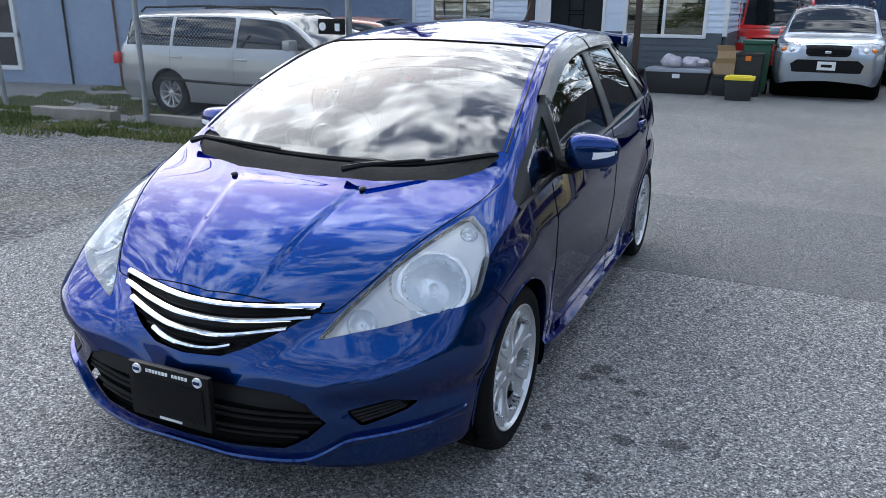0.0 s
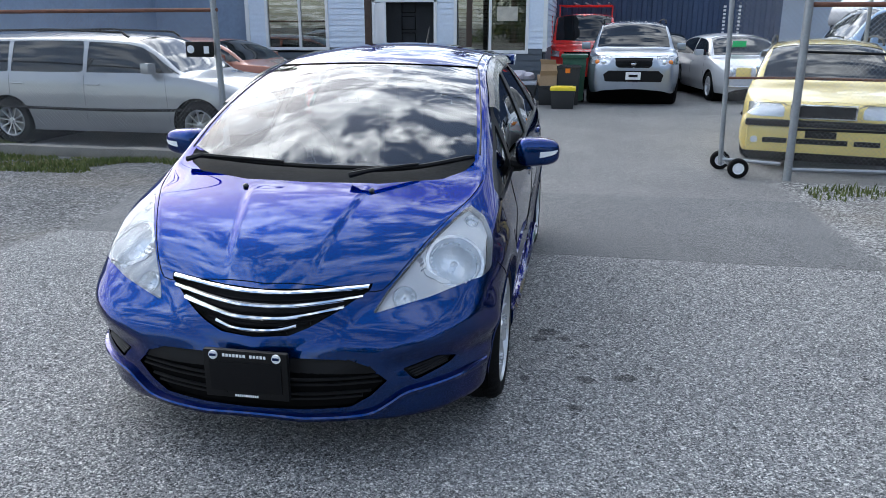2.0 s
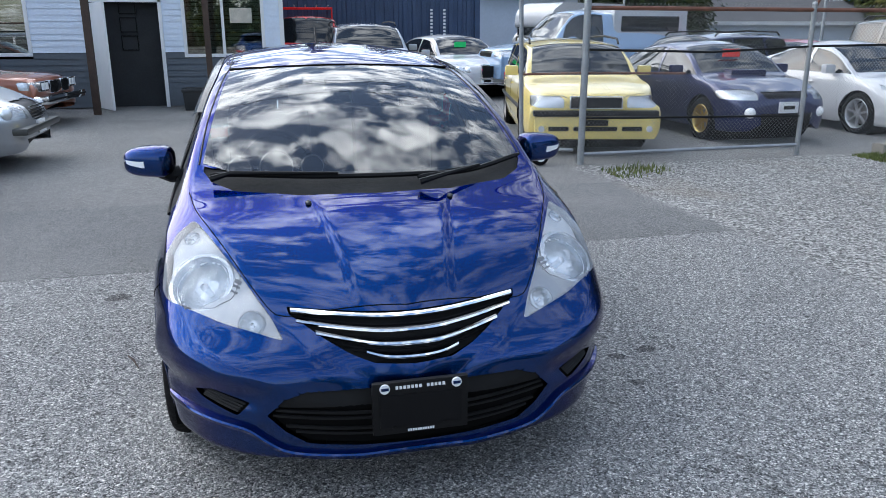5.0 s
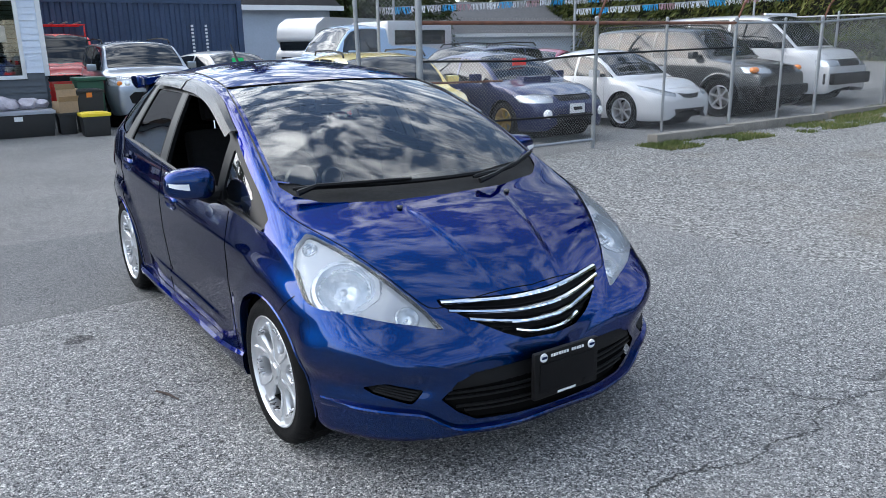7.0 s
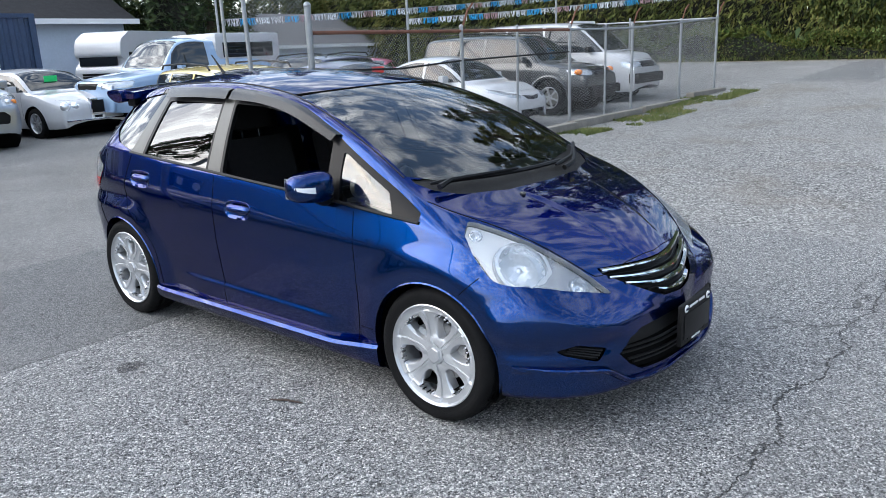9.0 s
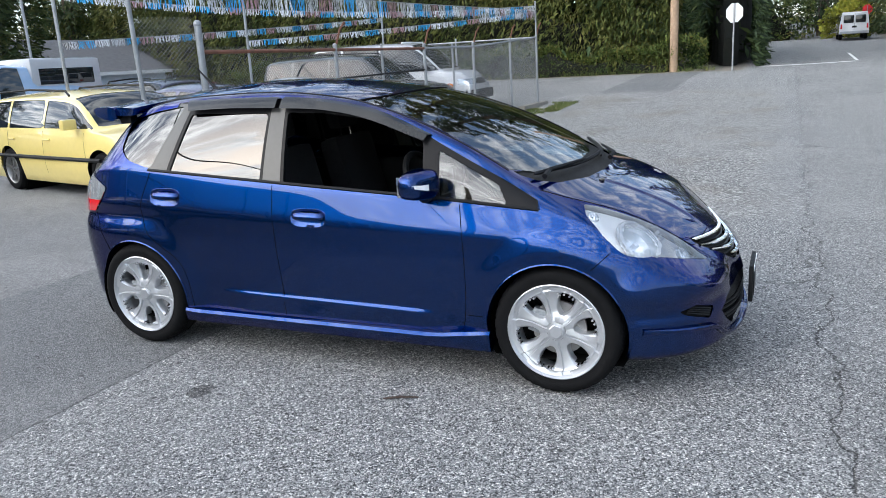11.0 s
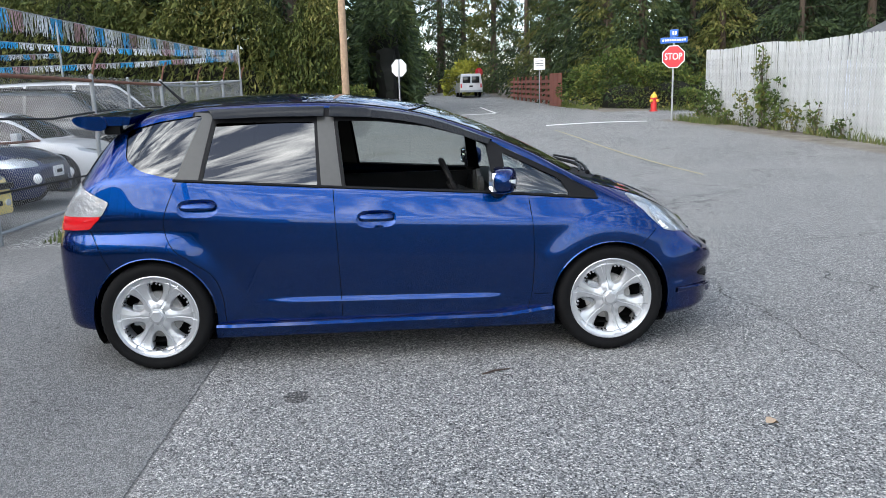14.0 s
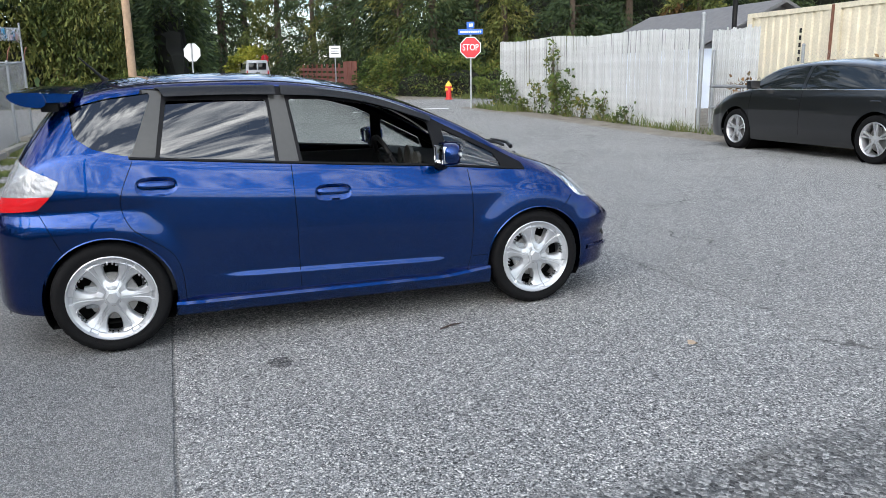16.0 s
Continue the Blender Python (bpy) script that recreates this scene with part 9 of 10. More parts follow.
make_car("van", "bright red utility van with a silver ladder rack", pose(1.2, 19.0 - 0.9, 0, 0, 0, -4), 4.4, 1.75, 1.95, 2.6, 0.8, P_RED, "van", nh=1.0, ch=1.2, belt=1.15, wheel_r=0.33, rim_r=0.19, spokes=6, square=0.85, nose=0.08, tumble=0.86, yc=-1.4, yrs=-0.8, extras=redvan_extras)
make_car("hatchback", "dark grey hatchback half hidden behind the saloon", pose(3.15, 18.0, 0, 0, 0, 4), 4.1, 1.7, 1.48, 2.55, 0.85, P_GREY, "wagon", nh=0.75, ch=0.98, belt=0.94, ny=60, nv=30)


def canopy_extras(car, S, d):
    bm = bmesh.new()
    box(bm, -0.86, 0.86, d["yre"] + 0.12, d["yr"] - 0.05, 1.1, 1.98, 0.1)
    cn = part("canopy", bm, P_WHITE, car, "white fibreglass canopy")
    for sg in (1, -1):
        bm = bmesh.new()
        box(bm, sg * 0.855, sg * 0.868, d["yre"] + 0.32, d["yr"] - 0.3, 1.4, 1.75, 0.005)
        part("canopy_window", bm, M_CARGLASS, cn)


make_car("pickup", "pale blue pickup truck with a white canopy in the yard", pose(7.45, 13.75, 0.12, 0, 0, -86), 5.0, 1.9, 1.9, 3.1, 0.9, P_LBLUE, "pickup", nh=1.0, ch=1.2, belt=1.12, clear=0.32, wheel_r=0.37, rim_r=0.2, spokes=6, square=0.85, nose=0.08, yc=-1.1, yrs=-0.5, yre=0.35, tumble=0.8, extras=canopy_extras, doors=[(-0.75, 0.2)])


def motorhome():
    mh = thing("motorhome", "white motorhome with a rounded cab-over roof far in the yard", "motorhome", pose(10.1, 20.6, 0, 0, 0, -62) @ Matrix.Diagonal((0.74, 0.74, 0.96, 1)))
    bm = bmesh.new()
    prism(bm, round_poly([(-2.6, 0.5), (-2.6, 1.35), (-2.2, 1.6), (-2.5, 1.75), (-2.35, 2.25), (-1.7, 2.5), (2.8, 2.5), (2.9, 0.5)], 0.18), lambda c: (-1.05, c[0], c[1]), lambda c: (1.05, c[0], c[1]))
    bmesh.ops.recalc_face_normals(bm, faces=bm.faces)
    part("body", bm, P_WHITE, mh)
    for sg in (1, -1):
        bm = bmesh.new()
        box(bm, sg * 1.045, sg * 1.06, -1.9, -0.9, 1.3, 1.85, 0.01)
        part("side_window", bm, M_CARGLASS, mh)
        for y in (-1.8, 1.6):
            wheel(mh, sg * 1.0, y, 0.36, 0.2, 0.2, 6, sg, M_ALLOY)
    bm = bmesh.new()
    for k in range(5):
        box(bm, -0.7, 0.7, -2.64, -2.6, 0.8 + 0.09 * k, 0.86 + 0.09 * k)
    part("vent", bm, M_BLACK, mh)
    bm = bmesh.new()
    box(bm, -0.85, 0.85, -2.5, -2.42, 1.45, 1.72, 0.01)
    part("windscreen", bm, M_CARGLASS, mh)


motorhome()
make_car("station_wagon", "dark blue estate car parked deeper in the yard", pose(8.8, 10.6, 0, 0, 0, -70), 4.6, 1.75, 1.5, 2.6, 0.9, P_NAVY, "wagon", rack=True, ny=60, nv=30)
make_car("coupe", "magenta-red coupe parked deeper in the yard", pose(12.3, 12.2, 0, 0, 0, -60), 4.3, 1.7, 1.35, 2.5, 0.9, P_PINK, "sedan", ny=60, nv=30)


def dark_extras(car, S, d):
    for sg in (1, -1):
        bm = bmesh.new()
        tube(bm, S.line([(d["yc"] + 0.1, d["belt"] + 0.025), (0, d["belt"] + 0.028), (d["yre"] + 0.4, d["belt"] + 0.03)], "side", 0.004, 20, sg), 0.009, 6)
        part("chrome_strip", bm, M_CHROME, car)


make_car("sedan", "charcoal four-door saloon with silver wheels parked across the street", pose(4.2, -9.1, 0.2, 0, 0, 88), 4.87, 1.85, 1.46, 2.85, 0.98, P_BLACKP, "sedan", nh=0.8, ch=1.0, belt=0.97, clear=0.18, wheel_r=0.335, rim_r=0.235, spokes=5, style="twin", deck=1.1, nose=0.22, square=0.5,
         lamp=[(0.5, 0.74), (0.7, 0.78), (0.86, 0.78), (0.84, 0.7), (0.55, 0.67)], grille=[(-0.02, 0.74), (0.4, 0.72), (0.34, 0.5), (-0.02, 0.48)], extras=dark_extras)


def far_van():
    """A square-backed passenger van, its rear doors towards the lot."""
    v = thing("van", "white square passenger van parked at the side of the far road", "van", pose(66.0, -6.6, ground_z(66, -6.6), 0, 0, 90))
    side = [(-2.7, 0.42), (-2.72, 0.85), (-2.55, 1.05), (-1.75, 1.2), (-1.15, 1.85), (-0.9, 1.98), (2.45, 2.02), (2.6, 1.95), (2.68, 1.1), (2.7, 0.42)]
    bm = bmesh.new()
    rows = []
    for f, w in ((-1, 0.86), (-0.92, 1.0), (0.92, 1.0), (1, 0.86)):
        rows.append([bm.verts.new((f * (1.0 - 0.16 * max(0.0, z - 1.1)), y * (0.985 if abs(f) == 1 else 1.0), 0.42 + (z - 0.42) * (0.985 if abs(f) == 1 else 1.0))) for y, z in side])
    for p, q in zip(rows, rows[1:]):
        for j in range(len(side)):
            bm.faces.new((p[j], p[(j + 1) % len(side)], q[(j + 1) % len(side)], q[j]))
    bm.faces.new(rows[0])
    bm.faces.new(rows[-1][::-1])
    bmesh.ops.recalc_face_normals(bm, faces=bm.faces)
    body = part("body", bm, P_WHITE, v, sharp=30)
    for sg in (1, -1):
        bm = bmesh.new()
        box(bm, sg * 0.06, sg * 0.74, 2.655, 2.70, 1.22, 1.78, 0.03, Matrix.Translation((0, 0.0, 0)))
        part("rear_window", bm, M_CARGLASS, v)
        bm = bmesh.new()
        box(bm, sg * 0.82, sg * 0.93, 2.66, 2.715, 0.8, 1.15, 0.015)
        part("tail_light", bm, M_RED, v)
        for y0, y1 in ((-0.95, -0.1), (0.0, 1.15), (1.25, 2.35)):
            bm = bmesh.new()
            box(bm, sg * 0.87, sg * 0.965, y0, y1, 1.28, 1.75, 0.03)
            part("side_window", bm, M_CARGLASS, v)
        for y0 in (-1.75, 1.65):
            bm = bmesh.new()
            lathe(bm, [(sg * 0.75, 0.2), (sg * 0.75, 0.36), (sg * 0.96, 0.36), (sg * 0.98, 0.33), (sg * 0.98, 0.2)], 24, "x", (0, y0, 0.36))
            wh = part("wheel", bm, M_RUBBER, v)
            bm = bmesh.new()
            lathe(bm, [(sg * 0.96, 0.2), (sg * 0.94, 0.12), (sg * 0.97, 0.001)], 18, "x", (0, y0, 0.36))
            part("rim", bm, M_ALLOY, wh)
    bm = bmesh.new()
    box(bm, -0.98, 0.98, 2.66, 2.8, 0.42, 0.62, 0.03)
    part("rear_bumper", bm, M_GALV, v)
    bm = bmesh.new()
    box(bm, -0.006, 0.006, 2.69, 2.71, 0.66, 1.9)
    part("door_gap", bm, M_UNDER, body)
    bm = bmesh.new()
    box(bm, -0.16, 0.16, 2.69, 2.715, 0.86, 1.0, 0.005)
    part("plate", bm, M_BLACK, body)


far_van()


# ---- trees, hedges and weeds ----
M_CEDAR = leafmat("cedar_foliage", [(0.025, 0.04, 0.01), (0.06, 0.08, 0.018), (0.115, 0.125, 0.03), (0.19, 0.165, 0.05)], 0.65, 0.35)
M_FIR = leafmat("fir_foliage", [(0.01, 0.02, 0.01), (0.022, 0.04, 0.016), (0.045, 0.07, 0.022), (0.09, 0.1, 0.03)], 0.65, 0.3)
M_SHRUB = leafmat("shrub_foliage", [(0.02, 0.04, 0.008), (0.05, 0.085, 0.015), (0.11, 0.14, 0.03), (0.26, 0.21, 0.05)], 0.55, 0.8)
M_AUTUMN = leafmat("rusty_foliage", [(0.07, 0.05, 0.015), (0.16, 0.085, 0.03), (0.22, 0.12, 0.04)], 0.65, 0.5)
M_BRIGHT = leafmat("yellow_green_foliage", [(0.12, 0.16, 0.02), (0.25, 0.26, 0.03), (0.4, 0.36, 0.05)], 0.6, 0.5)
# near black stands for the shade deep inside the foliage
M_CORE = mat("foliage_shade", (0.006, 0.007, 0.004), 0.95, vary=0.4, vscale=4)
M_BARK = mat("conifer_bark", (0.07, 0.05, 0.036), 0.9, vary=0.35, vscale=8, bump=0.6, bscale=30)


def leaf_cloud(pts, dirs, size, rng, droop=0.4, aspect=0.42):
    """Bent leaf sprays, one at each point, pointing along dirs."""
    n = len(pts)
    d = dirs + rng.normal(0, 0.45, (n, 3))
    d[:, 2] -= droop
    d /= np.linalg.norm(d, axis=1, keepdims=True)
    r = rng.normal(0, 1, (n, 3))
    s = np.cross(d, r)
    s /= np.maximum(np.linalg.norm(s, axis=1, keepdims=True), 1e-6)
    L = size * rng.uniform(0.55, 1.3, (n, 1))
    w = L * aspect * rng.uniform(0.6, 1.2, (n, 1))
    nn = np.cross(d, s) * L * 0.12
    a, b = pts + d * L * 0.45 + s * w * 0.5 + nn, pts + d * L * 0.45 - s * w * 0.5 + nn
    tip = pts + d * L
    V = np.stack([pts, b, tip, a], 1).reshape(-1, 3)
    F = np.arange(4 * n).reshape(-1, 4)
    return V, F


def cloud_object(name, V, F, material, parent=None):
    me = bpy.data.meshes.new(name)
    me.vertices.add(len(V))
    me.vertices.foreach_set("co", np.asarray(V, np.float32).ravel())
    me.loops.add(F.size)
    me.loops.foreach_set("vertex_index", F.ravel().astype(np.int32))
    me.polygons.add(len(F))
    me.polygons.foreach_set("loop_start", np.arange(0, F.size, 4, dtype=np.int32))
    me.polygons.foreach_set("loop_total", np.full(len(F), 4, np.int32))
    me.materials.append(material)
    me.update()
    me.validate()
    ob = new(name, me)
    if parent is not None:
        ob.parent = parent
    return ob


def conifer(label, h, r, n, material, seed, base=0.06, leaf=0.34, m=None):
    """A conifer: tapered trunk, drooping limbs in whorls, sprays along each limb."""
    rng = np.random.default_rng(seed)
    t = thing("conifer_tree", label, "tree", m, "conifers")
    bm = bmesh.new()
    tube(bm, [(0, 0, -0.1), (0.03, 0, h * 0.3), (0.0, 0.04, h * 0.7), (0, 0, h)], [0.028 * h, 0.02 * h, 0.01 * h, 0.01], 8)
    P, D = [], []
    nl = int(h * 7)
    for i in range(nl):
        f = base + (1 - base) * (i + rng.random()) / nl
        z = h * f
        ln = r * (1 - f) ** 0.75 * rng.uniform(0.65, 1.15) + 0.15
        a = rng.uniform(0, 2 * math.pi)
        dx, dy = math.cos(a), math.sin(a)
        rise = 0.18 * ln
        tipz = z - 0.28 * ln
        if i % 3 == 0:
            tube(bm, [(0, 0, z), (dx * ln * 0.5, dy * ln * 0.5, z + rise * 0.2), (dx * ln * 0.9, dy * ln * 0.9, tipz)], [0.012 * ln + 0.008, 0.008 * ln + 0.004, 0.004], 4)
        k = max(3, int(n / nl * (0.4 + ln / r)))
        q = rng.random(k) ** 0.7
        side_ = rng.normal(0, 0.16, k) * ln * (0.4 + q)
        x = dx * ln * q - dy * side_
        y = dy * ln * q + dx * side_
        zz = z + rise * np.sin(q * 2.2) - (0.28 * ln + rise) * q ** 2 + rng.normal(0, 0.06, k) * ln
        P.append(np.stack([x, y, zz], 1))
        D.append(np.stack([np.full(k, dx) * 0.8, np.full(k, dy) * 0.8, np.full(k, -0.1)], 1))
    part("trunk", bm, M_BARK, t)
    V, F = leaf_cloud(np.vstack(P), np.vstack(D), leaf, rng, 0.55, 0.28)
    tagged(cloud_object("crown", V, F, material, t), kind="stuff")
    return t


def hedge(name, label, path, width, height, n, material, seed, leaf=0.26, category="hedge", rough=0.5, droop=0.35, aspect=0.5):
    """A hedge or bank of shrubs: an uneven core, coloured near black as inner shade, under a coat of leaf sprays."""
    rng = np.random.default_rng(seed)
    hd = thing(name, label, category)
    P = np.array(path, float)
    seg = np.linalg.norm(np.diff(P, axis=0), axis=1)
    s = np.r_[0, np.cumsum(seg)]

    def place(u):
        return np.stack([np.interp(u, s, P[:, 0]), np.interp(u, s, P[:, 1])], -1)

    def hgt(u):
        return height * (1 + rough * 0.35 * np.sin(u * 0.9 + seed) + rough * 0.25 * np.sin(u * 2.3 + 1.7 * seed) + rough * 0.12 * np.sin(u * 5.1))
    u = np.clip(rng.uniform(-0.04 * 6 / max(6.0, s[-1]), 1 + 0.04 * 6 / max(6.0, s[-1]), n), 0, 1) * s[-1]
    c = place(u)
    e = place(np.minimum(u + 0.05, s[-1])) - place(np.maximum(u - 0.05, 0))
    e /= np.linalg.norm(e, axis=1, keepdims=True)
    nr = np.stack([-e[:, 1], e[:, 0]], 1)
    H = hgt(u)
    R = rng.uniform(0.8, 1.06, n)
    top = rng.random(n) < width / (width + 2 * height)
    sgn = np.where(rng.random(n) < 0.5, -1.0, 1.0)
    f = np.where(top, rng.uniform(0.92, 1.0, n), rng.random(n))
    lump = 1 + rough * 0.28 * np.sin(u * 1.7 + 6 * f + seed) + rough * 0.2 * np.sin(u * 4.3 - 9 * f)
    off = np.where(top, rng.uniform(-1, 1, n) * 0.8, sgn * (1 - 0.3 * f ** 4)) * width * 0.5 * lump * R
    z = f * H * np.where(top, R, 1.0)
    ca, sa = np.where(top, 0.2 * sgn, sgn), np.where(top, 1.0, 0.15)
    gx, gy = c[:, 0] + nr[:, 0] * off, c[:, 1] + nr[:, 1] * off
    gz = np.array([ground_z(min(x, 70), y) for x, y in zip(gx, gy)])
    pts = np.stack([gx, gy, gz + z], 1)
    dirs = np.stack([nr[:, 0] * ca, nr[:, 1] * ca, sa * 0.6], 1)
    V, F = leaf_cloud(pts, dirs, leaf, rng, droop, aspect)
    tagged(cloud_object("leaves", V, F, material, hd), kind="stuff")
    # closed mass under the leaves, added to stop light passing through
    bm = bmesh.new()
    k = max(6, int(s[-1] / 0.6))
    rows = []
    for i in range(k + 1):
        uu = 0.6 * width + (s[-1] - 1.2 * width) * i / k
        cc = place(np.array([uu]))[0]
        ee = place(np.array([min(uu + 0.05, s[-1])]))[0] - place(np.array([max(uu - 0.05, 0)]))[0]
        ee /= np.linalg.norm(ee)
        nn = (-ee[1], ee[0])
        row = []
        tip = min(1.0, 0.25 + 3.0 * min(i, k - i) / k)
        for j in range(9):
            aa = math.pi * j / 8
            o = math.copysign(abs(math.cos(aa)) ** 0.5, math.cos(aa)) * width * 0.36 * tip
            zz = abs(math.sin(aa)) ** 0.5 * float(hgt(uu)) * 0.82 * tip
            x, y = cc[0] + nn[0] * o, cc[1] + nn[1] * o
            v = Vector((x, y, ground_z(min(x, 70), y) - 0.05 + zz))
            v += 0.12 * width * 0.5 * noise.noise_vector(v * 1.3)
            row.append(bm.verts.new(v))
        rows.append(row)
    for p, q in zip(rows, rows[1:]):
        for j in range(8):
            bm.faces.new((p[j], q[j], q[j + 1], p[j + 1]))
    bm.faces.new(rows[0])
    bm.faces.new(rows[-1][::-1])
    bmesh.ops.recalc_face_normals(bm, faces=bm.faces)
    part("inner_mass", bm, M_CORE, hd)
    return hd


# cedar hedge beyond the cross road
hedge("cedar_hedge", "tall shaggy cedar hedge along the cross road", [(31.2, 2.4), (31.4, 10), (32, 18), (33, 30), (34, 44)], 3.0, 5.6, 80000, M_CEDAR, 3, 0.36, rough=0.4, droop=0.9, aspect=0.24)
hedge("cedar_hedge", "dark cedar hedge along the far road", [(30.9, 0.2), (40, 0.6), (50, 1.4), (62, 2.4)], 2.6, 6.0, 36000, M_FIR, 5, 0.36, rough=0.35, droop=0.8, aspect=0.25)
hedge("shrub_bank", "low green shrubs and brambles along the verge", [(30.2, 1.0), (29.7, 3.2), (29.9, 8), (30.4, 16), (31, 26)], 1.3, 1.1, 22000, M_SHRUB, 7, 0.12, "shrubs", 0.6, 0.1)
hedge("shrub_bank", "green and yellowing shrubs along the road corner", [(36, -9.8), (32.5, -11), (30.5, -13.5), (28.5, -18), (27, -26), (26, -36)], 2.2, 2.1, 40000, M_SHRUB, 11, 0.15, "shrubs", 0.6, 0.15)
hedge("shrub_bank", "brambles and grass at the verge by the hydrant", [(27.8, -12.3), (26.5, -14), (25.5, -18)], 1.2, 0.8, 9000, M_SHRUB, 12, 0.1, "shrubs", 0.6, 0.1)

variants = [conifer("tall dark fir tree with drooping limbs", 12.0, 3.0, 9000, M_FIR, 1, leaf=0.3, m=pose(34.0, -12.5, 0.7)),
            conifer("tall yellow-green cedar tree with shaggy limbs", 10.0, 2.6, 9000, M_CEDAR, 2, 0.03, 0.28, m=pose(33.8, -16.5, 0.7)),
            conifer("broad dark spruce tree with dense limbs", 9.0, 3.2, 9000, M_FIR, 3, 0.02, 0.27, m=pose(31.8, -19.5, 0.6)),
            conifer("rusty-brown dying conifer among green ones", 8.0, 2.2, 3200, M_AUTUMN, 4, 0.05, m=pose(33.5, -27.5, 0.6))]
rt_ = random.Random(21)
for k_, (x_, y_, i_, s_) in enumerate(((37.5, -11.8, 1, 1.1), (41.5, -12.5, 0, 1.1), (46, -12.8, 2, 1.2), (52, -12.6, 0, 1.15), (58, -12.4, 1, 1.3), (36.5, -16, 2, 1.2), (32, -23, 0, 1.0), (30.5, -26.5, 1, 1.1), (29.5, -31, 2, 1.2), (28, -36, 0, 1.2), (36, -22, 0, 1.25), (35, -31, 2, 1.4), (26.0, -40, 2, 1.4), (21, -42, 0, 1.3), (16, -43, 2, 1.5), (11, -42, 1, 1.3), (6, -41, 0, 1.4), (1, -40, 2, 1.4), (-5, -40, 1, 1.4), (24, -46, 1, 1.6), (18.5, -38, 1, 1.1), (23.5, -35, 2, 1.0),
                                           (36, 5.5, 0, 2.3), (37.5, 10.5, 1, 2.7), (36.5, 15.5, 0, 2.2), (37, 17, 2, 1.3), (36.5, 22, 1, 1.2), (37.5, 27, 0, 1.3), (38, 33, 2, 1.4), (42, 6.5, 1, 1.2), (48, 7, 0, 1.3), (54, 7, 2, 1.4), (61, 6.5, 0, 1.3), (68, 6, 1, 1.4), (33, 40, 0, 1.4), (27, 43, 2, 1.5), (21, 44, 1, 1.5), (15, 43, 0, 1.4), (9, 44, 2, 1.5), (3, 42, 0, 1.4), (-4, 41, 1, 1.4), (-11, 38, 2, 1.5), (-18, 33, 0, 1.5), (66, -12, 2, 1.5), (74, -10, 1, 1.6), (80, -5, 0, 1.7), (79, 1, 2, 1.7), (86, -8, 1, 1.8), (88, 3, 0, 1.9), (13.3, 28.5, 2, 0.85), (16.3, 29.5, 2, 0.95), (19.5, 30, 0, 0.9), (11, 35, 0, 1.0))):
    copy_thing(variants[i_], pose(x_, y_, ground_z(min(x_, 70), y_) - 0.1, 0, 0, rt_.uniform(0, 360)) @ Matrix.Diagonal((s_, s_, s_ * rt_.uniform(0.9, 1.15), 1)))
hedge("shrub_bank", "dark evergreen trees massed beside the pale house", [(13.2, 26.5), (15.5, 26.5), (17.8, 27)], 4, 7.5, 16000, M_FIR, 15, 0.36, "shrubs", 0.5, 0.4, 0.3)
hedge("tree_belt", "dense dark evergreen trees behind the cedar hedge", [(36.5, 5), (37.5, 14), (39.5, 26), (43, 46)], 4.5, 13.5, 24000, M_FIR, 31, 0.6, "trees", 0.55, 0.6, 0.3)
hedge("tree_belt", "dense dark evergreen trees behind the road corner", [(64, -17), (52, -20), (43, -25), (39, -35), (33, -47), (18, -52), (-8, -50)], 5.0, 12.5, 30000, M_FIR, 33, 0.65, "trees", 0.55, 0.6, 0.3)
hedge("shrub_bank", "bright yellow-green bush far up the road", [(70, -5.5), (72, -7.5)], 2.4, 3.0, 2500, M_BRIGHT, 17, 0.35, "bush", 0.4, 0.1)
hedge("shrub_bank", "sunlit green bushes at the end of the road", [(74, -4), (75, 3), (74, 8)], 3.0, 4.0, 5000, M_SHRUB, 18, 0.4, "shrubs", 0.5, 0.1)


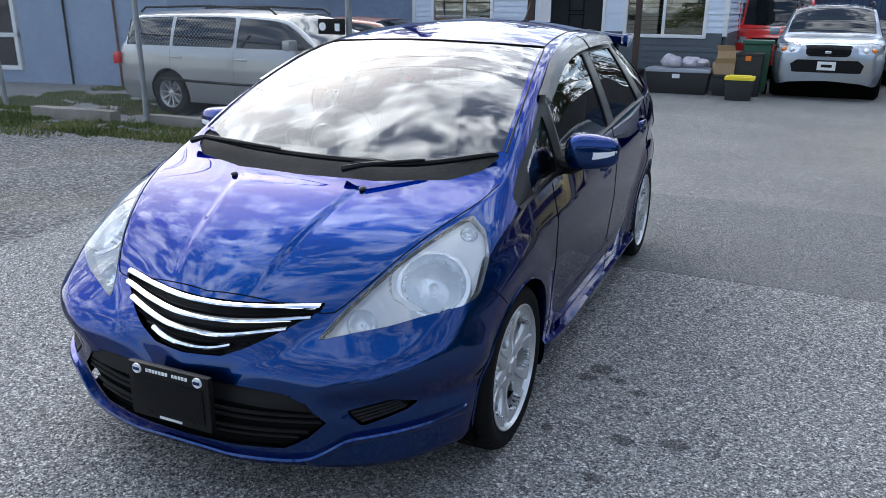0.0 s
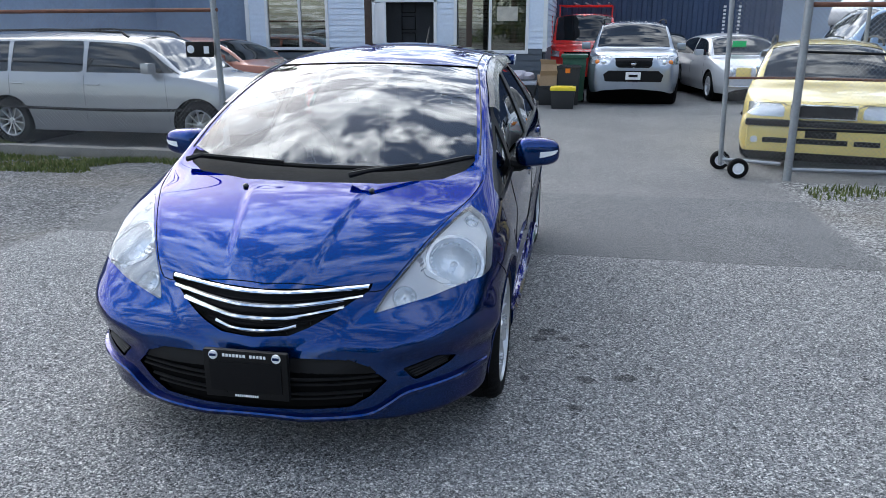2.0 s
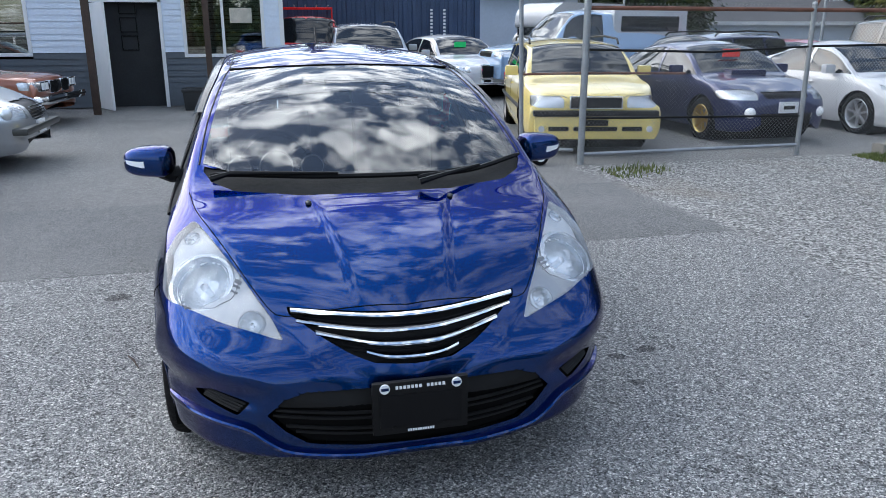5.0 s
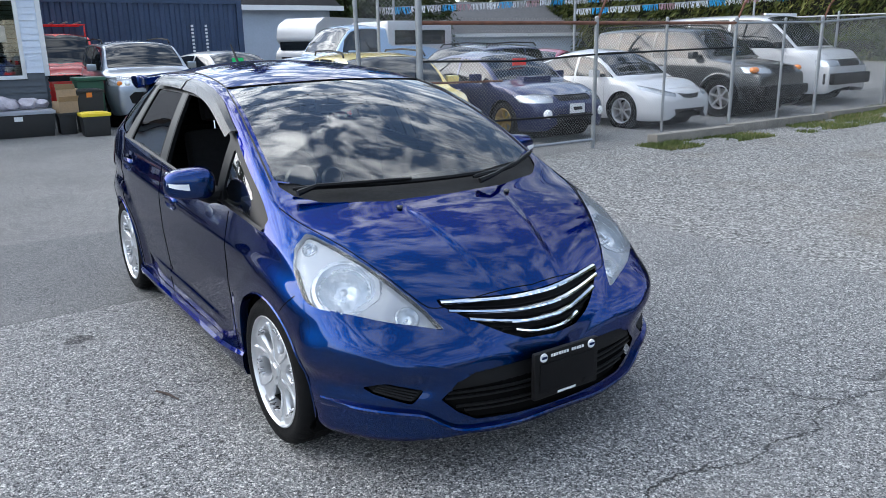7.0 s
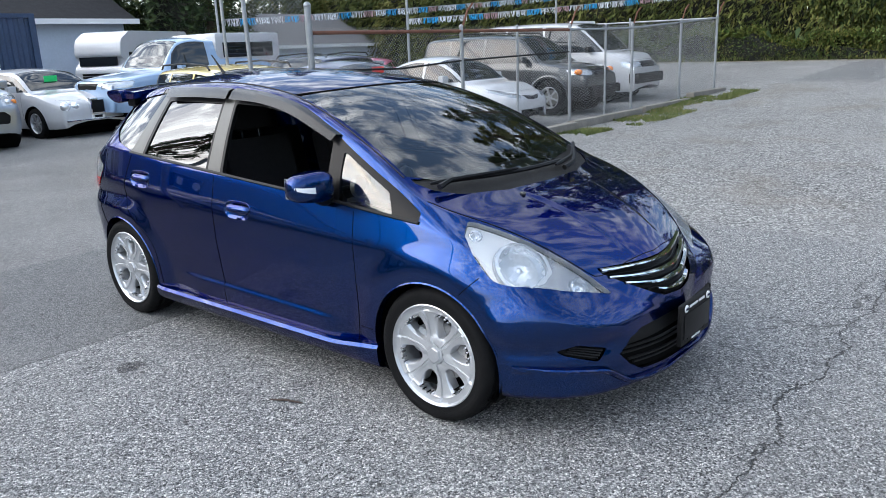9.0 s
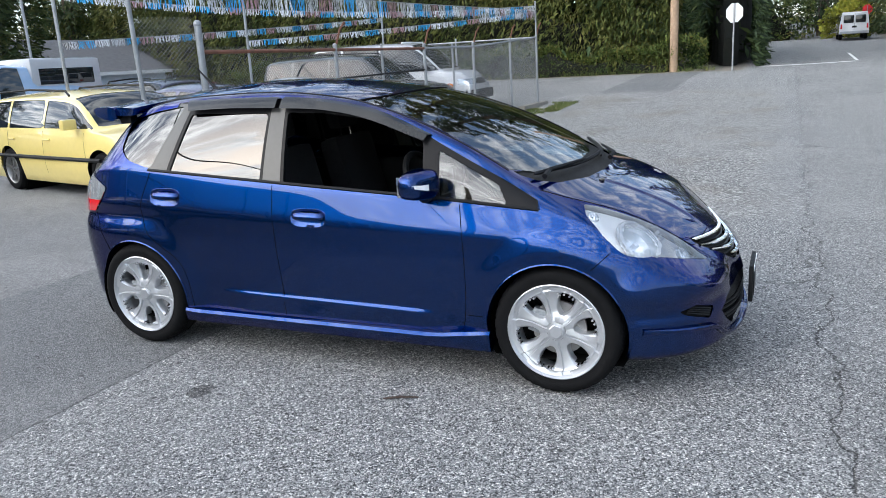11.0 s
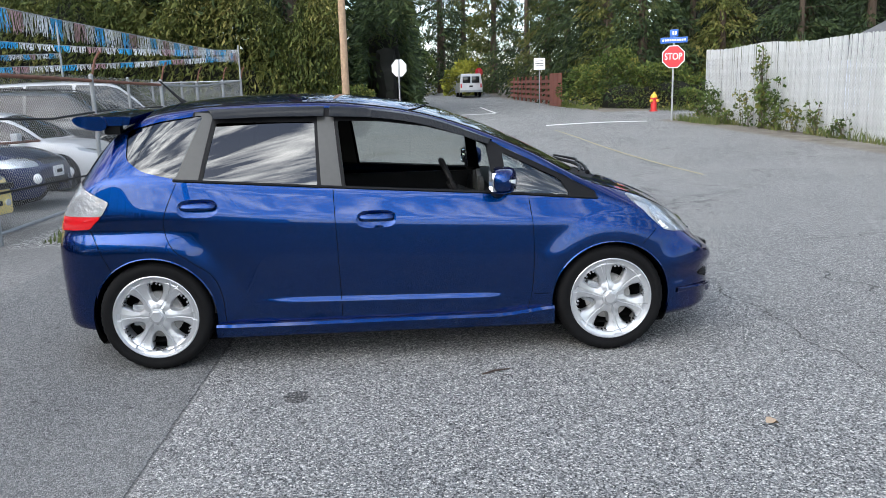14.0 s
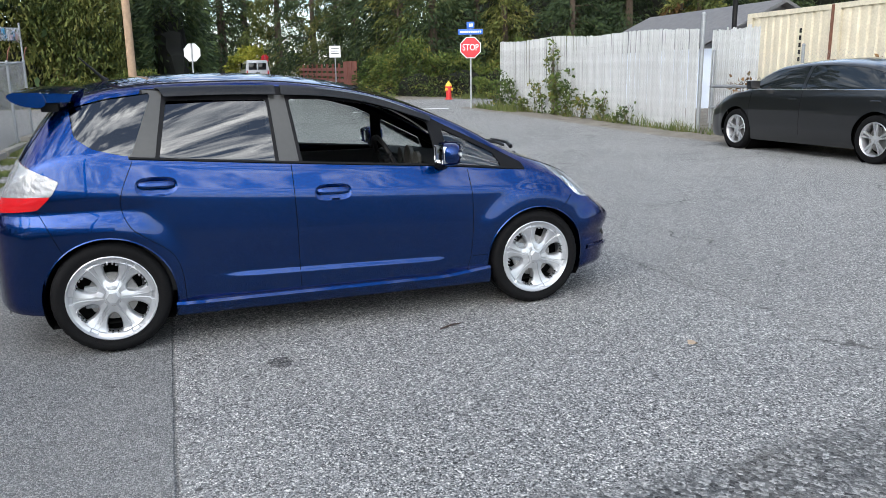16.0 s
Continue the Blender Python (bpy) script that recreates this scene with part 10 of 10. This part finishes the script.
def weed(x, y, h, spread, n, seed, material, label):
    """A bramble: thin arching canes with leaves along them."""
    rng = np.random.default_rng(seed)
    w = thing("bramble", label, "weed", None, "brambles")
    bm = bmesh.new()
    P, D = [], []
    g = ground_z(x, y)
    for _ in range(9):
        a = rng.uniform(0, 2 * math.pi)
        ln = spread * rng.uniform(0.4, 1)
        hh = h * rng.uniform(0.45, 1)
        bx, by = x + rng.normal(0, 0.12), y + abs(rng.normal(0, 0.08))
        pts = [(bx + math.cos(a) * ln * t, by + abs(math.sin(a)) * ln * t * 0.7, g + hh * math.sin(t * 2.0) / 0.95) for t in np.linspace(0, 1, 6)]
        tube(bm, pts, 0.006, 4)
        k = max(4, n // 9)
        t = rng.random(k)
        pp = np.stack([np.interp(t, np.linspace(0, 1, 6), [p[j] for p in pts]) for j in range(3)], 1) + rng.normal(0, 0.05, (k, 3))
        pp[:, 2] = np.maximum(pp[:, 2], g + 0.02)
        P.append(pp)
        D.append(rng.normal(0, 1, (k, 3)))
    part("cane", bm, M_BARK, w)
    V, F = leaf_cloud(np.vstack(P), np.vstack(D), 0.11, rng, 0.1, 0.7)
    tagged(cloud_object("leaves", V, F, material, w), kind="stuff")


for k_, (x_, h_, s_, n_) in enumerate(((18.9, 0.9, 0.7, 220), (18.1, 1.2, 0.6, 260), (16.2, 1.0, 0.5, 160), (15.2, 1.7, 0.6, 340), (14.6, 1.2, 0.8, 300), (13.7, 0.7, 0.6, 160), (12.6, 0.8, 0.4, 120), (11.6, 0.5, 0.4, 90), (15.35, 2.1, 0.2, 120), (19.3, 0.5, 0.8, 160), (17.3, 0.5, 0.6, 120))):
    weed(x_, -9.9, h_, s_, n_, 40 + k_, M_SHRUB, "green bramble climbing the white slatted fence")
for k_, (x_, h_, s_) in enumerate(((8.4, 1.1, 0.6), (7.6, 1.3, 0.7), (6.7, 1.4, 0.7), (5.6, 1.6, 0.8), (4.6, 1.7, 0.8), (3.4, 1.6, 0.8), (2.4, 1.5, 0.8))):
    weed(x_, -10.7, h_, s_, 120, 70 + k_, M_AUTUMN, "dry brown weeds behind the chain-link gate")
grass("grass", [(8.3, 9.6, -10.0, -9.5, 1.0), (9.5, 19.5, -10.0, -9.75, 0.5), (17, 20.5, -9.8, -9.2, 0.5)], 900, 0.08, 0.3, M_GRASS, "rough green grass at the foot of the fence", 8)
grass("grass", [(29.0, 30.2, 0.5, 18, 0.25), (27, 29, -14, -11.5, 0.35), (31, 40, -9.6, -8.8, 0.3)], 500, 0.1, 0.3, M_GRASS, "rough grass along the road verge", 9)
